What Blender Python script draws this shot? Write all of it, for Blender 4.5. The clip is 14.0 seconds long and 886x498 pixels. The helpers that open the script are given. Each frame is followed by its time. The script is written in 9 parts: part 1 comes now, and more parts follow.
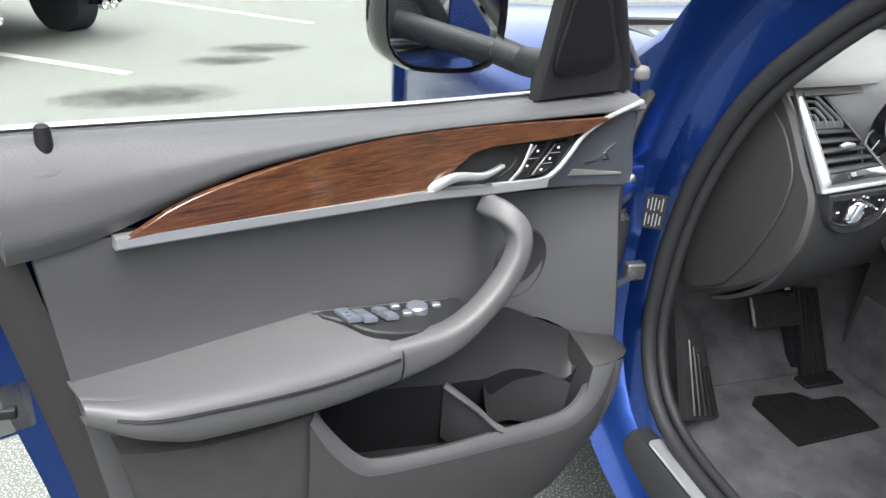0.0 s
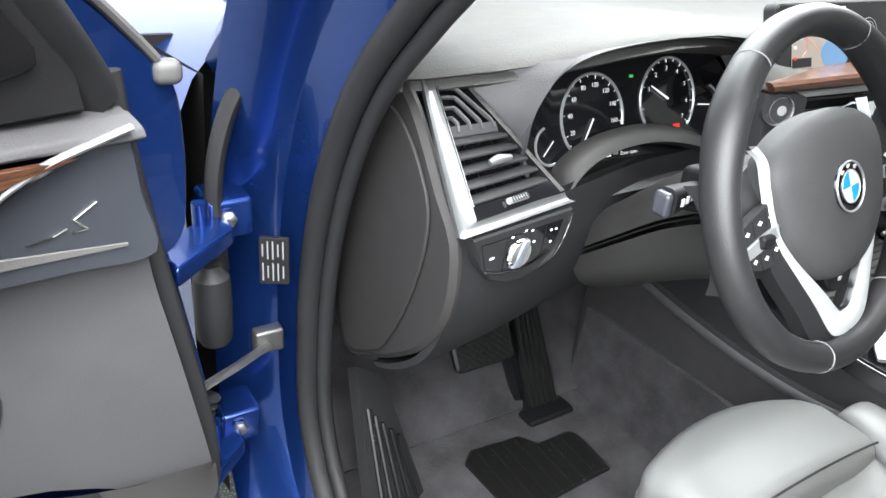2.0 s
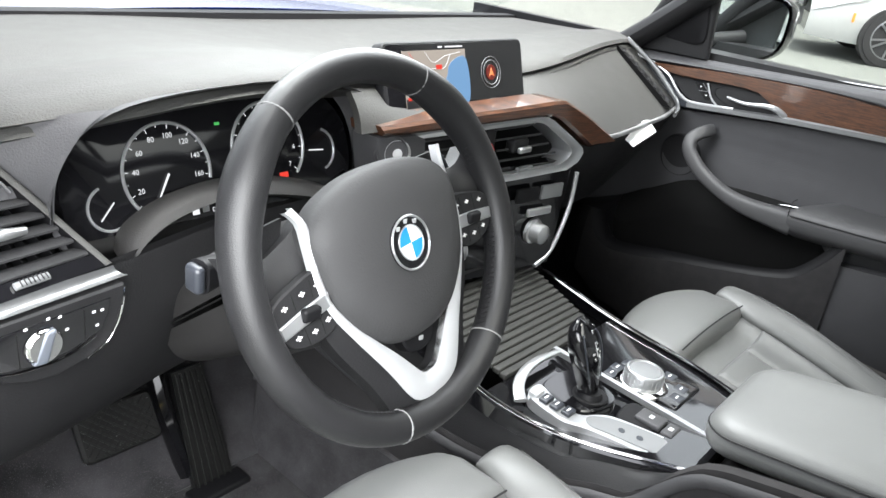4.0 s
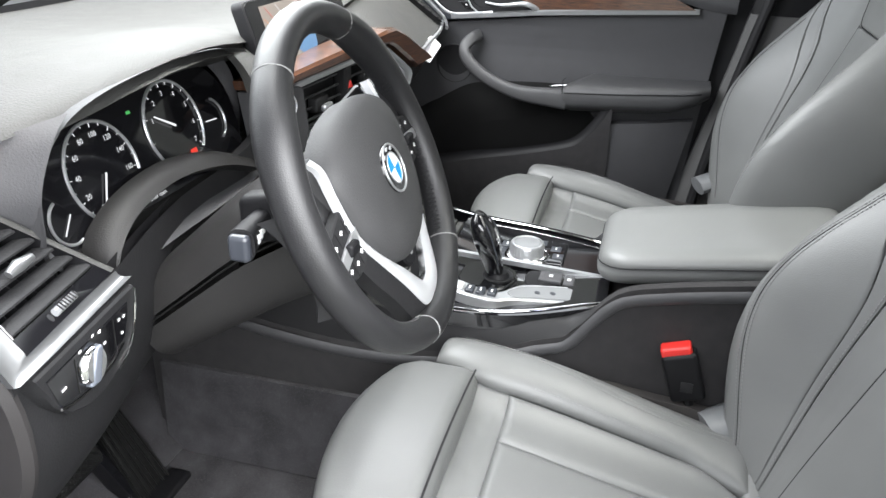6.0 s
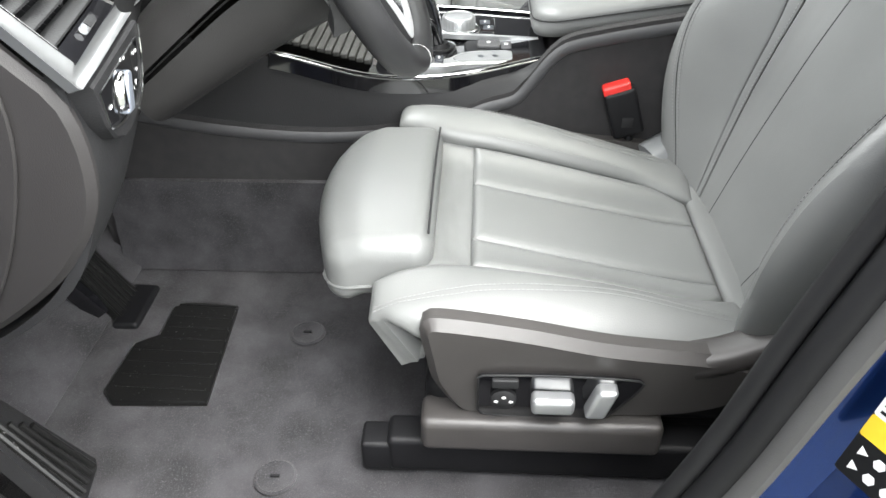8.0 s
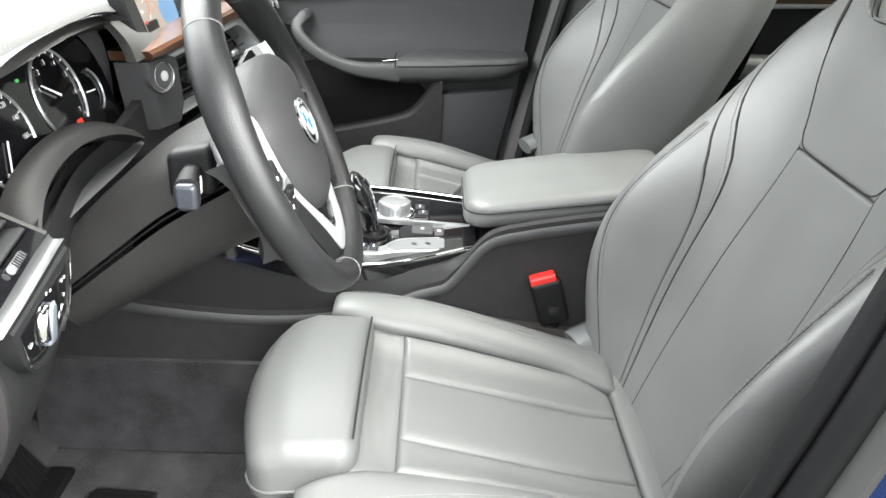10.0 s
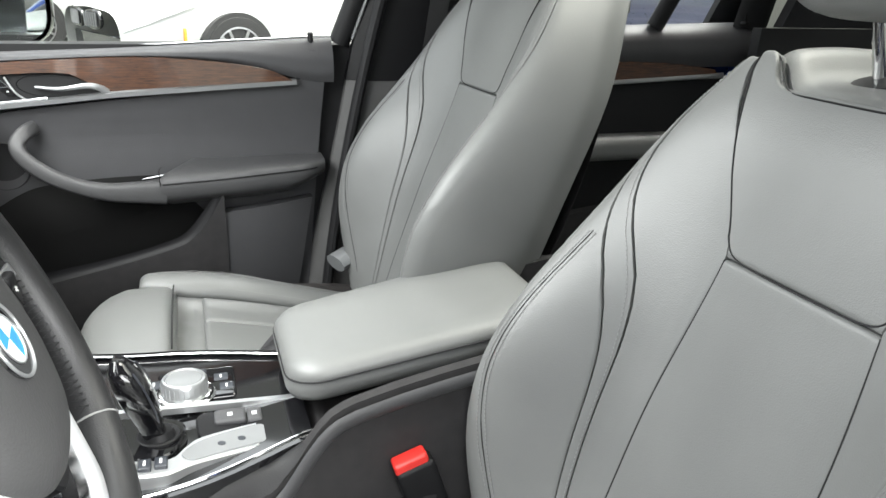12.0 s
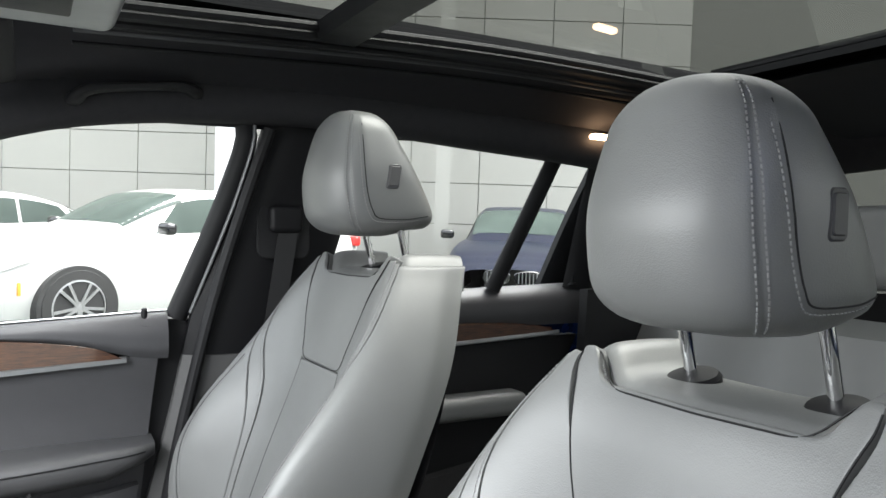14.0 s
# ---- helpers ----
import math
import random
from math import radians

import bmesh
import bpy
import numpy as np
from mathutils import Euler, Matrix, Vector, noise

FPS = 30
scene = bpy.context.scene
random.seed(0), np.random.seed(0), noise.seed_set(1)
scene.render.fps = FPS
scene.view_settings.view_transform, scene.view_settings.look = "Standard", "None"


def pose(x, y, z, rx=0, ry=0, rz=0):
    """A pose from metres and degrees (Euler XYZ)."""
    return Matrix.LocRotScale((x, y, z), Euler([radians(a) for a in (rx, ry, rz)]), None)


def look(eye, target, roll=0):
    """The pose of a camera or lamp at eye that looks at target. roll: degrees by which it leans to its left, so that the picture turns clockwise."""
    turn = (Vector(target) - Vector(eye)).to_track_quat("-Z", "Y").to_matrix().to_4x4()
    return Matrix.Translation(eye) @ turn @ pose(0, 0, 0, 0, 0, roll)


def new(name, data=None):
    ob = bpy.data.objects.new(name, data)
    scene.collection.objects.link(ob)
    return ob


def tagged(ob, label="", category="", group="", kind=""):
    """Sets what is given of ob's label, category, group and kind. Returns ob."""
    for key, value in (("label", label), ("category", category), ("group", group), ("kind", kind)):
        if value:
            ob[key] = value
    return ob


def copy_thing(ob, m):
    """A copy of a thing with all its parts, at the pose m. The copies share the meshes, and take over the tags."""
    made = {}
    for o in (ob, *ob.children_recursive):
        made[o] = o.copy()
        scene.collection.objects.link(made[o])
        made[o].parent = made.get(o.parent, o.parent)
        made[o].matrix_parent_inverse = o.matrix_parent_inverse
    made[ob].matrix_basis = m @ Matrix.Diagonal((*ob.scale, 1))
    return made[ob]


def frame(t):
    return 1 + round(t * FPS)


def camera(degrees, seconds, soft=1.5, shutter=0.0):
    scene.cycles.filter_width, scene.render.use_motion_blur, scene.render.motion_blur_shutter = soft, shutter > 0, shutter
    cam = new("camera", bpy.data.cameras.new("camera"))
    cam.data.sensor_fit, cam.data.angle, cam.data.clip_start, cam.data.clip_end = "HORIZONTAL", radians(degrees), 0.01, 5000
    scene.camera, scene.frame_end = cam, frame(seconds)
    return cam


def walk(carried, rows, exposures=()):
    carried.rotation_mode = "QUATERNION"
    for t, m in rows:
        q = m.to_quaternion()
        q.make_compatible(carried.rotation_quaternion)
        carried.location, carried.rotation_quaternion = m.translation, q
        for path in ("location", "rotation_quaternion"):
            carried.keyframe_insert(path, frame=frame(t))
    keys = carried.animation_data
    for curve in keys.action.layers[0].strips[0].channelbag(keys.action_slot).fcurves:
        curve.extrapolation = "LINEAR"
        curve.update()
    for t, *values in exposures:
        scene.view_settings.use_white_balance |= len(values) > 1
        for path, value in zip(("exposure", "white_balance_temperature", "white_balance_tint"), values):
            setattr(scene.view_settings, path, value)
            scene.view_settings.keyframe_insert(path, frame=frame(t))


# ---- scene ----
cam = camera(61.4, 14.0)
PATH = [
    (0, (-1.467, -0.588, 1.37), (-0.931, 1.125, 0.489), 1.6),
    (0.5, (-1.417, -0.511, 1.348), (-0.828, 1.169, 0.436), 0.9),
    (1, (-1.337, -0.41, 1.335), (-0.647, 1.213, 0.391), 0.9),
    (1.5, (-1.203, -0.335, 1.326), (-0.376, 1.213, 0.367), 1.6),
    (2, (-1.043, -0.334, 1.32), (-0.075, 1.135, 0.37), 3.0),
    (2.5, (-0.908, -0.352, 1.326), (0.19, 1.037, 0.396), 4.5),
    (3, (-0.84, -0.37, 1.328), (0.366, 0.948, 0.428), 5.9),
    (3.5, (-0.813, -0.388, 1.331), (0.489, 0.852, 0.456), 6.5),
    (3.7, (-0.808, -0.399, 1.333), (0.532, 0.807, 0.467), 6.6),
    (5.8, (-0.957, -0.244, 1.334), (0.737, 0.303, 0.423), 1.3),
    (6, (-1.006, -0.225, 1.329), (0.693, 0.25, 0.386), 0.3),
    (6.3, (-1.078, -0.19, 1.317), (0.622, 0.166, 0.325), -0.6),
    (6.5, (-1.118, -0.172, 1.306), (0.559, 0.117, 0.255), -1.1),
    (7, (-1.15, -0.127, 1.249), (0.457, 0.038, 0.07), -1.8),
    (7.2, (-1.149, -0.109, 1.227), (0.426, 0.011, 0.0), -1.6),
    (9.3, (-1.132, -0.105, 1.236), (0.505, -0.129, 0.086), 2.5),
    (9.5, (-1.128, -0.108, 1.261), (0.548, -0.135, 0.169), 2.7),
    (10, (-1.114, -0.125, 1.314), (0.646, -0.171, 0.364), 2.9),
    (10.5, (-1.088, -0.146, 1.326), (0.72, -0.247, 0.477), 2.8),
    (11, (-0.984, -0.133, 1.305), (0.835, -0.357, 0.504), 2.2),
    (11.3, (-0.884, -0.11, 1.288), (0.925, -0.457, 0.508), 2.3),
    (11.5, (-0.831, -0.096, 1.28), (0.966, -0.515, 0.51), 2.2),
    (11.8, (-0.802, -0.096, 1.265), (0.979, -0.63, 0.528), 2.2),
    (12, (-0.794, -0.105, 1.264), (0.969, -0.712, 0.541), 2.3),
    (12.5, (-0.785, -0.124, 1.273), (0.955, -0.888, 0.65), 2.4),
    (13, (-0.78, -0.136, 1.296), (0.953, -1.013, 0.819), 2.4),
    (13.5, (-0.775, -0.14, 1.323), (0.962, -1.086, 1.027), 2.1),
    (14, (-0.767, -0.14, 1.322), (0.976, -1.117, 1.225), 2.0),
]
walk(cam, [(t, look(eye, target, roll)) for t, eye, target, roll in PATH], ((0.0, 2.80, 6450, 8), (1.0, 2.90, 6450, 8), (2.0, 3.15, 6450, 8), (2.5, 3.15, 6450, 9), (3.5, 3.02, 6500, 9), (6.0, 2.95, 6500, 10), (6.5, 3.05, 6500, 10), (7.0, 3.24, 6550, 9), (9.5, 3.28, 6700, 7), (10.5, 3.18, 6700, 7), (11.5, 3.17, 6700, 7), (13.0, 3.24, 6600, 8), (14.0, 3.26, 6500, 9)))

# ---- light: an overcast day ----
world = bpy.data.worlds.new("overcast_sky")
scene.world = world
world.use_nodes = True
wn, wl = world.node_tree.nodes, world.node_tree.links
wn.clear()
sky = wn.new("ShaderNodeTexSky")
sky.sky_type, sky.sun_disc = "NISHITA", False
sky.sun_elevation, sky.sun_rotation = radians(68), radians(180)
sky.air_density, sky.dust_density, sky.ozone_density = 1.0, 6.0, 1.0
pale = wn.new("ShaderNodeHueSaturation")
pale.inputs["Saturation"].default_value = 0.22
background = wn.new("ShaderNodeBackground")
background.inputs["Strength"].default_value = 0.135
wout = wn.new("ShaderNodeOutputWorld")
wl.new(sky.outputs[0], pale.inputs["Color"])
wl.new(pale.outputs[0], background.inputs["Color"])
wl.new(background.outputs[0], wout.inputs["Surface"])
sun = new("sun", bpy.data.lights.new("sun", "SUN"))
sun.data.energy, sun.data.angle, sun.data.color = 0.45, radians(60), (1.0, 0.99, 0.98)
sun.matrix_world = look((0.0, -2.7, 7), (0, 0, 0))


def opening_light(name, m, wide, high, watts, spread=180):
    """The sky's light through one of the car's openings."""
    la = bpy.data.lights.new(name, "AREA")
    la.shape, la.size, la.size_y, la.energy, la.color = "RECTANGLE", wide, high, watts, (0.97, 0.985, 1.0)
    la.spread = radians(spread)
    ob = new(name, la)
    ob.matrix_world = m
    return ob


opening_light("windscreen_light", look((0.0, 0.35, 1.45), (0.0, 0.03, 0.50)), 0.9, 0.45, 2.4)
opening_light("doorway_light", look((-0.79, -0.08, 1.12), (-0.40, 0.36, 0.46)), 0.60, 0.45, 0.75, 120)

# ---- building helpers ----
CAR = Matrix.Rotation(radians(2.3), 4, "Y")  # the car leans a little to its right on the sloping lot
V = Vector


def thing(name, base, label, category, group="", kind="", m=CAR):
    ob = new(name)
    ob.matrix_world = m @ Matrix.Translation(base)
    ob["base"] = base
    ob.empty_display_size = 0.05
    return tagged(ob, label, category, group, kind)


def part(name, bm, material, parent, label="", smooth=True, sharp=40):
    me = bpy.data.meshes.new(name)
    top = parent
    while top.parent:
        top = top.parent
    bm.transform(Matrix.Translation(-V(top["base"])))
    bmesh.ops.recalc_face_normals(bm, faces=bm.faces)
    bm.to_mesh(me)
    bm.free()
    if smooth:
        me.shade_smooth()
        me.set_sharp_from_angle(angle=radians(sharp))
    me.materials.append(material)
    ob = new(name, me)
    ob.parent = parent
    return tagged(ob, label)


def whole(name, bm, material, label, category, kind="", group="", m=None, smooth=True, sharp=40):
    """A thing that is one mesh."""
    me = bpy.data.meshes.new(name)
    bmesh.ops.recalc_face_normals(bm, faces=bm.faces)
    bm.to_mesh(me)
    bm.free()
    if smooth:
        me.shade_smooth()
        me.set_sharp_from_angle(angle=radians(sharp))
    me.materials.append(material)
    ob = new(name, me)
    ob.matrix_world = CAR if m is None else m
    return tagged(ob, label, category, group, kind)


def lerp(a, b, t):
    return a + (b - a) * t


def ramp(x, *pairs):
    """Smooth interpolation through (x, y) pairs."""
    if x <= pairs[0][0]:
        return pairs[0][1]
    for (x0, y0), (x1, y1) in zip(pairs, pairs[1:]):
        if x <= x1:
            t = (x - x0) / (x1 - x0)
            return lerp(y0, y1, t)
    return pairs[-1][1]


def soft(x, *pairs):
    """As ramp, rounded at the knots."""
    w = (pairs[-1][0] - pairs[0][0]) * 0.045
    return sum(ramp(x + w * k, *pairs) * g for k, g in ((-2, 1), (-1, 2), (0, 2), (1, 2), (2, 1))) / 8


def spline(points, n, closed=False):
    """n points along a Catmull-Rom curve through the points, evenly spaced."""
    p = [V(q) for q in points]
    c = len(p)
    segs = c if closed else c - 1
    at = (lambda i: p[i % c]) if closed else (lambda i: p[max(0, min(c - 1, i))])
    dense = []
    for i in range(segs):
        a, b, d, e = at(i - 1), at(i), at(i + 1), at(i + 2)
        for k in range(12):
            t = k / 12
            dense.append(0.5 * (2 * b + (d - a) * t + (2 * a - 5 * b + 4 * d - e) * t * t + (3 * b - a - 3 * d + e) * t ** 3))
    dense.append(dense[0].copy() if closed else p[-1].copy())
    length = [0]
    for a, b in zip(dense, dense[1:]):
        length.append(length[-1] + (b - a).length)
    out, j = [], 0
    for i in range(n):
        s = length[-1] * i / (n if closed else n - 1)
        while j < len(dense) - 2 and length[j + 1] < s:
            j += 1
        t = (s - length[j]) / max(1e-9, length[j + 1] - length[j])
        out.append(dense[j].lerp(dense[j + 1], min(1, t)))
    return out


def oval(a, b, n=14, power=2.0):
    out = []
    for i in range(n):
        t = 2 * math.pi * i / n
        c, s = math.cos(t), math.sin(t)
        out.append((a * math.copysign(abs(c) ** (2 / power), c), b * math.copysign(abs(s) ** (2 / power), s)))
    return out


def tube(bm, path, prof, closed=False, up=(0, 0, 1), caps=True):
    """Sweep a profile along the path. prof: points (side, up), or a function of 0..1 giving them."""
    n = len(path)
    rings = []
    up = V(up)
    for i, p in enumerate(path):
        a = path[(i - 1) % n] if closed or i else p
        b = path[(i + 1) % n] if closed or i < n - 1 else p
        d = (b - a).normalized()
        side = d.cross(up)
        side = side.normalized() if side.length > 1e-6 else V((1, 0, 0))
        top = side.cross(d)
        pr = prof(i / (n - 1)) if callable(prof) else prof
        rings.append([bm.verts.new(p + side * x + top * y) for x, y in pr])
    k = len(rings[0])
    for i in range(n if closed else n - 1):
        r, s = rings[i], rings[(i + 1) % n]
        for j in range(k):
            bm.faces.new((r[j], r[(j + 1) % k], s[(j + 1) % k], s[j]))
    if caps and not closed:
        bm.faces.new(rings[0][::-1])
        bm.faces.new(rings[-1])
    return bm


def grid(bm, f, nu, nv):
    """A sheet f(u, v), u and v from 0 to 1."""
    vs = [[bm.verts.new(f(i / nu, j / nv)) for j in range(nv + 1)] for i in range(nu + 1)]
    for i in range(nu):
        for j in range(nv):
            bm.faces.new((vs[i][j], vs[i + 1][j], vs[i + 1][j + 1], vs[i][j + 1]))
    return vs


def slab(bm, f, nu, nv, depth):
    """A closed sheet: f(u, v, h) at h = 0 and at h = -depth."""
    a = grid(bm, lambda u, v: f(u, v, 0), nu, nv)
    b = grid(bm, lambda u, v: f(u, v, -depth), nu, nv)
    rim = lambda g: [g[i][0] for i in range(nu)] + [g[nu][j] for j in range(nv)] + [g[i][nv] for i in range(nu, 0, -1)] + [g[0][j] for j in range(nv, 0, -1)]
    ra, rb = rim(a), rim(b)
    for i in range(len(ra)):
        k = (i + 1) % len(ra)
        bm.faces.new((ra[i], rb[i], rb[k], ra[k]))
    return bm


def cushion(bm, place, xl, xr, s0, s1, nu, ns, puff, r, depth=0.02, crown=0.0):
    """A padded panel on a base surface place(x, s, h): between the edges xl(s) and xr(s), rounded towards all four edges."""
    def f(u, v, h):
        u = 0.5 - 0.5 * math.cos(math.pi * u) if nu > 3 else u
        v = 0.5 - 0.5 * math.cos(math.pi * v) if ns > 3 else v
        s = lerp(s0, s1, v)
        a, b = xl(s), xr(s)
        x = lerp(a, b, u)
        if h < 0:
            return place(x, s, h)
        d = min(abs(x - a), abs(x - b), abs(s - s0), abs(s - s1))
        k = min(1, d / r)
        return place(x, s, puff * math.sqrt(max(0, 1 - (1 - k) ** 2)) + crown * (1 - (2 * u - 1) ** 2) * (1 - (2 * v - 1) ** 2))
    return slab(bm, f, nu, ns, depth)


def rbox(bm, c, half, r, n=3, mid=2, shape=None):
    """A box with rounded edges; shape(p) may bend it, p from the box's centre."""
    c, half = V(c), V(half)
    r = min(r, *half)
    core = V([h - r for h in half])
    ticks = []
    for h, k in zip(half, core):
        edge = [k + r * math.tan(math.pi / 4 * i / n) for i in range(1, n + 1)]
        ticks.append([-e for e in edge[::-1]] + [k * (-1 + 2 * i / mid) for i in range(mid + 1)] + edge)
    seen = {}

    def vert(p):
        inner = V([max(-k, min(k, x)) for x, k in zip(p, core)])
        d = V(p) - inner
        q = inner + d.normalized() * r
        key = tuple(round(x, 6) for x in q)
        if key not in seen:
            seen[key] = bm.verts.new(c + (V(shape(q)) if shape else q))
        return seen[key]
    for ax in range(3):
        a1, a2 = (ax + 1) % 3, (ax + 2) % 3
        for sg in (-1, 1):
            for i in range(len(ticks[a1]) - 1):
                for j in range(len(ticks[a2]) - 1):
                    q = []
                    for a, b in ((i, j), (i + 1, j), (i + 1, j + 1), (i, j + 1)):
                        w = [0, 0, 0]
                        w[ax], w[a1], w[a2] = sg * half[ax], ticks[a1][a], ticks[a2][b]
                        v = vert(w)
                        if v not in q:
                            q.append(v)
                    if len(q) > 2:
                        try:
                            bm.faces.new(q)
                        except ValueError:
                            pass
    return bm


def plate(bm, outline, place, t=0.004, bevel=0.0015, back=0.0):
    """A flat piece: outline points (a, b) laid out by place(a, b, h), t thick, with a bevelled edge."""
    n = len(outline)
    area = sum(outline[i][0] * outline[(i + 1) % n][1] - outline[(i + 1) % n][0] * outline[i][1] for i in range(n))
    sg = 1 if area > 0 else -1
    inner = []
    for i in range(n):
        a, b, c = V(outline[i - 1]).to_2d(), V(outline[i]).to_2d(), V(outline[(i + 1) % n]).to_2d()
        d = (c - a)
        d = d.normalized() if d.length > 1e-9 else V((1, 0))
        inner.append((b.x - sg * d.y * bevel, b.y + sg * d.x * bevel))
    r0 = [bm.verts.new(place(a, b, -back)) for a, b in outline]
    r1 = [bm.verts.new(place(a, b, t - bevel)) for a, b in outline]
    r2 = [bm.verts.new(place(a, b, t)) for a, b in inner]
    for p, q in ((r0, r1), (r1, r2)):
        for i in range(n):
            k = (i + 1) % n
            bm.faces.new((p[i], p[k], q[k], q[i]))
    bm.faces.new(r2)
    bm.faces.new(r0[::-1])
    return bm


def smooth_outline(points, n=48):
    return [(p.x, p.y) for p in spline([(a, b, 0) for a, b in points], n, True)]


def round_rect(cx, cy, w, h, r, n=4):
    out = []
    for sx, sy, a0 in ((1, 1, 0), (-1, 1, 90), (-1, -1, 180), (1, -1, 270)):
        for i in range(n + 1):
            a = radians(a0 + 90 * i / n)
            out.append((cx + sx * (w - r) + r * math.cos(a), cy + sy * (h - r) + r * math.sin(a)))
    return out


def disc(r, n=24, cx=0, cy=0):
    return [(cx + r * math.cos(2 * math.pi * i / n), cy + r * math.sin(2 * math.pi * i / n)) for i in range(n)]


def bmnew():
    return bmesh.new()


def cylinder(bm, a, b, r0, r1=None, n=16, caps=True):
    a, b = V(a), V(b)
    r1 = r0 if r1 is None else r1
    d = (b - a).normalized()
    s = d.cross(V((0, 0, 1)) if abs(d.z) < 0.9 else V((1, 0, 0))).normalized()
    t = s.cross(d)
    ra = [bm.verts.new(a + (s * math.cos(2 * math.pi * i / n) + t * math.sin(2 * math.pi * i / n)) * r0) for i in range(n)]
    rb = [bm.verts.new(b + (s * math.cos(2 * math.pi * i / n) + t * math.sin(2 * math.pi * i / n)) * r1) for i in range(n)]
    for i in range(n):
        k = (i + 1) % n
        bm.faces.new((ra[i], ra[k], rb[k], rb[i]))
    if caps:
        bm.faces.new(ra[::-1])
        bm.faces.new(rb)
    return bm


def turned(bm, a, d, rings, n=24):
    """A lathe form: rings of (distance along d from a, radius)."""
    a, d = V(a), V(d).normalized()
    s = d.cross(V((0, 0, 1)) if abs(d.z) < 0.9 else V((1, 0, 0))).normalized()
    t = s.cross(d)
    rs = [[bm.verts.new(a + d * h + (s * math.cos(2 * math.pi * i / n) + t * math.sin(2 * math.pi * i / n)) * max(r, 1e-4)) for i in range(n)] for h, r in rings]
    for p, q in zip(rs, rs[1:]):
        for i in range(n):
            k = (i + 1) % n
            bm.faces.new((p[i], p[k], q[k], q[i]))
    bm.faces.new(rs[0][::-1])
    bm.faces.new(rs[-1])
    return bm


def stitches(bm, path, gap=0.005, long=0.0032, r=0.0005):
    """Thread along a seam: short raised dashes."""
    total = sum((b - a).length for a, b in zip(path, path[1:]))
    pts = spline(path, max(2, int(total / gap)))
    for i in range(len(pts) - 1):
        d = (pts[i + 1] - pts[i]).normalized()
        p = pts[i]
        cylinder(bm, p, p + d * long, r, r, 4)
    return bm


def writing(text, size, place, material, parent, name="lettering", align="CENTER", depth=0.0):
    """Raised text laid out by place(a, b, h), from the built-in font."""
    cu = bpy.data.curves.new("letters", "FONT")
    cu.body, cu.size, cu.align_x, cu.align_y, cu.resolution_u = text, size, align, "CENTER", 2
    tmp = bpy.data.objects.new("letters", cu)
    scene.collection.objects.link(tmp)
    dg = bpy.context.evaluated_depsgraph_get()
    me = tmp.evaluated_get(dg).to_mesh()
    bm = bmnew()
    vs = [bm.verts.new(place(v.co.x, v.co.y, 0.0004)) for v in me.vertices]
    for p in me.polygons:
        try:
            bm.faces.new([vs[i] for i in p.vertices])
        except ValueError:
            pass
    tmp.evaluated_get(dg).to_mesh_clear()
    bpy.data.objects.remove(tmp)
    bpy.data.curves.remove(cu)
    return part(name, bm, material, parent, smooth=False)

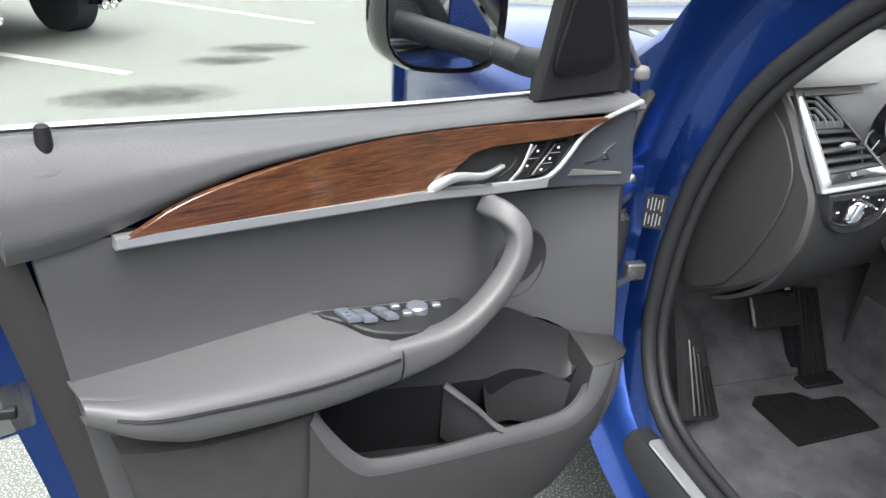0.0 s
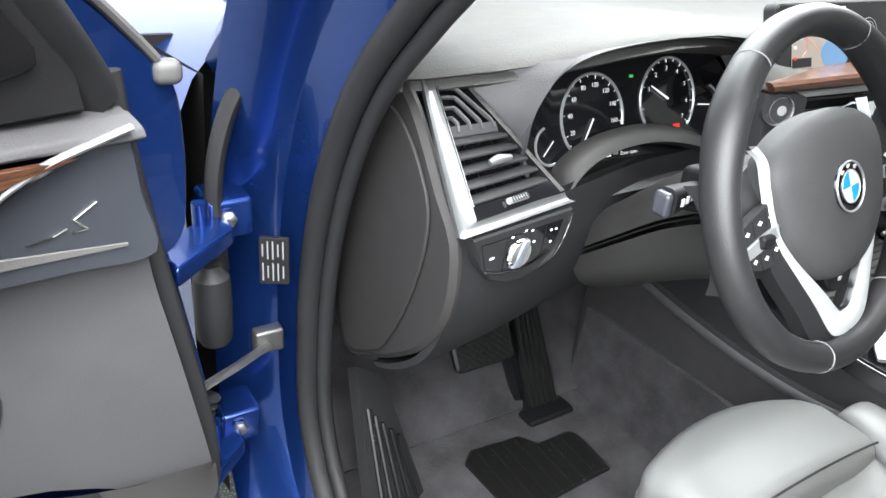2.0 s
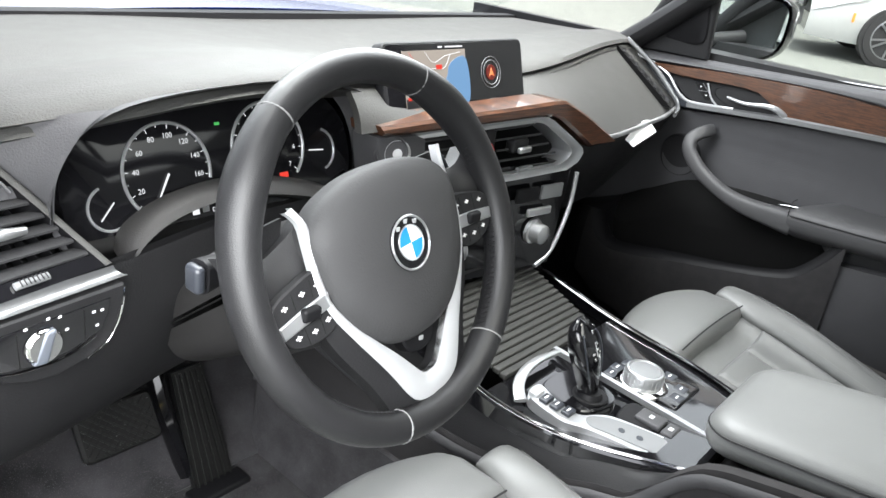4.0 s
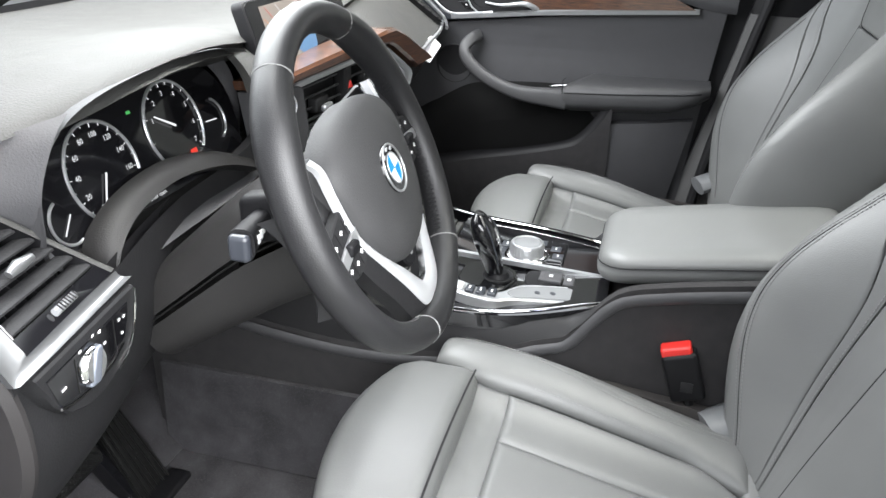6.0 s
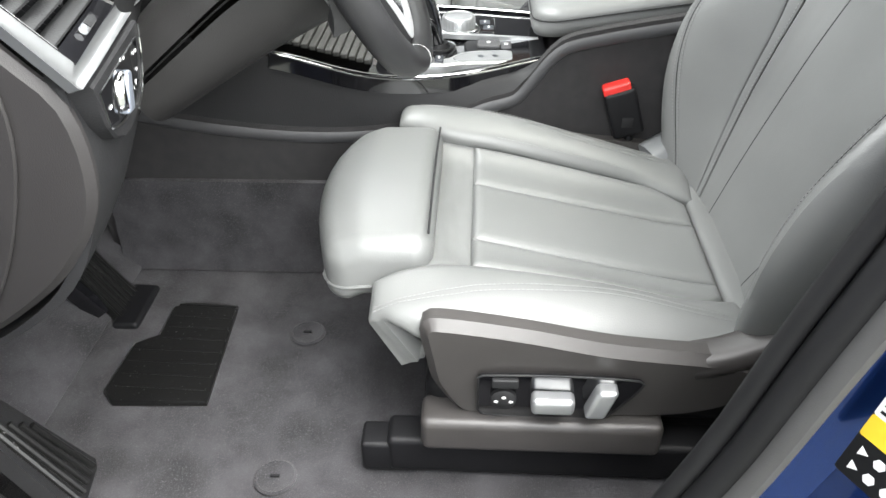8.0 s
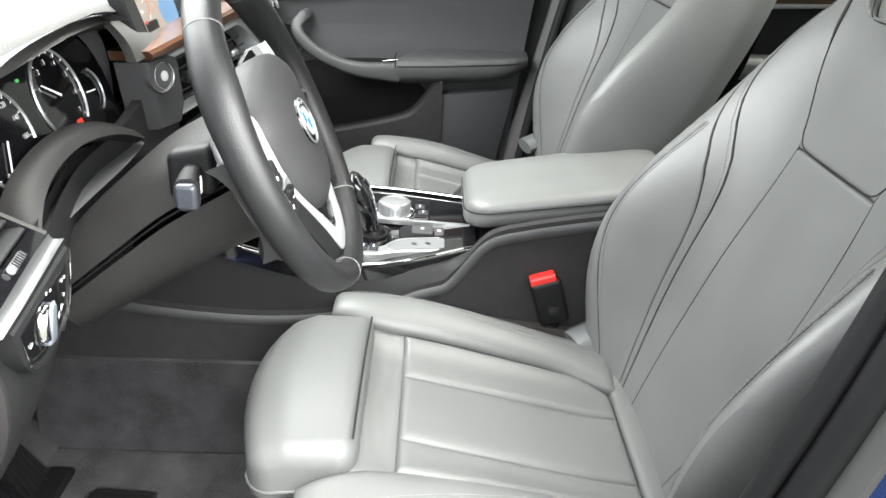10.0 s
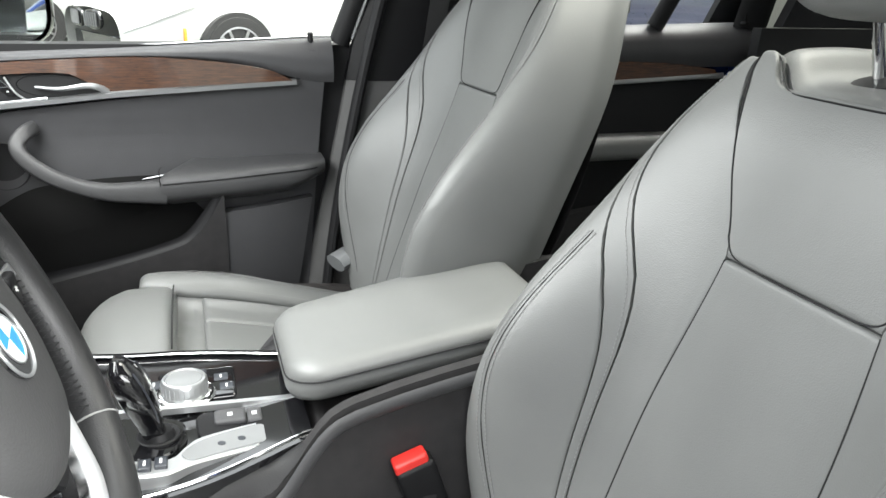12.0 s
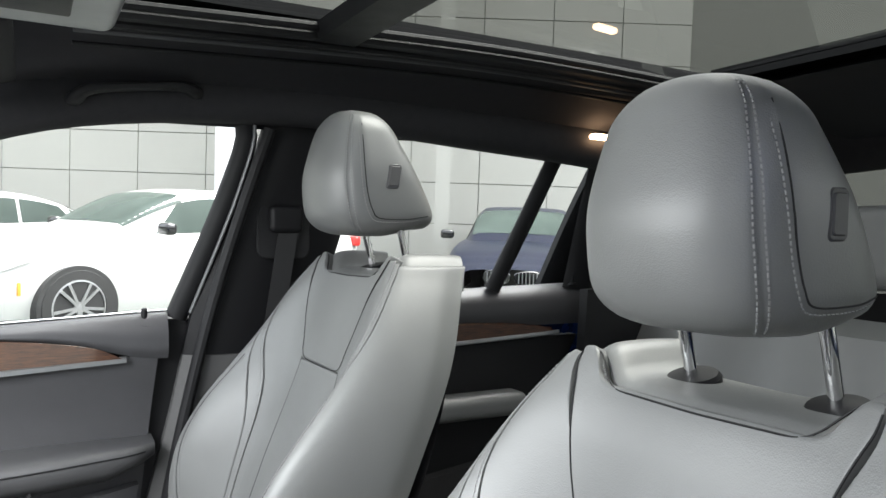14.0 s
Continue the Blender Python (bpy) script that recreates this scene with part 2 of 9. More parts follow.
# ---- materials ----
def material(name, colour, rough=0.5, metal=0.0, vary=0.15, scale=30.0, bump=0.0, bump_scale=400.0, spec=0.5, coat=0.0, sheen=0.0, rough_vary=0.08, speckle=None, contrast=1.0):
    m = bpy.data.materials.new(name)
    m.use_nodes = True
    n, l = m.node_tree.nodes, m.node_tree.links
    b = n["Principled BSDF"]
    b.inputs["Roughness"].default_value, b.inputs["Metallic"].default_value = rough, metal
    b.inputs["Specular IOR Level"].default_value, b.inputs["Coat Weight"].default_value = spec, coat
    b.inputs["Coat Roughness"].default_value, b.inputs["Sheen Weight"].default_value = 0.03, sheen
    co = n.new("ShaderNodeTexCoord")
    broad = n.new("ShaderNodeTexNoise")
    broad.inputs["Scale"].default_value, broad.inputs["Detail"].default_value = scale, 6
    l.new(co.outputs["Object"], broad.inputs["Vector"])
    mix = n.new("ShaderNodeMix")
    mix.data_type = "RGBA"
    mix.inputs["A"].default_value = (*[c * (1 - vary) for c in colour], 1)
    mix.inputs["B"].default_value = (*[min(1, c * (1 + vary)) for c in colour], 1)
    spread = n.new("ShaderNodeMapRange")
    spread.inputs["From Min"].default_value, spread.inputs["From Max"].default_value = 0.5 - 0.5 / contrast, 0.5 + 0.5 / contrast
    l.new(broad.outputs["Fac"], spread.inputs["Value"])
    l.new(spread.outputs["Result"], mix.inputs["Factor"])
    colour_out = mix.outputs["Result"]
    if speckle:
        sp = n.new("ShaderNodeTexNoise")
        sp.inputs["Scale"].default_value, sp.inputs["Detail"].default_value = speckle[0], 2
        l.new(co.outputs["Object"], sp.inputs["Vector"])
        cr = n.new("ShaderNodeValToRGB")
        cr.color_ramp.elements[0].position, cr.color_ramp.elements[1].position = speckle[2], speckle[2] + 0.06
        l.new(sp.outputs["Fac"], cr.inputs["Fac"])
        m2 = n.new("ShaderNodeMix")
        m2.data_type = "RGBA"
        m2.inputs["B"].default_value = (*speckle[1], 1)
        l.new(cr.outputs["Color"], m2.inputs["Factor"])
        l.new(colour_out, m2.inputs["A"])
        colour_out = m2.outputs["Result"]
    l.new(colour_out, b.inputs["Base Color"])
    rr = n.new("ShaderNodeMapRange")
    rr.inputs["To Min"].default_value, rr.inputs["To Max"].default_value = max(0.01, rough - rough_vary), min(1, rough + rough_vary)
    l.new(broad.outputs["Fac"], rr.inputs["Value"])
    l.new(rr.outputs["Result"], b.inputs["Roughness"])
    if bump:
        fine = n.new("ShaderNodeTexNoise")
        fine.inputs["Scale"].default_value, fine.inputs["Detail"].default_value = bump_scale, 3
        l.new(co.outputs["Object"], fine.inputs["Vector"])
        bp = n.new("ShaderNodeBump")
        bp.inputs["Strength"].default_value, bp.inputs["Distance"].default_value = bump, 0.001
        l.new(fine.outputs["Fac"], bp.inputs["Height"])
        l.new(bp.outputs["Normal"], b.inputs["Normal"])
    return m


def glowing(name, colour, strength):
    m = bpy.data.materials.new(name)
    m.use_nodes = True
    b = m.node_tree.nodes["Principled BSDF"]
    b.inputs["Base Color"].default_value = (*[0.04 * c for c in colour], 1)
    b.inputs["Emission Color"].default_value = (*colour, 1)
    b.inputs["Emission Strength"].default_value = strength
    b.inputs["Roughness"].default_value = 0.3
    return m


def glass(name, tint, rough=0.0):
    m = bpy.data.materials.new(name)
    m.use_nodes = True
    n, l = m.node_tree.nodes, m.node_tree.links
    n.remove(n["Principled BSDF"])
    clear, shine, mix, fr = n.new("ShaderNodeBsdfTransparent"), n.new("ShaderNodeBsdfGlossy"), n.new("ShaderNodeMixShader"), n.new("ShaderNodeLayerWeight")
    clear.inputs["Color"].default_value = (*tint, 1)
    shine.inputs["Roughness"].default_value = rough
    fr.inputs["Blend"].default_value = 0.5
    power, gloss = n.new("ShaderNodeMath"), n.new("ShaderNodeMath")
    power.operation, gloss.operation = "POWER", "MULTIPLY_ADD"
    power.inputs[1].default_value, gloss.inputs[1].default_value, gloss.inputs[2].default_value = 4.0, 0.35, 0.02
    l.new(fr.outputs["Facing"], power.inputs[0])
    l.new(power.outputs[0], gloss.inputs[0])
    l.new(gloss.outputs[0], mix.inputs[0])
    l.new(clear.outputs[0], mix.inputs[1])
    l.new(shine.outputs[0], mix.inputs[2])
    l.new(mix.outputs[0], n["Material Output"].inputs["Surface"])
    return m


def leather_material():
    m = material("leather", (0.138, 0.141, 0.139), 0.40, vary=0.14, scale=9, rough_vary=0.08, spec=0.5)
    n, l = m.node_tree.nodes, m.node_tree.links
    b = n["Principled BSDF"]
    co = n["Texture Coordinate"]
    cell = n.new("ShaderNodeTexVoronoi")
    cell.inputs["Scale"].default_value = 700
    wob = n.new("ShaderNodeTexNoise")
    wob.inputs["Scale"].default_value, wob.inputs["Detail"].default_value = 14, 4
    l.new(co.outputs["Object"], cell.inputs["Vector"])
    l.new(co.outputs["Object"], wob.inputs["Vector"])
    b1, b2 = n.new("ShaderNodeBump"), n.new("ShaderNodeBump")
    b1.inputs["Strength"].default_value, b1.inputs["Distance"].default_value = 0.18, 0.0007
    b2.inputs["Strength"].default_value, b2.inputs["Distance"].default_value = 0.13, 0.004
    l.new(cell.outputs["Distance"], b1.inputs["Height"])
    l.new(wob.outputs["Fac"], b2.inputs["Height"])
    l.new(b2.outputs["Normal"], b1.inputs["Normal"])
    l.new(b1.outputs["Normal"], b.inputs["Normal"])
    return m


def wood_material():
    m = bpy.data.materials.new("dark_wood")
    m.use_nodes = True
    n, l = m.node_tree.nodes, m.node_tree.links
    b = n["Principled BSDF"]
    co, mp = n.new("ShaderNodeTexCoord"), n.new("ShaderNodeMapping")
    mp.inputs["Scale"].default_value = (11.0, 11.0, 190.0)
    mp.inputs["Rotation"].default_value = (0.05, -0.03, 0)
    grain, fine = n.new("ShaderNodeTexNoise"), n.new("ShaderNodeTexNoise")
    grain.inputs["Scale"].default_value, grain.inputs["Detail"].default_value, grain.inputs["Distortion"].default_value = 3, 6, 0.6
    fine.inputs["Scale"].default_value, fine.inputs["Detail"].default_value = 14, 4
    cr = n.new("ShaderNodeValToRGB")
    cr.color_ramp.elements[0].position, cr.color_ramp.elements[0].color = 0.36, (0.009, 0.0036, 0.002, 1)
    cr.color_ramp.elements[1].position, cr.color_ramp.elements[1].color = 0.66, (0.105, 0.040, 0.016, 1)
    mid = cr.color_ramp.elements.new(0.48)
    mid.color = (0.050, 0.0185, 0.0075, 1)
    mix = n.new("ShaderNodeMath")
    mix.operation = "MULTIPLY_ADD"
    mix.inputs[1].default_value, mix.inputs[2].default_value = 0.35, 0.0
    add = n.new("ShaderNodeMath")
    add.operation = "MULTIPLY_ADD"
    add.inputs[1].default_value = 0.65
    l.new(co.outputs["Object"], mp.inputs["Vector"])
    l.new(mp.outputs[0], grain.inputs["Vector"])
    l.new(mp.outputs[0], fine.inputs["Vector"])
    l.new(fine.outputs["Fac"], mix.inputs[0])
    l.new(grain.outputs["Fac"], add.inputs[0])
    l.new(mix.outputs[0], add.inputs[2])
    l.new(add.outputs[0], cr.inputs["Fac"])
    l.new(cr.outputs["Color"], b.inputs["Base Color"])
    b.inputs["Roughness"].default_value, b.inputs["Coat Weight"].default_value, b.inputs["Coat Roughness"].default_value = 0.36, 1.0, 0.06
    return m


LEATHER = leather_material()
SKIN = material("grained_plastic", (0.050, 0.050, 0.053), 0.5, spec=0.35, bump=0.35, bump_scale=520, vary=0.1)
DASH = material("dash_skin", (0.046, 0.046, 0.044), 0.60, bump=0.7, bump_scale=480, vary=0.1, spec=0.25)
PLASTIC = material("hard_plastic", (0.015, 0.015, 0.016), 0.55, spec=0.24, bump=0.4, bump_scale=550)
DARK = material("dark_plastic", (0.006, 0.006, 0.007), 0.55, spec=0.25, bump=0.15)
# near-black that puts the shade of vents, gaps and pockets into the colour
RECESS_BLACK = material("recess_black", (0.004, 0.004, 0.004), 0.7, spec=0.2)
GLOSS = material("piano_black", (0.006, 0.006, 0.007), 0.06, rough_vary=0.03, coat=0.5)
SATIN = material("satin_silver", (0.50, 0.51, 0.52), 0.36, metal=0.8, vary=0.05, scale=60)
CHROME = material("chrome", (0.8, 0.8, 0.8), 0.08, metal=1.0, vary=0.02)
WOOD = wood_material()
BLUE = material("blue_paint", (0.009, 0.034, 0.160), 0.25, metal=0.75, coat=0.4, vary=0.12, scale=4)
SLATE = material("slate_satin", (0.028, 0.031, 0.038), 0.32, bump=0.05)
GRIP = material("soft_touch_grip", (0.054, 0.054, 0.056), 0.5, spec=0.4, bump=0.25, bump_scale=900, vary=0.08)
SWITCHES = material("silver_switch", (0.15, 0.165, 0.195), 0.30, metal=0.5, vary=0.08)
# shaded copy of the satin silver: glare held down by a darker colour
SATIN_SHADE = material("satin_silver_shade", (0.24, 0.245, 0.25), 0.36, metal=0.8, vary=0.05, scale=60)
COVER = material("cover_plastic", (0.018, 0.0168, 0.0170), 0.55, spec=0.24, bump=0.2, bump_scale=900)
RUBBER = material("rubber", (0.011, 0.011, 0.012), 0.6, spec=0.28, vary=0.2, bump=0.1)
CARPET = material("carpet", (0.036, 0.035, 0.038), 0.95, vary=0.42, scale=14, contrast=3.2, bump=1.0, bump_scale=900, spec=0.15, sheen=0.08, speckle=(700, (0.070, 0.068, 0.072), 0.60))
TRIMCLOTH = material("suede_cloth", (0.030, 0.029, 0.030), 0.9, vary=0.3, scale=50, bump=0.6, bump_scale=1200, spec=0.2)
LINER = material("headliner", (0.028, 0.028, 0.030), 0.95, vary=0.2, scale=60, bump=0.4, bump_scale=1500, spec=0.2)
SEAM = material("seam_fold", (0.022, 0.022, 0.023), 0.75, spec=0.2)
THREAD = material("thread", (0.20, 0.20, 0.20), 0.7)
AIRBAG_SKIN = material("airbag_skin", (0.042, 0.042, 0.043), 0.58, spec=0.3, bump=0.35, bump_scale=520, vary=0.1)
WHEEL_LEATHER = material("black_leather", (0.014, 0.014, 0.015), 0.42, bump=0.3, bump_scale=900, vary=0.15)
WHITE = material("white_print", (0.75, 0.75, 0.75), 0.5, vary=0.03)
RED = material("red_plastic", (0.62, 0.03, 0.025), 0.4, vary=0.06)
EMBLEM_BLUE = material("emblem_blue", (0.02, 0.25, 0.72), 0.2, coat=0.5, vary=0.03)
METAL = material("bare_metal", (0.35, 0.35, 0.36), 0.35, metal=1.0, vary=0.2)
PALE = material("pale_plastic", (0.16, 0.165, 0.17), 0.35, vary=0.06)
SCREEN = material("screen_glass", (0.006, 0.006, 0.007), 0.08, rough_vary=0.02)
WINDOW = glass("window_glass", (0.93, 0.96, 0.95))
ROOFGLASS = glass("tinted_roof_glass", (0.32, 0.33, 0.315))
TRIM_GREY = material("grey_trim", (0.085, 0.084, 0.084), 0.6, spec=0.3, bump=0.35, bump_scale=520, vary=0.1)
PEARL = material("pearl_silver", (0.50, 0.51, 0.52), 0.35, metal=0.25, vary=0.03)
MIRROR = material("mirror", (0.72, 0.76, 0.76), 0.02, metal=1.0, vary=0.01, rough_vary=0.0)
GLOW_WHITE = glowing("lit_white", (0.9, 0.92, 0.95), 0.14)
GLOW_RED = glowing("lit_red", (0.9, 0.05, 0.03), 0.12)
GLOW_MAP = glowing("lit_map", (0.55, 0.48, 0.42), 0.10)
GLOW_SEA = glowing("lit_sea", (0.18, 0.36, 0.62), 0.12)
GLOW_GREEN = glowing("lit_green", (0.1, 0.6, 0.15), 0.1)
GLOW_ORANGE = glowing("lit_orange", (0.95, 0.3, 0.1), 0.15)

SEALGREY = material("grey_rubber", (0.075, 0.074, 0.074), 0.55, spec=0.35, bump=0.2, bump_scale=700)
SEAT_TRIM = material("seat_trim_plastic", (0.040, 0.037, 0.036), 0.42, spec=0.5, bump=0.2, bump_scale=900)
SOFT_PLASTIC = material("soft_dark_plastic", (0.017, 0.0165, 0.0165), 0.5, spec=0.3, bump=0.3, bump_scale=700)
PEDAL_RUBBER = material("pedal_rubber", (0.006, 0.006, 0.006), 0.38, spec=0.45, vary=0.2, bump=0.15, speckle=(240, (0.16, 0.16, 0.16), 0.70))
STEEL = material("dull_steel", (0.16, 0.16, 0.155), 0.42, metal=0.9, vary=0.2)
YELLOW = material("yellow_label", (0.75, 0.52, 0.03), 0.5, vary=0.05)

# ---- the car's shell and floor ----
def strip_between(bm, pa, pb, n=1, bulge=None):
    """A ribbon between two paths of equal length, n faces wide; bulge(v) pushes it out along the ribbon's normal."""
    rows = []
    for i, (a, b) in enumerate(zip(pa, pb)):
        j, k = max(0, i - 1), min(len(pa) - 1, i + 1)
        along = (pa[k] - pa[j]).normalized()
        nn = along.cross(b - a).normalized()
        rows.append([bm.verts.new(a.lerp(b, v / n) + nn * (bulge(v / n) if bulge else 0)) for v in range(n + 1)])
    for r, s in zip(rows, rows[1:]):
        for v in range(n):
            bm.faces.new((r[v], r[v + 1], s[v + 1], s[v]))
    return rows


def opening(x, grow, n=60):
    """The front door opening's outline at a distance x from the middle, larger by grow."""
    pts = [(-0.478, 1.32), (-0.418, 1.0), (-0.364, 0.80), (-0.318, 0.64), (-0.248, 0.50), (-0.12, 0.455), (0.10, 0.452), (0.26, 0.46), (0.355, 0.505),
           (0.408, 0.60), (0.415, 0.70), (0.404, 0.82), (0.371, 0.94), (0.31, 1.06), (0.225, 1.155), (0.08, 1.262), (-0.20, 1.37), (-0.42, 1.46), (-0.48, 1.44)]
    c = V((0, -0.03, 0.9))
    out = []
    for p in spline([(0, y, z) for y, z in pts], n, True):
        d = (p - c)
        out.append(V((x, *(p + d.normalized() * grow).yz)))
    return out


car_body = thing("car_body", (0, 0, 0.2), "dark metallic blue car body with open doorway", "car")
bm = bmnew()
N = 72
rings = [opening(-0.765, -0.012, N), opening(-0.785, 0.02, N), opening(-0.80, 0.06, N), opening(-0.845, 0.085, N), opening(-0.87, 0.12, N), opening(-0.90, 0.135, N), opening(-0.91, 0.20, N)]
vs = [[bm.verts.new(p) for p in r] for r in rings]
for k, (r, s) in enumerate(zip(vs, vs[1:])):
    for i in range(N):
        if k < 4 or rings[k][i].y < -0.05:
            bm.faces.new((r[i], r[(i + 1) % N], s[(i + 1) % N], s[i]))
part("door_frame", bm, BLUE, car_body, "glossy dark blue painted door jamb")
# near-black sheets stand for the shaded gap between jamb and wing; hinges, check strap
bm = bmnew()
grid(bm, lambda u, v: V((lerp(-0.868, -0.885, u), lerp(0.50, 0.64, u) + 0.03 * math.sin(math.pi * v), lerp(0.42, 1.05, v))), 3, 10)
part("hinge_gap", bm, RECESS_BLACK, car_body, "near-black sheet for the shaded gap behind the door hinges")
# black plate added to close the view through the wing gap
bm = bmnew()
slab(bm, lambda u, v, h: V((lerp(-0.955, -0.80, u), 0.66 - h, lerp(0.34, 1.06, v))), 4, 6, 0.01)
part("inner_wing", bm, RECESS_BLACK, car_body, "black plate added inside the front wing to close the gap")
for z in (0.905, 0.605):
    bm = bmnew()
    rbox(bm, (-0.868, 0.452, z), (0.026, 0.030, 0.024), 0.006)
    rbox(bm, (-0.915, 0.385, z - 0.004), (0.040, 0.030, 0.011), 0.005, shape=lambda p: (p.x, p.y + 0.9 * p.x, p.z))
    hinge = part("door_hinge", bm, BLUE, car_body, "blue painted door hinge")
    bm = bmnew()
    cylinder(bm, (-0.905, 0.412, z - 0.032), (-0.905, 0.412, z + 0.032), 0.009, 0.009, 14)
    part("hinge_pin", bm, BLUE, hinge)
    bm = bmnew()
    turned(bm, (-0.872, 0.420, z + 0.004), (-0.3, -1, 0), [(0, 0.010), (0.006, 0.010), (0.008, 0.007)], 6)
    part("bolt", bm, METAL, hinge)
bm = bmnew()
rbox(bm, (-0.832, 0.418, 0.737), (0.018, 0.010, 0.016), 0.004)
strap = part("check_bracket", bm, STEEL, car_body, "bare metal check strap bracket")
bm = bmnew()
tube(bm, [V((-0.835, 0.405, 0.737)), V((-0.88, 0.375, 0.742)), V((-0.95, 0.33, 0.752))], oval(0.0075, 0.003, 8))
part("check_strap", bm, STEEL, strap, "steel door check strap")
bm = bmnew()
turned(bm, (-0.905, 0.385, 0.775), (0, 0, 1), [(0, 0.016), (0.008, 0.020), (0.05, 0.021), (0.085, 0.020), (0.092, 0.013), (0.10, 0.012)], 18)
part("cable_boot", bm, RUBBER, car_body, "black rubber cable boot")
bm = bmnew()
turned(bm, (-0.935, 0.345, 0.735), (-0.3, -0.2, -1), [q for i in range(7) for q in ((0.009 * i, 0.021 - 0.001 * i), (0.009 * i + 0.005, 0.016 - 0.001 * i))], 18)
part("bellows", bm, RUBBER, car_body, "ribbed grey rubber bellows")
bm = bmnew()
tube(bm, spline([(-0.812, 0.445, 1.110), (-0.835, 0.437, 1.075), (-0.866, 0.437, 1.015), (-0.883, 0.434, 0.94), (-0.882, 0.43, 0.84)], 16), oval(0.013, 0.010, 10), up=(1, 0, 0))
part("wing_seal", bm, RUBBER, car_body, "black rubber wing seal")
# printed label on the jamb
JT, JN = V((-0.874, 0.486, 0)), V((-0.486, -0.874, 0))
on_jamb = lambda a, b, h: V((-0.829, 0.396, 0.857)) + JT * a + V((0, 0, 1)) * b + JN * h
bm = bmnew()
plate(bm, round_rect(0, 0, 0.017, 0.030, 0.002), on_jamb, 0.0012, 0.0003, 0.004)
jamb_label = part("jamb_label", bm, DARK, car_body, "black jamb label with white print")
for a, b, w, h_ in [(0.0130 - 0.0058 * (i // 2), 0.014 - 0.028 * (i % 2), 0.0009, 0.0115 if i % 3 else 0.008) for i in range(10)]:
    bm = bmnew()
    plate(bm, [(a - w, b - h_), (a + w, b - h_), (a + w, b + h_), (a - w, b + h_)], lambda x, y, h: on_jamb(x, y, 0.0013 + h), 0.0003, 0.0001)
    part("print_bar", bm, PALE, jamb_label)
bm = bmnew()
tube(bm, opening(-0.782, -0.004, N), oval(0.013, 0.015, 12), closed=True, up=(1, 0, 0))
part("door_seal", bm, RUBBER, car_body, "black rubber door seal")
bm = bmnew()
tube(bm, opening(-0.765, -0.020, N), oval(0.009, 0.010, 10), closed=True, up=(1, 0, 0))
part("inner_seal", bm, RUBBER, car_body, "black fabric-edged inner seal")
bm = bmnew()
band = [p for p in opening(-0.792, 0.006, 2 * N) if p.y < -0.24 and p.z < 1.40]
tube(bm, sorted(band, key=lambda p: p.z), oval(0.009, 0.021, 14, 2.6), up=(1, 0, 0))
part("rear_seal", bm, SEALGREY, car_body, "broad grey rubber seal on the rear jamb")
# black, yellow and white label on the rear jamb
RT, RN, RU = V((-0.874, -0.486, 0)), V((-0.47, 0.85, 0.24)), V((0.05, -0.22, 0.97))
on_rear = lambda a, b, h: V((-0.818, -0.390, 0.777)) + RT * a + RU * b + RN * h
bm = bmnew()
plate(bm, round_rect(0.025, 0.008, 0.025, 0.067, 0.003), on_rear, 0.0015, 0.0004, 0.004)
rear_label = part("rear_label", bm, DARK, car_body, "black, yellow and white jamb label")
bm = bmnew()
plate(bm, round_rect(0.025, 0.061, 0.0245, 0.010, 0.002), lambda a, b, h: on_rear(a, b, h + 0.0014), 0.0006, 0.0001)
part("yellow_field", bm, YELLOW, rear_label)
bm = bmnew()
plate(bm, round_rect(0.025, -0.012, 0.0245, 0.010, 0.002), lambda a, b, h: on_rear(a, b, h + 0.0014), 0.0006, 0.0001)
part("yellow_field", bm, YELLOW, rear_label)
bm = bmnew()
plate(bm, round_rect(0.025, 0.024, 0.0245, 0.026, 0.002), lambda a, b, h: on_rear(a, b, h + 0.0014), 0.0005, 0.0001)
part("white_field", bm, WHITE, rear_label)
for i in range(8):
    bm = bmnew()
    w, b0 = (0.021 - 0.005 * (i % 3)), 0.045 - 0.006 * i
    plate(bm, [(0.004, b0 - 0.0012), (0.004 + 2 * w, b0 - 0.0012), (0.004 + 2 * w, b0 + 0.0012), (0.004, b0 + 0.0012)], lambda x, y, h: on_rear(x, y, 0.0020 + h), 0.0003, 0.0001)
    part("print_bar", bm, DARK, rear_label)
for i, (a, b) in enumerate(((0.010, -0.033), (0.024, -0.033), (0.038, -0.033), (0.010, -0.048), (0.024, -0.048), (0.038, -0.048))):
    bm = bmnew()
    plate(bm, disc(0.0048, 3 if i % 3 == 0 else 6, a, b), lambda x, y, h: on_rear(x, y, 0.0016 + h), 0.0003, 0.0001)
    part("symbol", bm, WHITE, rear_label)
# wing and bonnet
bm = bmnew()
def wing(u, v):
    y = lerp(0.435 + 0.20 * max(0.0, (v - 0.6) / 0.4), 1.75, u)
    if v < 0.6:
        return V((-0.915 - 0.05 * math.sin(math.pi * u), y, lerp(0.35, 0.97, v / 0.6)))
    k = (v - 0.6) / 0.4
    return V((-0.915 - 0.05 * math.sin(math.pi * u) * (1 - k) + 0.22 * (1 - math.cos(k * math.pi / 2)), y, 0.97 + 0.13 * math.sin(k * math.pi / 2) - 0.10 * u * u))
grid(bm, wing, 12, 16)
part("front_wing", bm, BLUE, car_body)
bm = bmnew()
grid(bm, lambda u, v: V((lerp(-0.69, 0.69, u), lerp(0.85, 1.85, v), 1.055 + 0.05 * math.sin(math.pi * u) ** 0.5 - 0.12 * v * v)), 16, 10)
part("bonnet", bm, BLUE, car_body)
# windscreen pillar outside
bm = bmnew()
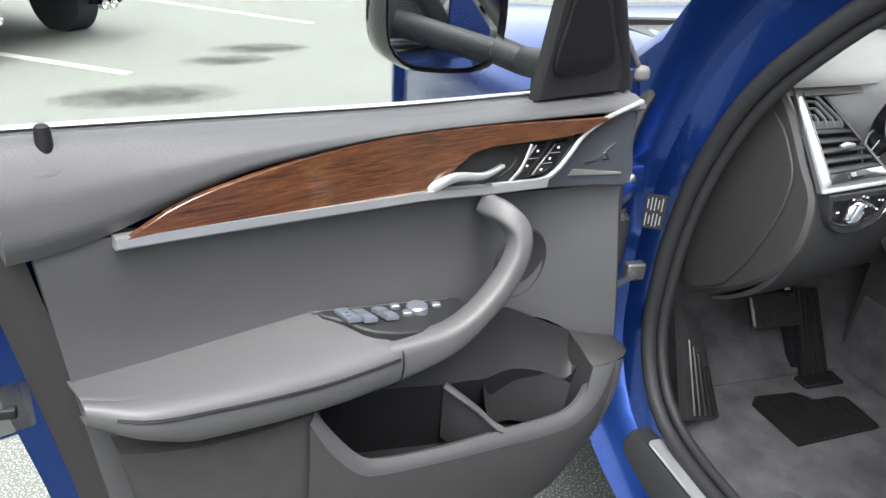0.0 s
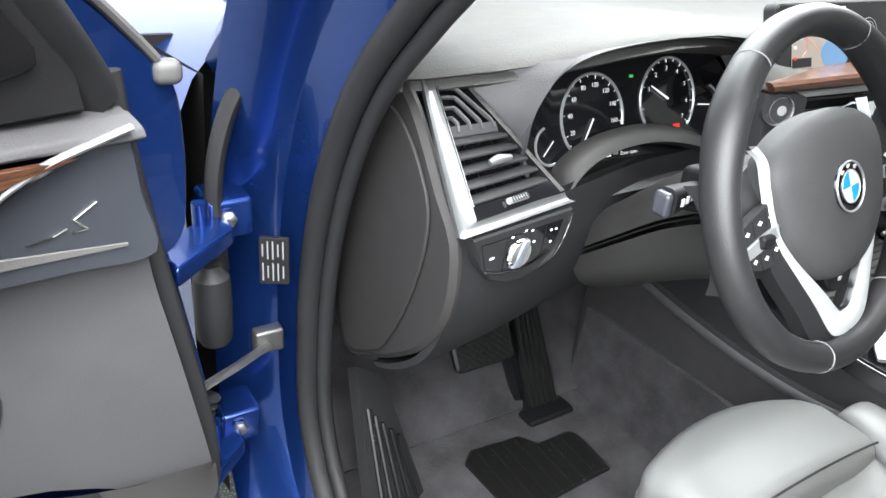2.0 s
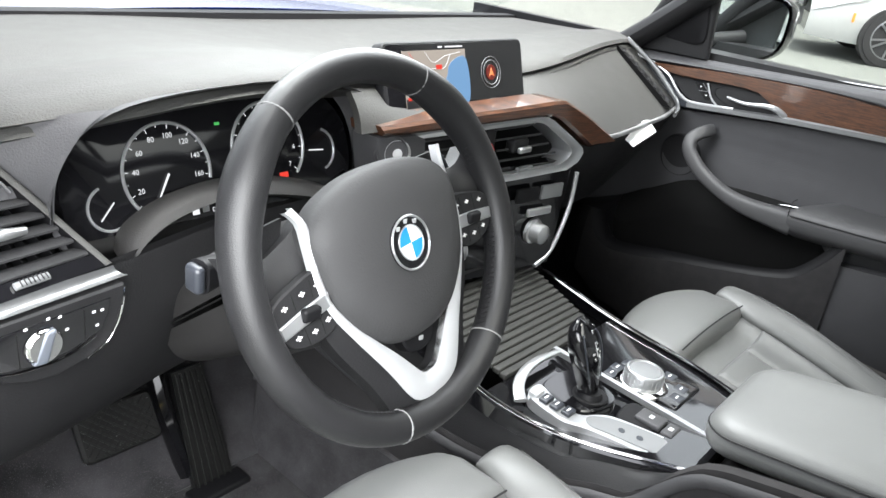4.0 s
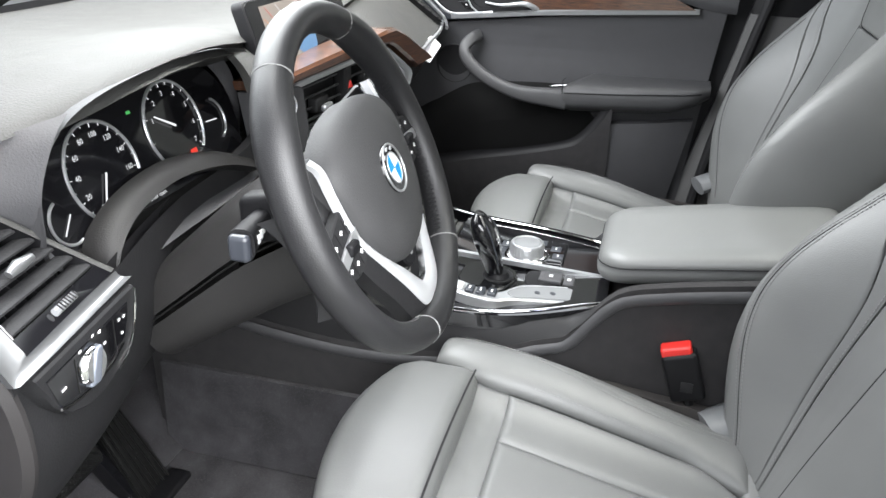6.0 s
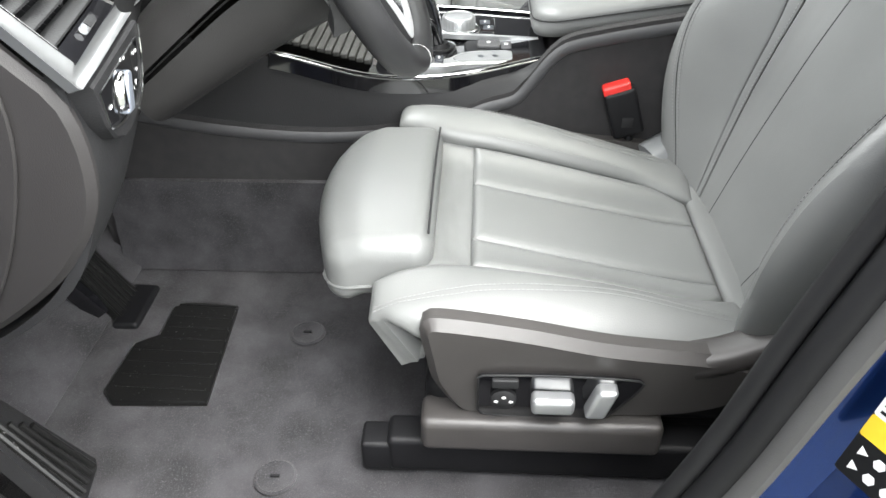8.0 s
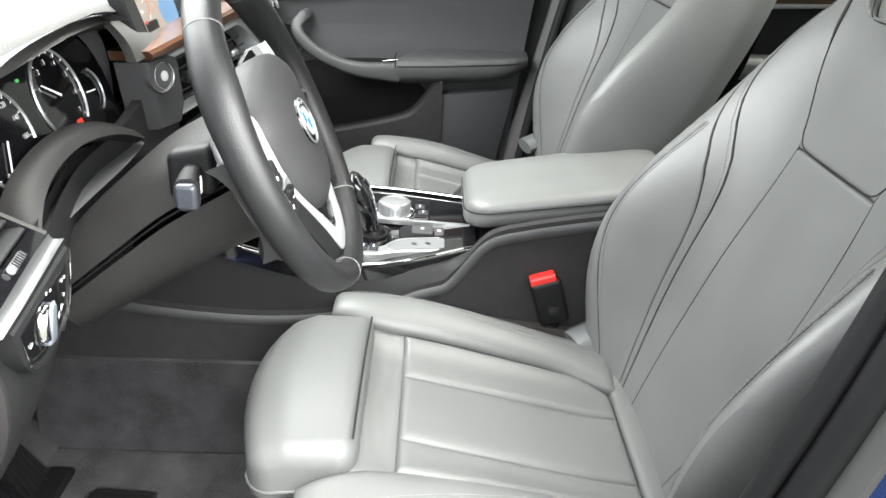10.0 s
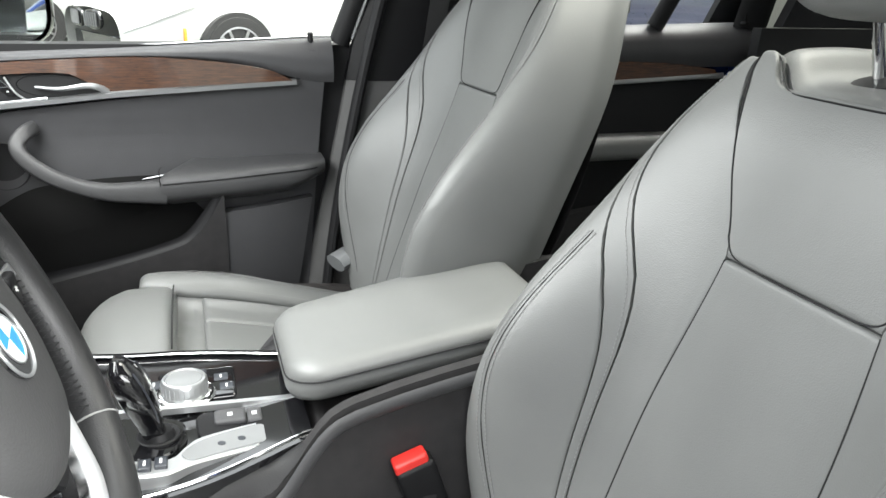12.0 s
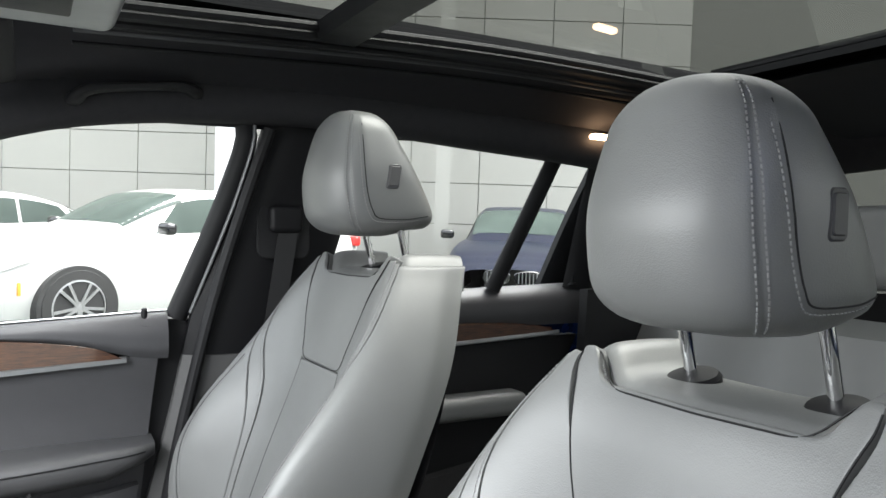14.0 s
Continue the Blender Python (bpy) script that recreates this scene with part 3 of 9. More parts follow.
tube(bm, spline([(-0.815, 0.52, 1.06), (-0.80, 0.40, 1.15), (-0.72, 0.10, 1.33), (-0.62, -0.20, 1.50)], 20), oval(0.032, 0.045, 12), up=(1, 0, 0))
part("windscreen_pillar", bm, BLUE, car_body)
# inner pillar trims
bm = bmnew()
tube(bm, spline([(-0.735, 0.50, 1.06), (-0.715, 0.36, 1.15), (-0.66, 0.08, 1.33), (-0.58, -0.22, 1.50)], 20), oval(0.03, 0.045, 12), up=(1, 0, 0))
part("pillar_trim", bm, PLASTIC, car_body, "dark grained inner pillar trim")
bm = bmnew()
tube(bm, spline([(0.735, 0.50, 1.06), (0.715, 0.36, 1.16), (0.67, 0.08, 1.38), (0.62, -0.20, 1.555)], 20), oval(0.025, 0.04, 12), up=(1, 0, 0))
part("pillar_trim", bm, PLASTIC, car_body, "dark grained inner pillar trim")
# near sill and middle pillar
bm = bmnew()
tube(bm, [V((-0.80, 0.34, 0.43)), V((-0.80, -0.30, 0.43))], [(-0.075, -0.06), (0.035, -0.06), (0.035, 0.0), (0.02, 0.018), (-0.04, 0.022), (-0.075, 0.01)], up=(0, 0, 1))
part("sill", bm, PLASTIC, car_body, "black plastic sill cover")
bm = bmnew()
plate(bm, round_rect(0, 0, 0.16, 0.018, 0.012), lambda a, b, h: V((-0.80 + b, 0.14 + a, 0.452 + h)), 0.004, 0.002)
part("sill_strip", bm, SATIN, car_body, "brushed silver sill strip")
bm = bmnew()
tube(bm, spline([(-0.80, -0.44, 0.40), (-0.81, -0.50, 0.80), (-0.80, -0.56, 1.05), (-0.74, -0.66, 1.46)], 16), [(-0.06, -0.10), (0.04, -0.10), (0.06, 0.0), (0.04, 0.10), (-0.06, 0.10)], up=(1, 0, 0))
part("middle_pillar", bm, PLASTIC, car_body)
# floor, bulkhead, tunnel sides
bm = bmnew()
slab(bm, lambda u, v, h: V((lerp(-0.76, 0.76, u), lerp(0.50, -2.2, v), 0.425 + h + 0.003 * noise.noise(V((u * 30, v * 40, 0))))), 24, 40, 0.06)
floor_carpet = whole("floor_carpet", bm, CARPET, "dark grey worn car floor carpet", "carpet", "structure")
bm = bmnew()
slab(bm, lambda u, v, h: V((lerp(-0.76, 0.76, u), soft(v, (0, 0.44), (0.3, 0.58), (0.6, 0.70), (1, 0.72)) - h * 0.7, soft(v, (0, 0.424), (0.3, 0.52), (0.6, 0.66), (1, 0.95)) + h)), 10, 14, 0.03)
whole("footwell_carpet", bm, CARPET, "dark grey carpet rising to the footwell bulkhead", "carpet", "structure")

# far side of the footwell
bm = bmnew()
slab(bm, lambda u, v, h: V((0.745 - h, lerp(0.28, 0.90, u), lerp(0.36, 1.12, v))), 6, 8, 0.03)
whole("footwell_side", bm, DARK, "dark trim closing the far side of the footwell", "trim", "structure")
bm = bmnew()
slab(bm, lambda u, v, h: V((lerp(0.76, 0.92, u), lerp(0.28, 1.8, v), lerp(0.98, 0.90, u) + h)), 4, 8, 0.03)
part("far_wing", bm, BLUE, car_body, "dark blue far front wing")

# far side: middle pillar, roof frame, rear quarter
side = thing("far_side_trim", (0.72, -0.5, 0.45), "dark plastic pillar and roof frame trim of the far side", "pillar trim")
front_y = lambda z: soft(z, (0.45, -0.29), (0.63, -0.315), (0.97, -0.40), (1.12, -0.425), (1.30, -0.475), (1.52, -0.57))
rear_y = lambda z: soft(z, (0.45, -0.50), (0.63, -0.51), (1.04, -0.665), (1.30, -0.74), (1.52, -0.79))
def pillar_skin(z0, z1, proud):
    def f(u, v, h):
        z = lerp(z0, z1, v)
        x = soft(z, (0.45, 0.70), (1.05, 0.70), (1.30, 0.675), (1.52, 0.63))
        return V((x + 0.03 * (2 * u - 1) ** 4 - proud - h, lerp(front_y(z), rear_y(z), u), z))
    return f
bm = bmnew()
slab(bm, pillar_skin(0.44, 1.052, 0.006), 14, 16, 0.02)
part("lower_pillar_cover", bm, TRIM_GREY, side, "dark grained lower pillar cover")
bm = bmnew()
slab(bm, pillar_skin(1.05, 1.53, 0.0), 14, 14, 0.02)
part("upper_pillar_cover", bm, DARK, side, "black upper pillar cover")
bm = bmnew()
tube(bm, spline([(0.655, -0.33, 0.46), (0.68, -0.375, 0.75), (0.685, -0.43, 1.02), (0.665, -0.485, 1.25), (0.62, -0.555, 1.50)], 24), oval(0.012, 0.014, 10), up=(1, 0, 0))
part("door_seal", bm, RUBBER, side, "black rubber door seal")
bm = bmnew()
tube(bm, spline([(0.66, 0.08, 1.43), (0.62, -0.2, 1.522), (0.61, -0.6, 1.556), (0.61, -1.0, 1.54), (0.60, -1.5, 1.50), (0.58, -1.9, 1.40)], 40), oval(0.05, 0.045, 14), up=(1, 0, 0))
part("roof_frame", bm, LINER, side, "black cloth roof frame")

roof = thing("roof_lining", (0, -0.7, 1.58), "black cloth headliner round a panoramic glass roof", "headliner")
bm = bmnew()
for sg in (-1, 1):
    grid(bm, lambda u, v: V((sg * soft(u, (0, 0.66), (0.3, 0.58), (0.6, 0.48), (1, 0.385)), lerp(-0.05, -2.0, v), soft(u, (0, 1.50), (0.3, 1.565), (0.6, 1.61), (1, 1.635)) - 0.02 * (2 * v - 0.9) ** 2)), 10, 20)
grid(bm, lambda u, v: V((lerp(-0.40, 0.40, u), lerp(-0.02, -0.24, v), 1.575 + 0.04 * v)), 8, 4)
grid(bm, lambda u, v: V((lerp(-0.40, 0.40, u), lerp(-1.50, -2.1, v), 1.63 - 0.06 * v)), 8, 4)
part("headliner", bm, LINER, roof)
for sg in (-1, 1):
    for k, (dx, dz, r) in enumerate(((0, 0.0, 0.011), (-0.022, 0.008, 0.008), (0.028, -0.010, 0.007))):
        bm = bmnew()
        tube(bm, spline([(sg * (0.385 + dx), -0.22, 1.615 + dz), (sg * (0.385 + dx), -0.9, 1.64 + dz), (sg * (0.385 + dx), -1.52, 1.63 + dz)], 24), oval(r, r, 8))
        part("roof_rail", bm, (PLASTIC, DARK, PLASTIC)[k], roof)
for sg in (-1, 1):
    for dx, dz, r, m_ in ((0.046, -0.016, 0.0045, SKIN), (0.075, -0.030, 0.004, DARK)):
        bm = bmnew()
        tube(bm, spline([(sg * (0.385 + dx), -0.20, 1.612 + dz), (sg * (0.385 + dx), -0.9, 1.640 + dz), (sg * (0.385 + dx), -1.55, 1.628 + dz)], 24), oval(r, r, 8))
        part("rail_edge", bm, m_, roof, "grey rail edge")
bm = bmnew()
tube(bm, [V((-0.39, -0.60, 1.632)), V((0.39, -0.60, 1.632))], [(-0.035, -0.012), (0.035, -0.012), (0.045, 0.012), (-0.045, 0.012)])
part("cross_beam", bm, DARK, roof)
bm = bmnew()
grid(bm, lambda u, v: V((lerp(-0.43, 0.43, u), lerp(-0.2, -1.55, v), 1.652 + 0.02 * math.sin(math.pi * v))), 4, 12)
part("roof_glass", bm, ROOFGLASS, roof, "dark tinted panoramic roof glass")
bm = bmnew()
for sg in (-1, 1):
    slab(bm, lambda u, v, h: V((sg * lerp(0.395, 0.68, u), lerp(0.0, -2.2, v), lerp(1.672, 1.56, u ** 2) + 0.01 * math.sin(math.pi * v) + h)), 6, 12, 0.02)
slab(bm, lambda u, v, h: V((lerp(-0.42, 0.42, u), lerp(0.02, -0.23, v), lerp(1.60, 1.665, v) + h)), 6, 4, 0.015)
slab(bm, lambda u, v, h: V((lerp(-0.42, 0.42, u), lerp(-1.52, -2.25, v), lerp(1.675, 1.60, v) + h)), 6, 4, 0.015)
part("roof_panel", bm, DARK, roof, "black roof panel round the glass")
bm = bmnew()
slab(bm, lambda u, v, h: V((lerp(-0.76, 0.76, u), 0.76 - h, lerp(0.40, 1.11, v))), 4, 4, 0.03)
whole("bulkhead", bm, DARK, "dark bulkhead behind the dashboard", "bulkhead", "structure")

# ---- front seats ----
def cushion_z(x, y):
    """Top of the seat cushion, x from the seat's middle."""
    base = soft(y, (-0.45, 0.597), (-0.36, 0.605), (-0.10, 0.664), (0.02, 0.690), (0.08, 0.675))
    rise = soft(abs(x), (0, 0), (0.11, 0.0), (0.15, 0.030), (0.180, 0.044), (0.205, 0.030), (0.225, -0.01), (0.236, -0.05))
    fade = soft(y, (-0.46, 0.35), (-0.30, 0.75), (-0.15, 1.0), (-0.03, 0.7), (0.03, 0.2))
    if x < 0 and rise > 0:
        rise *= soft(y, (-0.40, 1.0), (-0.26, 0.85), (-0.12, 0.35), (0.0, 0.0))
    if x < 0:
        base -= 0.034 * ramp(abs(x), (0.13, 0.0), (0.16, 0.5), (0.20, 1.0)) * ramp(y, (-0.11, 0.0), (-0.06, 0.22), (-0.02, 0.6), (0.01, 1.25))
    return base + rise * fade


def on_cushion(x, y, h):
    e = 0.004
    nx, ny = (cushion_z(x + e, y) - cushion_z(x - e, y)) / (2 * e), (cushion_z(x, y + e) - cushion_z(x, y - e)) / (2 * e)
    n = V((-nx, -ny, 1)).normalized()
    return V((x, y, cushion_z(x, y))) + n * h


def back_half(z):
    return soft(z, (0.58, 0.205), (0.68, 0.242), (0.78, 0.266), (0.87, 0.270), (0.95, 0.266), (1.02, 0.258), (1.08, 0.238), (1.13, 0.210), (1.175, 0.176), (1.205, 0.150))


def back_mid(z):
    return soft(z, (0.55, -0.410), (0.62, -0.438), (0.75, -0.495), (0.90, -0.550), (1.0, -0.580), (1.10, -0.606), (1.17, -0.632), (1.205, -0.668))


def back_bolster(z):
    return soft(z, (0.56, 0.02), (0.64, 0.065), (0.72, 0.115), (0.80, 0.142), (0.87, 0.140), (0.94, 0.108), (1.01, 0.058), (1.08, 0.028), (1.18, 0.006))


def back_at(u, z):
    """The backrest's skin: u -1..1 across the front, to +-1.6 round its side."""
    w, b = back_half(z), back_bolster(z)
    a = abs(u)
    x = soft(a, (0, 0), (0.34, 0.34), (0.60, 0.62), (0.80, 0.84), (0.93, 0.97), (1.02, 1.0), (1.2, 1.0), (1.6, 0.93))
    y = soft(a, (0, 0), (0.34, 0.0), (0.55, 0.18), (0.72, 0.66), (0.86, 1.0), (0.94, 0.95), (1.02, 0.72), (1.12, 0.25))
    wrap = soft(a, (0.93, 0), (1.05, 0.02), (1.2, 0.07), (1.6, 0.118)) * soft(z, (0.58, 0.8), (0.72, 1.0), (1.18, 1.0))
    return V((math.copysign(w * x, u), back_mid(z) + b * y - wrap, z))


def on_back(u, z, h):
    e = 0.01
    n = (back_at(u, z + e) - back_at(u, z - e)).cross(back_at(u + e, z) - back_at(u - e, z)).normalized()
    return back_at(u, z) + n * h


def build_seat():
    s = thing("front_seat", (-0.385, -0.2, 0.43), "grey-black leather sports front seat with headrest", "car seat", "front seats")
    C = V((-0.385, 0, 0))
    oc = lambda x, y, h: on_cushion(x, y, h) + C
    ob = lambda u, z, h: on_back(u, z, h) + C
    k = lambda v: (lambda q: v)
    # thigh support
    bm = bmnew()
    def bend(p):
        q = p.copy()
        q.z += 0.012 * (1 - (p.x / 0.15) ** 2) - 0.16 * max(0, p.y - 0.01) - 1.6 * max(0, p.y - 0.02) ** 2
        q.y -= 0.030 * (p.x / 0.15) ** 2 * (1 if p.y > 0 else 0.0) * min(1, max(0, p.y) / 0.05)
        return q
    rbox(bm, C + V((0.004, 0.018, 0.664)), (0.150, 0.074, 0.041), 0.024, 4, 8, bend)
    thigh = part("thigh_support", bm, LEATHER, s, "padded leather thigh support")
    bm = bmnew()
    edge = [C + V((0.004, 0.018, 0)) + bend(V((a, b, 0))) + V((0, 0, 0.652)) for a, b in round_rect(0, 0, 0.1512, 0.0752, 0.030, 6)]
    tube(bm, edge, oval(0.0020, 0.0020, 6), closed=True)
    part("piping", bm, LEATHER, thigh)
    bm = bmnew()
    tube(bm, [C + V((0.004, 0.018, 0)) + bend(V((a, -0.070, 0.041))) + V((0, 0, 0.6645)) for a in [-0.13 + 0.013 * i for i in range(21)]], oval(0.0014, 0.0014, 6))
    part("seam", bm, SEAM, thigh, "dark seam behind the thigh support")
    # stretch leather behind it
    bm = bmnew()
    cushion(bm, lambda x, y, h: oc(x, y, h - 0.006 + 0.0035 * noise.noise(V((x * 16, y * 75, 3))) + 0.0015 * noise.noise(V((x * 60, y * 120, 7)))), k(-0.145), k(0.138), -0.106, -0.045, 40, 16, 0.004, 0.012, 0.03)
    part("stretch_panel", bm, LEATHER, s, "wrinkled leather between thigh support and cushion")
    # ribbed middle
    edges = (-0.139, -0.077, 0.051, 0.132)
    tuck = lambda y: 1 if y > -0.335 else 1 - 0.22 * ((-0.335 - y) / 0.065) ** 2
    for i in range(3):
        bm = bmnew()
        fa = lambda y, a=edges[i]: a * (tuck(y) if i != 1 else 1)
        fb = lambda y, b=edges[i + 1]: b * (tuck(y) if i != 1 else 1)
        left, right = (fa, k(edges[1])) if i == 0 else (k(edges[1]), k(edges[2])) if i == 1 else (k(edges[2]), fb)
        cushion(bm, oc, left, right, -0.401, -0.100, 14, 30, 0.009, 0.010, 0.03)
        part("centre_panel", bm, LEATHER, s)
    # side bolsters, rear of the cushion
    for sg in (-1, 1):
        bm = bmnew()
        inn = 0.134 if sg > 0 else 0.141
        lo = lambda y: sg * inn * soft(y, (-0.42, 0.80), (-0.39, 0.82), (-0.36, 0.95), (-0.33, 1.0), (-0.05, 1.0), (0.0, 1.16))
        hi = lambda y: sg * soft(y, (-0.45, 0.226), (-0.2, 0.236), (-0.03, 0.232), (0.0, 0.215), (0.012, 0.19))
        cushion(bm, oc, lo, hi, -0.415, 0.008, 16, 40, 0.013, 0.020, 0.07)
        bol = part("side_bolster", bm, LEATHER, s)
        for off in (0.0, 0.007):
            bm = bmnew()
            stitches(bm, [oc(sg * (off + soft(y, (-0.40, 0.172), (-0.26, 0.168), (-0.13, 0.182), (-0.03, 0.200), (0.0, 0.205))), y, 0.0140) for y in [-0.005 - 0.02 * i for i in range(20)]])
            part("stitching", bm, THREAD, bol, "grey twin-needle stitching")
        bm = bmnew()
        stitches(bm, [oc(sg * (inn + 0.012), y, 0.0118) for y in [-0.13 - 0.012 * i for i in range(20)]])
        part("stitching", bm, THREAD, bol, "grey twin-needle stitching")
    bm = bmnew()
    cushion(bm, oc, k(-0.196), k(0.196), -0.50, -0.404, 26, 10, 0.010, 0.016, 0.05)
    part("rear_cushion", bm, LEATHER, s)
    bm = bmnew()
    rbox(bm, C + V((0, -0.235, 0.540)), (0.215, 0.185, 0.032), 0.02, 3, 3)
    part("seat_base", bm, DARK, s, "dark seat base")
    # backrest panels
    bib_z = lambda u: 1.0
    bib_edge = lambda z: soft(z, (0.985, 0.325), (1.01, 0.345), (1.05, 0.41), (1.08, 0.49), (1.12, 0.62), (1.178, 0.86))
    mid_edge = lambda z: soft(z, (0.56, 0.36), (0.70, 0.39), (0.85, 0.385), (0.93, 0.36), (1.0, 0.335))
    bm = bmnew()
    notch = lambda x: soft(abs(x), (0, 1.152), (0.104, 1.154), (0.114, 1.163), (0.126, 1.184), (0.138, 1.190), (0.152, 1.184), (0.175, 1.160))
    lowered = lambda u, z, h: ob(u, 0.998 + (z - 0.998) * (notch(u * back_half(z)) - 0.998) / 0.18, h)
    cushion(bm, lowered, lambda z: -bib_edge(z), bib_edge, 0.998, 1.178, 44, 24, 0.004, 0.004, 0.03)
    shoulder = part("shoulder_panel", bm, LEATHER, s)
    side_line = [(bib_edge(z), z) for z in [1.172 - 0.012 * i for i in range(14)]]
    border = spline([lowered(-u, z, 0.0042) for u, z in side_line] + [lowered(-0.30, 1.0015, 0.0042), lowered(-0.15, 0.9975, 0.0042), lowered(0.15, 0.9975, 0.0042), lowered(0.30, 1.0015, 0.0042)] + [lowered(u, z, 0.0042) for u, z in side_line[::-1]], 120)
    bm = bmnew()
    tube(bm, border, oval(0.0009, 0.0009, 6))
    part("seam", bm, SEAM, shoulder, "dark seam round the shoulder panel")
    bm = bmnew()
    cushion(bm, ob, lambda z: -mid_edge(z), mid_edge, 0.585, 0.997, 24, 40, 0.004, 0.004, 0.03)
    middle = part("back_centre", bm, LEATHER, s)
    for sg in (-1, 1):
        bm = bmnew()
        tube(bm, [ob(sg * mid_edge(z), z, 0.0034) for z in [0.60 + 0.0132 * i for i in range(31)]], oval(0.0009, 0.0009, 6))
        part("seam", bm, SEAM, middle, "dark centre panel seam")
    for sg in (-1, 1):
        inner = lambda z: sg * (mid_edge(z) if z < 0.997 else bib_edge(z))
        ridge = lambda z: sg * soft(z, (0.58, 0.52), (0.75, 0.54), (0.87, 0.545), (0.93, 0.565), (0.98, 0.63), (1.01, 0.73), (1.05, 0.85), (1.10, 0.90), (1.18, 0.94))
        bm = bmnew()
        cushion(bm, ob, inner, ridge, 0.58, 1.178, 18, 60, 0.004, 0.004, 0.03)
        part("back_side", bm, LEATHER, s)
        rim_u = lambda z: ridge(z) + sg * soft(z, (0.60, 0.035), (0.86, 0.035), (0.93, 0.085), (0.99, 0.115), (1.03, 0.085), (1.06, 0.05), (1.18, 0.035))
        bm = bmnew()
        cushion(bm, ob, ridge, rim_u, 0.58, 1.174, 6, 60, 0.005, 0.004, 0.03)
        strip = part("back_strip", bm, LEATHER, s, "narrow double-stitched leather strip")
        bm = bmnew()
        stitches(bm, [ob(lerp(ridge(z), rim_u(z), 0.25), z, 0.0052) for z in [0.62 + 0.015 * i for i in range(37)]], r=0.0007)
        part("stitching", bm, THREAD, strip, "grey twin-needle stitching")
        bm = bmnew()
        cushion(bm, ob, rim_u, lambda z: sg * 1.6, 0.575, 1.170, 40, 56, 0.005, 0.005, 0.03)
        wing_part = part("back_bolster", bm, LEATHER, s)
        for du in (0.0, 0.028):
            bm = bmnew()
            stitches(bm, [ob(sg * (soft(z, (0.62, 0.72), (0.73, 0.78), (0.81, 0.82), (0.86, 0.84), (0.93, 0.825), (0.985, 0.80)) + du), z, 0.0054) for z in [0.62 + 0.0115 * i for i in range(33)]], r=0.0007)
            part("stitching", bm, THREAD, wing_part, "grey twin-needle stitching")
        bm = bmnew()
        tube(bm, [ob(sg * (soft(z, (0.62, 0.72), (0.73, 0.78), (0.81, 0.82), (0.86, 0.84), (0.93, 0.825), (0.985, 0.80)) + 0.014), z, 0.0046) for z in [0.62 + 0.0115 * i for i in range(33)]], oval(0.0009, 0.0009, 5))
        part("seam", bm, SEAM, wing_part, "dark bolster seam")
    # top with a notch for the posts, and the rear shell
    bm = bmnew()
    def roll(u, v, h):
        x = lerp(-0.172, 0.172, u)
        z0 = notch(x)
        front = back_mid(z0) - 0.002
        rim = math.sqrt(max(0, 1 - (abs(x) / 0.1721) ** 5))
        rise = 0.010 * math.sqrt(max(0, 1 - (1 - min(1, v / 0.22)) ** 2))
        return C + V((x, front - 0.112 * v, z0 - 0.005 - 0.022 * (1 - rim) + rise * (1 if abs(x) > 0.12 else 0.8) + 0.012 * v * (1 - v) + h))
    slab(bm, roll, 48, 12, 0.02)
    part("back_top", bm, LEATHER, s)
    bm = bmnew()
    edge_path = spline([C + V((x, back_mid(notch(x)) + 0.0065, notch(x) - 0.003)) for x in [-0.140 + 0.00933 * i for i in range(31)]], 60)
    tube(bm, edge_path, oval(0.0010, 0.0010, 6))
    lip = part("notch_seam", bm, DARK, s, "dark seam along the notch")
    bm = bmnew()
    stitches(bm, [q + V((0, 0.001, -0.006)) for q in edge_path], r=0.0008)
    part("stitching", bm, THREAD, lip)
    bm = bmnew()
    grid(bm, lambda u, v: C + V((lerp(-1, 1, u) * back_half(lerp(0.5, 1.15, v)) * 0.93, back_mid(lerp(0.5, 1.15, v)) - 0.105, lerp(0.5, 1.15, v))), 10, 14)
    part("back_shell", bm, PLASTIC, s, "dark backrest shell")
    # headrest
    for x in (-0.074, 0.074):
        bm = bmnew()
        cylinder(bm, C + V((x, -0.712, 1.12)), C + V((x, -0.675, 1.27)), 0.0062, 0.0062, 16)
        post = part("headrest_post", bm, CHROME, s, "chrome headrest post")
        if x > 0:
            for i in range(4):
                bm = bmnew()
                rbox(bm, C + V((x + 0.006, -0.7065 + 0.003 * i, 1.166 + 0.011 * i)), (0.0045, 0.004, 0.0036), 0.001, 1, 1)
                part("notch", bm, CHROME, post)
        bm = bmnew()
        turned(bm, C + V((x, -0.706, 1.150)), (0, 0.25, 1), [(0, 0.026), (0.010, 0.027), (0.014, 0.024), (0.016, 0.012)])
        part("post_collar", bm, DARK, s, "black post collar")
    HX = C.x + 0.004
    def head_at(a, v):
        """The headrest's skin: a round it in turns from its front middle, v from 0 below to 1 on top."""
        t = 2 * v - 1
        cap = math.sqrt(max(0.0, 1 - max(0.0, (abs(t) - 0.50) / 0.50) ** 2)) if t < 0 else math.sqrt(max(0.0, 1 - max(0.0, (t - 0.62) / 0.38) ** 2))
        z = soft(t, (-1, 1.214), (-0.8, 1.222), (0, 1.312), (0.8, 1.414), (1, 1.431))
        half = soft(t, (-1, 0.096), (-0.4, 0.103), (0.1, 0.102), (0.5, 0.090), (1, 0.070)) * (0.30 + 0.70 * cap)
        yf = soft(t, (-1, -0.578), (-0.5, -0.556), (0, -0.552), (0.5, -0.568), (1, -0.592))
        yb = soft(t, (-1, -0.765), (-0.5, -0.760), (0, -0.732), (0.5, -0.694), (1, -0.660))
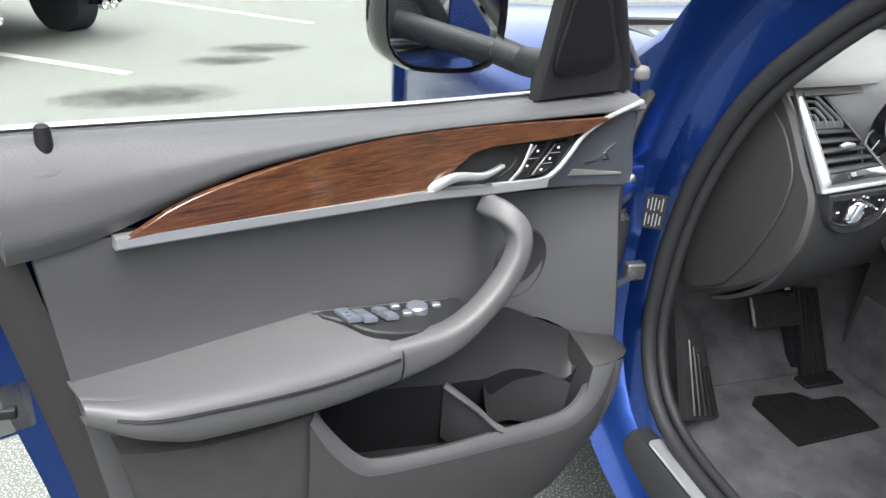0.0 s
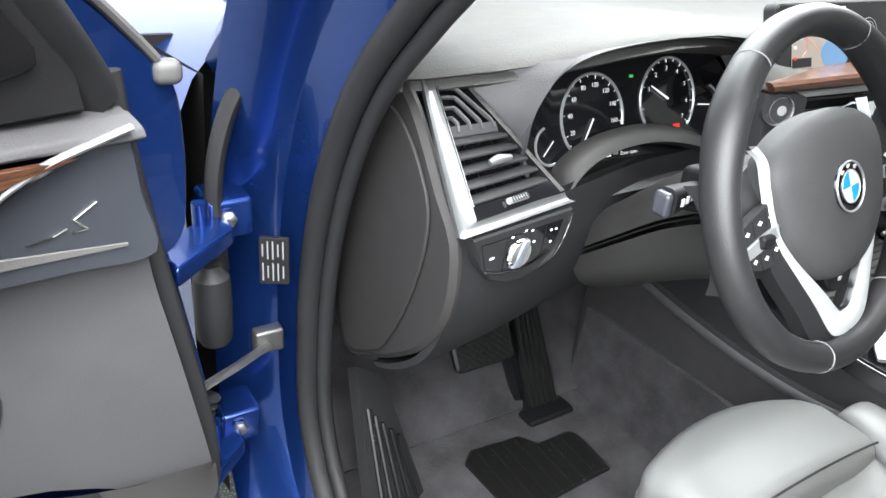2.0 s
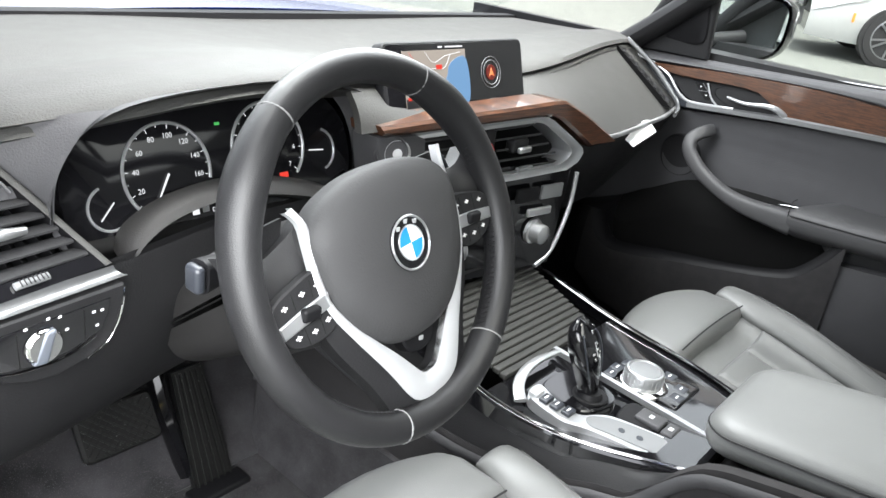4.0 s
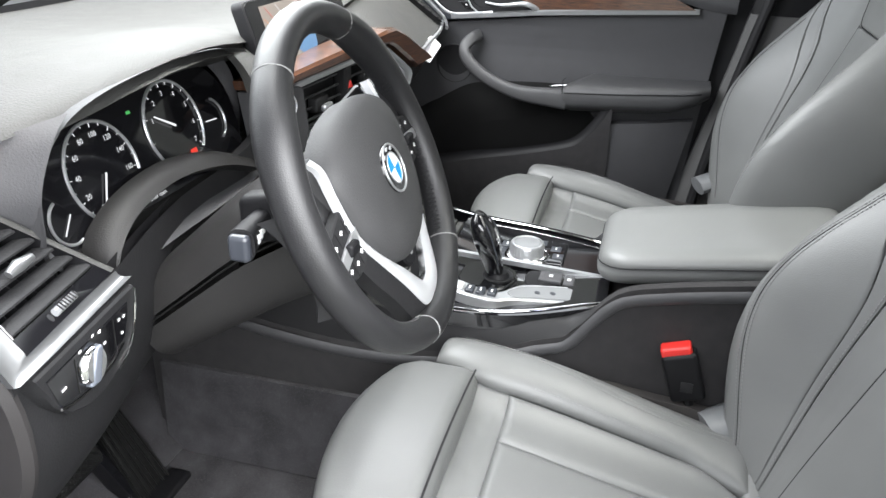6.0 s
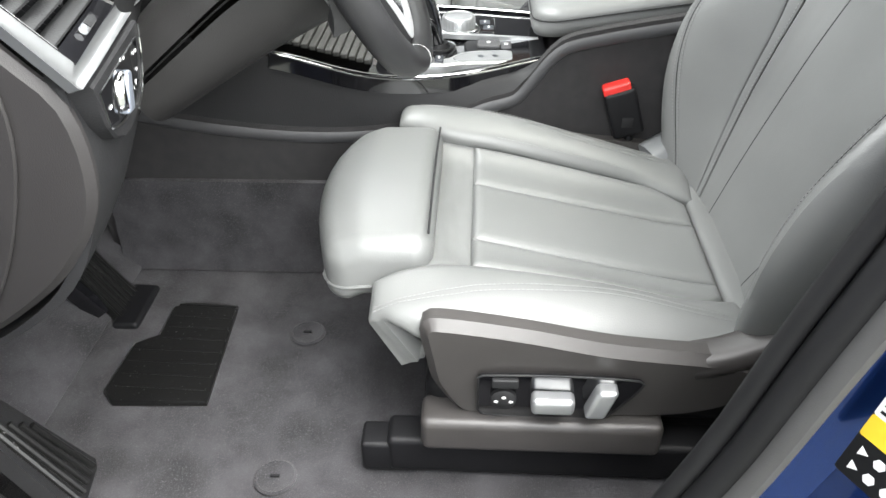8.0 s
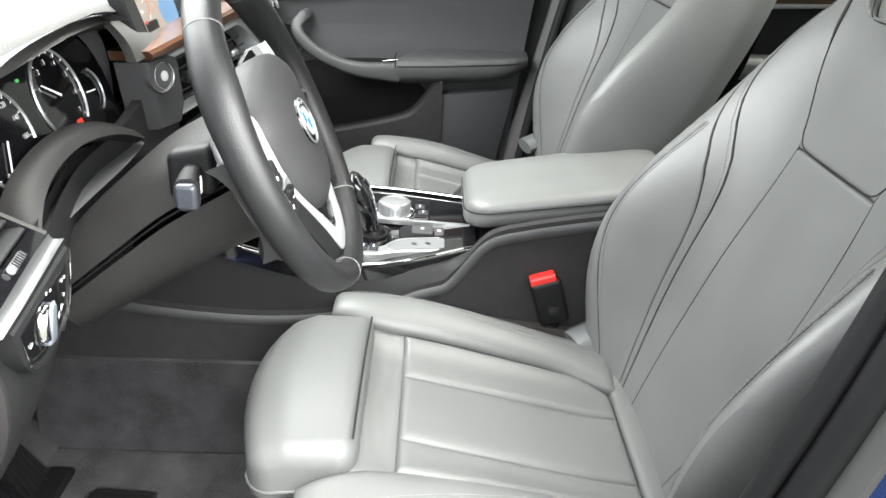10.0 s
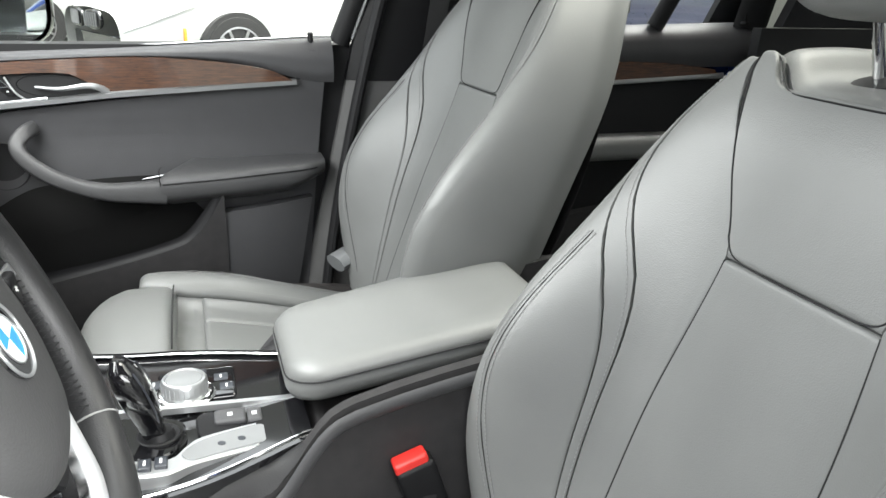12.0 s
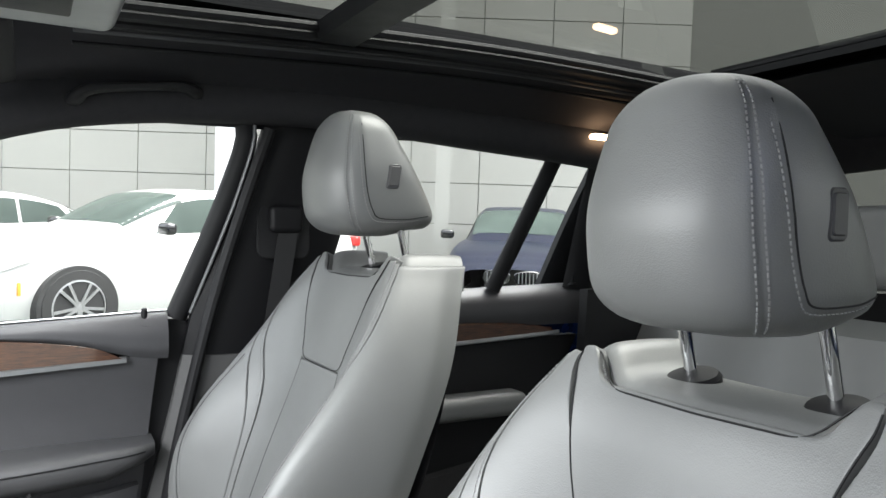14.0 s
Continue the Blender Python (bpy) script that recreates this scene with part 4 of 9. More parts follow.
        mid, deep = (yf + yb) / 2, (yf - yb) / 2 * (0.25 + 0.75 * cap)
        c, n = math.cos(2 * math.pi * a), math.sin(2 * math.pi * a)
        p = 2 / 3.4
        x, y = math.copysign(abs(n) ** p, n) * half, math.copysign(abs(c) ** p, c) * deep
        y -= 0.014 * (x / 0.1) ** 2 * min(1, 3 * max(0, c))
        z -= 0.020 * max(0, t) ** 2 * (x / 0.1) ** 2 + -0.012 * max(0, -t) ** 3 * min(1, 3 * max(0, -c))
        seam = max(math.exp(-((abs(((a + 0.5) % 1) - 0.5) - 0.148) / 0.006) ** 2), 0)
        return V((HX + x, mid + y, z)) - V((x, y, 0)).normalized() * 0.0022 * seam * (1 if -0.85 < t < 0.9 else 0)
    bm = bmnew()
    NA, NV = 120, 40
    rows = [[bm.verts.new(head_at(i / NA, k / NV)) for i in range(NA)] for k in range(NV + 1)]
    for r, q in zip(rows, rows[1:]):
        for i in range(NA):
            bm.faces.new((r[i], r[(i + 1) % NA], q[(i + 1) % NA], q[i]))
    bm.faces.new(rows[0][::-1])
    bm.faces.new(rows[-1])
    hr = part("headrest", bm, LEATHER, s, "padded leather headrest", sharp=80)
    for sg in (-1, 1):
        def out(a, v, h):
            q = head_at(sg * a, v)
            return q + V((q.x - HX, (q.y + 0.64) * 1.2, 0)).normalized() * h
        for off in (0.139, 0.157):
            bm = bmnew()
            stitches(bm, [out(off, 0.08 + 0.86 * i / 30, 0.0003) for i in range(31)], r=0.0009)
            part("stitching", bm, THREAD, hr, "dark stitching")
        curve = [(0.215, 0.86), (0.212, 0.70), (0.208, 0.52), (0.207, 0.38), (0.215, 0.26), (0.235, 0.20), (0.27, 0.195), (0.31, 0.205), (0.345, 0.215)]
        path = spline([out(a, v, 0.0) for a, v in curve], 60)
        bm = bmnew()
        tube(bm, path, oval(0.0009, 0.0009, 6))
        part("seam", bm, SEAM, hr, "dark curved seam")
        bm = bmnew()
        stitches(bm, [q + V((0, 0.006, -0.005)) for q in path], r=0.0008)
        part("stitching", bm, THREAD, hr, "dark stitching")
        bc = out(0.262, 0.50, 0.0)
        ta, tv = (out(0.272, 0.50, 0) - out(0.252, 0.50, 0)).normalized(), (out(0.262, 0.56, 0) - out(0.262, 0.44, 0)).normalized()
        tv = (tv + ta * 0.45).normalized()
        tn = ta.cross(tv).normalized()
        tn = tn if tn.x * sg > 0 else -tn
        slope = lambda a, b, h, bc=bc, ta=ta, tv=tv, tn=tn: bc + ta * a + tv * b + tn * (h - 0.0035)
        bm = bmnew()
        plate(bm, round_rect(0, 0, 0.0125, 0.021, 0.006), slope, 0.004, 0.002, 0.01)
        button = part("release_button", bm, SKIN, hr, "dark headrest release button")
        bm = bmnew()
        plate(bm, round_rect(0, 0, 0.0092, 0.0165, 0.004), lambda a, b, h: slope(a, b, h + 0.003), 0.0025, 0.0012)
        part("button_face", bm, GRIP, button)
    # outer side trims with switches, rails
    for sg in (-1, 1):
        bm = bmnew()
        shape = smooth_outline([(-0.052, 0.676), (-0.049, 0.665), (-0.054, 0.633), (-0.063, 0.59), (-0.088, 0.540), (-0.11, 0.534), (-0.20, 0.534), (-0.317, 0.538), (-0.384, 0.565), (-0.404, 0.615), (-0.395, 0.634), (-0.345, 0.643), (-0.25, 0.652), (-0.152, 0.671), (-0.07, 0.682)], 90)
        plate(bm, shape, lambda a, b, h: C + V((sg * (0.222 + h - 0.22 * max(0, 0.60 - b)), a, b)), 0.026, 0.010)
        part("side_trim", bm, SEAT_TRIM, s, "brown-grey satin plastic seat side trim")
        if sg < 0:
            face = lambda a, b, h: C + V((-(0.248 + h - 0.22 * max(0, 0.60 - b)), a, b))
            bm = bmnew()
            plate(bm, smooth_outline([(-0.115, 0.616), (-0.111, 0.610), (-0.111, 0.565), (-0.116, 0.545), (-0.18, 0.541), (-0.240, 0.542), (-0.255, 0.550), (-0.281, 0.604), (-0.278, 0.614), (-0.20, 0.618)], 40), face, 0.004, 0.0015)
            sw = part("switch_panel", bm, GLOSS, s, "gloss black seat switch panel")
            bm = bmnew()
            tube(bm, [face(a, b, 0.004) for a, b in smooth_outline([(-0.115, 0.616), (-0.111, 0.610), (-0.111, 0.565), (-0.116, 0.545), (-0.18, 0.541), (-0.240, 0.542), (-0.255, 0.550), (-0.281, 0.604), (-0.278, 0.614), (-0.20, 0.618)], 40)], oval(0.0012, 0.0012, 6), closed=True, up=(1, 0, 0))
            part("rim", bm, PLASTIC, sw)
            bm = bmnew()
            rbox(bm, face(-0.190, 0.583, 0.012), (0.010, 0.023, 0.011), 0.006)
            part("switch", bm, SATIN, sw, "satin silver seat switch")
            bm = bmnew()
            rbox(bm, face(-0.240, 0.590, 0.012), (0.010, 0.011, 0.020), 0.005, shape=lambda p: (p.x, p.y - 0.3 * p.z, p.z))
            part("switch", bm, SATIN, sw, "satin silver backrest switch")
            bm = bmnew()
            turned(bm, face(-0.138, 0.581, 0.003), (-1, 0, 0), [(0, 0.014), (0.006, 0.014), (0.008, 0.011)], 20)
            part("lumbar_switch", bm, PLASTIC, sw)
            bm = bmnew()
            for a in range(4):
                q = radians(90 * a)
                plate(bm, disc(0.0025, 8, -0.138 + 0.008 * math.cos(q), 0.581 + 0.008 * math.sin(q)), lambda x, y, h: face(x, y, h + 0.0112), 0.0006, 0.0002)
            part("symbols", bm, WHITE, sw)
            bm = bmnew()
            rbox(bm, face(-0.139, 0.608, 0.005), (0.004, 0.014, 0.006), 0.002)
            part("switch", bm, PLASTIC, sw)
    for x in (-0.215, 0.215):
        bm = bmnew()
        rbox(bm, C + V((x, -0.21, 0.462)), (0.022, 0.205, 0.028), 0.008)
        rbox(bm, C + V((x, 0.005, 0.455)), (0.020, 0.022, 0.024), 0.006)
        part("seat_rail", bm, DARK, s, "black steel seat rail")
        bm = bmnew()
        rbox(bm, C + V((x * 1.07, -0.182, 0.518)), (0.024, 0.135, 0.024), 0.010, 3, 3)
        part("rail_cover", bm, SEAT_TRIM, s, "brown-grey plastic rail cover")
    # belt anchor covers beside the backrest
    bm = bmnew()
    tube(bm, spline([C + V((0.205, -0.36, 0.628)), C + V((0.235, -0.43, 0.655)), C + V((0.24, -0.48, 0.70))], 10), oval(0.030, 0.018, 12))
    part("hinge_cover", bm, PALE, s, "grey belt anchor cover")
    bm = bmnew()
    tube(bm, spline([C + V((-0.226, -0.335, 0.622)), C + V((-0.228, -0.37, 0.634)), C + V((-0.226, -0.42, 0.660)), C + V((-0.222, -0.47, 0.700))], 16), oval(0.021, 0.016, 14, 3.0))
    part("hinge_cover", bm, SEAT_TRIM, s, "grey belt anchor cover")
    return s


driver_seat = build_seat()
passenger_seat = copy_thing(driver_seat, CAR @ Matrix.Translation((0.366, -0.195, 0.507)))
tagged(driver_seat, "grey-black leather driver's sports seat with side switches")
tagged(passenger_seat, "grey-black leather front passenger seat with upright back")
LOWERED = {"thigh_support": 0.066, "stretch_panel": 0.066, "centre_panel": 0.066, "side_bolster": 0.066, "rear_cushion": 0.040, "seat_base": 0.050, "side_trim": 0.066, "switch_panel": 0.066, "rail_cover": 0.066, "seat_rail": 0.066}
for piece in passenger_seat.children:
    drop = LOWERED.get(piece.name.split(".")[0], 0.0)
    if drop:
        piece.location += V((-0.010, 0, -drop))

# ---- front doors ----
DOOR_O, DOOR_U, DOOR_W = V((-1.0014, 0.243, 0)), V((-0.92685, -0.37543, 0)), V((0.37543, -0.92685, 0))


def at_driver(u, w, z):
    return DOOR_O + DOOR_U * u + DOOR_W * w + V((0, 0, z))


def at_passenger(u, w, z):
    forward = soft(u, (0.0, 0.070), (0.15, 0.068), (0.24, 0.064), (0.34, 0.036), (0.41, 0.030), (0.64, 0.0))
    return V((0.718 - w, 0.340 - u + forward, z + 0.006))


def build_front_door(at, name, label, mirror_too):
    d = thing(name, tuple(at(0.0, -0.05, 0.45)), label, "car door")
    pl = lambda w0: (lambda a, b, h: at(a, w0 + h, b))
    front = lambda z: soft(z, (0.45, 0.10), (0.50, 0.02), (0.56, -0.035), (0.65, -0.066), (0.72, -0.064), (0.97, -0.018), (1.11, 0.002))
    back = lambda z: soft(z, (0.45, 0.60), (0.60, 0.640), (0.82, 0.673), (0.90, 0.689), (1.06, 0.719), (1.14, 0.728))
    # outer shell, painted
    bm = bmnew()
    def shell(u, v, h):
        z = lerp(0.42, 1.082 if mirror_too else 1.115, v)
        a, b = front(z) + 0.012, back(z) + 0.055
        return at(lerp(a, b, u), -0.035 + h * (1 - 0.3 * (2 * v - 1) ** 4), z)
    slab(bm, shell, 10, 24, 0.115)
    part("door_shell", bm, BLUE if mirror_too else RUBBER, d, "dark blue painted door shell" if mirror_too else "black rubber-edged door shell")
    if mirror_too:
        bm = bmnew()
        def door_end(u, v, h):
            z = lerp(0.50, 1.10, v)
            return at(front(z) + lerp(0.03, -0.052, u), lerp(-0.022, -0.075, u ** 1.5) + h, z)
        slab(bm, door_end, 6, 20, 0.05)
        part("door_end", bm, BLUE, d, "blue painted door front edge")
        bm = bmnew()
        tube(bm, [at(front(z) - 0.012, -0.026, z) for z in [0.52 + 0.03 * i for i in range(21)]], oval(0.007, 0.009, 8), up=(1, 0, 0))
        part("edge_seal", bm, RUBBER, d, "black rubber edge seal")
        bm = bmnew()
        plate(bm, smooth_outline([(0.010, 1.190), (-0.020, 1.168), (-0.048, 1.140), (-0.076, 1.110), (-0.092, 1.086), (-0.097, 1.050), (-0.096, 0.99), (-0.085, 0.94), (-0.045, 0.93), (0.0, 1.0), (0.012, 1.10)], 50), lambda a, b, h: at(a, -0.066 + h, b), 0.010, 0.005)
        part("corner_edge", bm, BLUE, d, "blue painted corner of the door edge")
        bm = bmnew()
        tube(bm, [at(*q) for q in spline([(0.004, -0.058, 1.192), (-0.024, -0.058, 1.168), (-0.052, -0.058, 1.139), (-0.074, -0.058, 1.114)], 16)], oval(0.006, 0.005, 8))
        rbox(bm, at(-0.082, -0.056, 1.102), (0.013, 0.010, 0.011), 0.008, 3, 3)
        part("corner_seal", bm, SEALGREY, d, "grey rubber corner seal")
    # main inner panel below the crease
    bm = bmnew()
    crease = lambda u: soft(u, (-0.02, 0.970), (0.15, 0.990), (0.336, 1.014), (0.53, 1.032), (0.65, 1.046), (0.73, 1.066))
    under_edge = lambda u: soft(u, (-0.07, 0.66), (0.0, 0.70), (0.022, 0.735), (0.05, 0.768), (0.09, 0.790), (0.14, 0.811), (0.20, 0.831), (0.26, 0.847), (0.32, 0.857), (0.48, 0.850), (0.54, 0.60), (0.8, 0.50))
    def inner(u, v, h):
        zz = lerp(0.72, 1.0, v)
        uu = lerp(front(zz), back(zz), u)
        z = lerp(under_edge(uu), crease(uu), v)
        w = soft(z, (0.47, 0.0), (0.60, 0.0), (0.88, -0.006), (0.97, -0.012), (1.0, 0.0), (1.03, 0.004))
        return at(uu, w + h, z)
    slab(bm, inner, 40, 30, 0.018)
    part("inner_panel", bm, SKIN, d, "dark grained door panel")
    # belt pad along the window
    bm = bmnew()
    low = lambda u: soft(u, (-0.02, 1.070), (0.0, 1.074), (0.063, 1.078), (0.375, 1.096), (0.528, 1.086), (0.595, 1.074), (0.648, 1.046), (0.70, 1.040), (0.735, 1.045))
    def pad(u, v, h):
        uu = lerp(-0.012, 0.725, u)
        z = lerp(low(uu), soft(uu, (0, 1.093), (0.16, 1.100), (0.36, 1.108), (0.54, 1.120), (0.73, 1.132)), min(1, v * 1.25))
        w = soft(v, (0, 0.004), (0.12, 0.014), (0.45, 0.010), (0.7, -0.004), (0.88, -0.020), (1, -0.034))
        zz = z if v < 0.8 else z - 0.002 + 0.003 * math.sin((v - 0.8) * 5 * math.pi)
        return at(uu, w + h, zz)
    slab(bm, pad, 30, 20, 0.02)
    part("belt_pad", bm, SKIN, d, "soft dark pad under the window")
    # lock pin in its collar
    bm = bmnew()
    plate(bm, smooth_outline([(0.696, -0.020), (0.672, -0.020), (0.668, -0.004), (0.684, 0.002), (0.700, -0.002)], 30), lambda a, b, h: at(a, b + 0.7 * h, 1.126 - 1.0 * (b + 0.02) + 0.7 * h), 0.003, 0.0012, 0.004)
    collar = part("pin_collar", bm, SKIN, d, "grey collar round the lock pin")
    bm = bmnew()
    turned(bm, at(0.683, -0.012, 1.112), (0, 0, 1), [(0, 0.0065), (0.022, 0.006), (0.027, 0.0055), (0.029, 0.003)], 14)
    part("lock_pin", bm, DARK, collar, "black lock pin")
    # wood, silver strips
    bm = bmnew()
    top = [(0.645, 1.047), (0.60, 1.070), (0.528, 1.084), (0.45, 1.092), (0.375, 1.095), (0.25, 1.090), (0.12, 1.080), (0.045, 1.075)]
    under = [(0.085, 1.070), (0.12, 1.063), (0.19, 1.065), (0.254, 1.068), (0.286, 1.065), (0.307, 1.051), (0.334, 1.031), (0.44, 1.037), (0.55, 1.043)]
    outline = [(p.x, p.y) for p in spline([(a, b, 0) for a, b in top], 30)] + [(p.x, p.y) for p in spline([(a, b, 0) for a, b in under], 20)]
    plate(bm, outline, lambda a, b, h: at(a, 0.004 + h + 0.008 * math.sin(math.pi * min(1, max(0, (b - 1.03) / 0.07))), b), 0.006, 0.0004)
    part("wood_trim", bm, WOOD, d, "dark open-grain wood trim")
    bm = bmnew()
    tube(bm, [at(p.x, 0.010, p.y) for p in spline([(0.650, 1.046, 0), (0.55, 1.040, 0), (0.44, 1.0325, 0), (0.338, 1.0255, 0), (0.26, 1.0165, 0), (0.16, 1.0065, 0)], 40)],
         lambda t: [(-0.0055, -0.006), (0.0055, -0.006), (0.006, 0.002), (0.003, 0.006), (-0.0055, 0.006)], up=tuple(at(0, 1, 0) - at(0, 0, 0)))
    # passenger strip takes the shaded silver; same trim as the driver's
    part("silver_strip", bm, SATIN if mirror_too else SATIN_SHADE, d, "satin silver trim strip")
    bm = bmnew()
    tube(bm, [at(p.x, 0.014, p.y) for p in spline([(0.251, 1.021, 0), (0.172, 1.0135, 0), (0.147, 1.020, 0), (0.129, 1.034, 0), (0.108, 1.056, 0), (0.085, 1.068, 0), (0.058, 1.077, 0), (0.0, 1.088, 0)], 40)], lambda t: oval(0.0015 + 0.0025 * t, 0.003, 8))
    part("chrome_line", bm, SATIN, d, "thin silver line curving up to the window")
    # front cap with the model badge
    bm = bmnew()
    plate(bm, smooth_outline([(0.0, 1.084), (0.04, 1.074), (0.085, 1.060), (0.112, 1.045), (0.135, 1.020), (0.17, 1.008), (0.16, 0.998), (0.06, 0.982), (-0.016, 0.973), (-0.010, 1.03)], 40), pl(-0.002), 0.008, 0.003)
    cap = part("front_cap", bm, SLATE, d, "slate-grey satin front cap")
    for a, b in (((0.087, 1.018), (0.067, 1.018)), ((0.067, 1.018), (0.056, 1.021)), ((0.050, 1.026), (0.031, 1.035)), ((0.050, 1.026), (0.040, 1.016)), ((0.040, 1.016), (0.053, 1.017))):
        bm = bmnew()
        tube(bm, [at(a[0], 0.0068, a[1]), at(b[0], 0.0068, b[1])], oval(0.0008, 0.0008, 6))
        part("badge_line", bm, CHROME, cap, "thin silver crossing line")
    bm = bmnew()
    plate(bm, [(0.115, 1.006), (0.107, 1.014), (0.01, 0.9935), (0.01, 0.990)], pl(0.0055), 0.002, 0.0008)
    part("wedge", bm, TRIM_GREY, cap, "grey wedge")
    # latch handle and switches
    bm = bmnew()
    plate(bm, smooth_outline([(0.334, 1.029), (0.307, 1.049), (0.287, 1.063), (0.254, 1.067), (0.19, 1.064), (0.112, 1.059), (0.129, 1.036), (0.147, 1.022), (0.172, 1.015), (0.25, 1.021)], 50), pl(0.0), 0.006, 0.002)
    hb = part("handle_plate", bm, PLASTIC, d, "dark grained handle surround")
    bm = bmnew()
    def bowl(u, v):
        a = 2 * math.pi * u
        cu, cz = 0.262, 1.042
        k = 1 - v
        return at(cu + (0.066 if math.cos(a) > 0 else 0.055) * math.cos(a) * k, 0.0075 - 0.020 * (1 - k ** 3), cz + 0.021 * math.sin(a) * k - 0.004 * math.cos(a) * k)
    grid(bm, bowl, 32, 8)
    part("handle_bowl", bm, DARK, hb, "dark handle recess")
    bm = bmnew()
    tube(bm, [at(*q) for q in spline([(0.336, 0.010, 1.031), (0.322, 0.019, 1.041), (0.306, 0.022, 1.044), (0.270, 0.022, 1.039), (0.236, 0.014, 1.042)], 24)], lambda t: oval(0.0035, 0.0065 - 0.004 * t, 12, 2.6), up=(0, 0, 1))
    part("latch_handle", bm, SATIN, hb, "satin silver door handle")
    bm = bmnew()
    tube(bm, [at(*q) for q in spline([(0.219, 0.010, 1.019), (0.205, 0.013, 1.033), (0.192, 0.013, 1.060)], 12)], oval(0.0015, 0.002, 8))
    part("bowl_edge", bm, SATIN, hb, "thin silver recess edge")
    key_sets = (((( 0.211, 1.027), (0.182, 1.057), (0.162, 1.057), (0.192, 1.026)), (0.5,)), (((0.184, 1.021), (0.150, 1.054), (0.126, 1.055), (0.150, 1.026), (0.169, 1.018)), (0.36, 0.68)))
    for corners, cuts in key_sets[:2 if mirror_too else 1]:
        bm = bmnew()
        plate(bm, corners, pl(0.006), 0.005, 0.0012)
        sp = part("switch_plate", bm, GLOSS, d, "gloss black switch plate")
        lo, hi = V(corners[0]).lerp(V(corners[-1]), 0.5), V(corners[1]).lerp(V(corners[2]), 0.5)
        bm = bmnew()
        tube(bm, [at(corners[0][0], 0.011, corners[0][1]), at(corners[1][0], 0.011, corners[1][1])], oval(0.0005, 0.0005, 6))
        part("silver_edge", bm, SATIN_SHADE, sp)
        for c in cuts:
            q = lo.lerp(hi, c)
            bm = bmnew()
            tube(bm, [at(q.x + 0.011, 0.0112, q.y + 0.001), at(q.x - 0.010, 0.0112, q.y - 0.001)], oval(0.0005, 0.0005, 4))
            part("button_gap", bm, PALE, sp)
        for k in range(len(cuts) + 1):
            q = lo.lerp(hi, (k + 0.5) / (len(cuts) + 1))
            bm = bmnew()
            plate(bm, [(q.x + e * 0.0016, q.y + f * 0.0012) for e, f in ((-1, -1), (1, -1), (1, 1), (-1, 1))], pl(0.0112), 0.0004, 0.0001)
            part("symbol", bm, WHITE, sp)
    # armrest
    bm = bmnew()
    arm_wide = lambda uu: soft(uu, (0.40, 0.070), (0.55, 0.076), (0.66, 0.072), (0.685, 0.060), (0.697, 0.034))
    arm_back = 0.918 if mirror_too else 0.894
    arm_edge = lambda uu: soft(uu, (0.40, 0.866), (0.50, 0.872), (0.60, 0.880), (0.70, 0.886)) if not mirror_too else soft(uu, (0.40, 0.886), (0.487, 0.891), (0.60, 0.909), (0.69, 0.924), (0.709, 0.930))
    def arm(u, v, h):
        q = soft(v, (0, -0.15), (0.40, 0.80), (0.50, 0.97), (0.56, 1.0), (0.75, 0.98), (0.9, 0.86), (1, 0.5))
        uu = lerp(soft(q * 0.07, (-0.01, 0.462), (0.0, 0.458), (0.06, 0.405), (0.07, 0.404)), 0.697, u)
        wide, ez = arm_wide(uu), arm_edge(uu)
        drop = soft(uu, (0.62, 1), (0.68, 0.6), (0.70, 0.4))
        w = wide * soft(v, (0, -0.15), (0.40, 0.80), (0.50, 0.97), (0.56, 1.0), (0.75, 0.98), (0.9, 0.86), (1, 0.5))
        z = soft(v, (0, arm_back), (0.40, lerp(arm_back, ez, 0.85) + 0.004), (0.50, ez + 0.002), (0.56, ez - 0.008 * drop), (0.75, ez - 0.028 * drop), (0.9, ez - 0.044 * drop), (1, ez - 0.056 * drop))
        return at(uu, w + h, z)
    slab(bm, arm, 24, 30, 0.01)
    ar = part("armrest", bm, GRIP, d, "padded leather armrest")
    bm = bmnew()
    tube(bm, [at(uu, arm_wide(uu) * 0.995, arm_edge(uu) - 0.006) for uu in [0.408 + 0.0150 * i for i in range(19)]], oval(0.0016, 0.0016, 6))
    part("seam", bm, DARK, ar, "dark seam along the armrest edge")
    # pull handle
    bm = bmnew()
    out_w = tuple(at(0, 1, 0) - at(0, 0, 0))
    pull = [(0.412, 0.052, 0.870), (0.378, 0.057, 0.873), (0.340, 0.062, 0.879), (0.306, 0.063, 0.894), (0.270, 0.062, 0.920), (0.244, 0.058, 0.950), (0.236, 0.050, 0.975), (0.244, 0.034, 0.992), (0.252, 0.006, 0.998)]
    if not mirror_too:
        pull = [(a - ramp(a, (0.236, 0.034), (0.34, 0.014), (0.40, 0.0)), b, c - ramp(a, (0.236, 0.032), (0.30, 0.032), (0.36, 0.028))) for a, b, c in pull]
    tube(bm, [at(*q) for q in spline(pull, 40)], lambda t: oval(0.024 - 0.0105 * min(1, t * 2.4), 0.016 - 0.004 * t, 20, 3.4), up=out_w)
    ph = part("pull_handle", bm, GRIP, d, "grey soft-touch curved pull handle")
    bm = bmnew()
    tube(bm, [at(*q) for q in spline([(0.408, 0.056, 0.892), (0.404, 0.0665, 0.888), (0.404, 0.0700, 0.880), (0.404, 0.0695, 0.862), (0.406, 0.063, 0.846), (0.412, 0.045, 0.836)], 24)], oval(0.0010, 0.0010, 6))
    part("joint_line", bm, DARK, ph, "dark joint between handle and armrest")
    tray_z = lambda u, w: soft(u, (0.27, 0.873), (0.47, 0.916)) - 0.05 * w
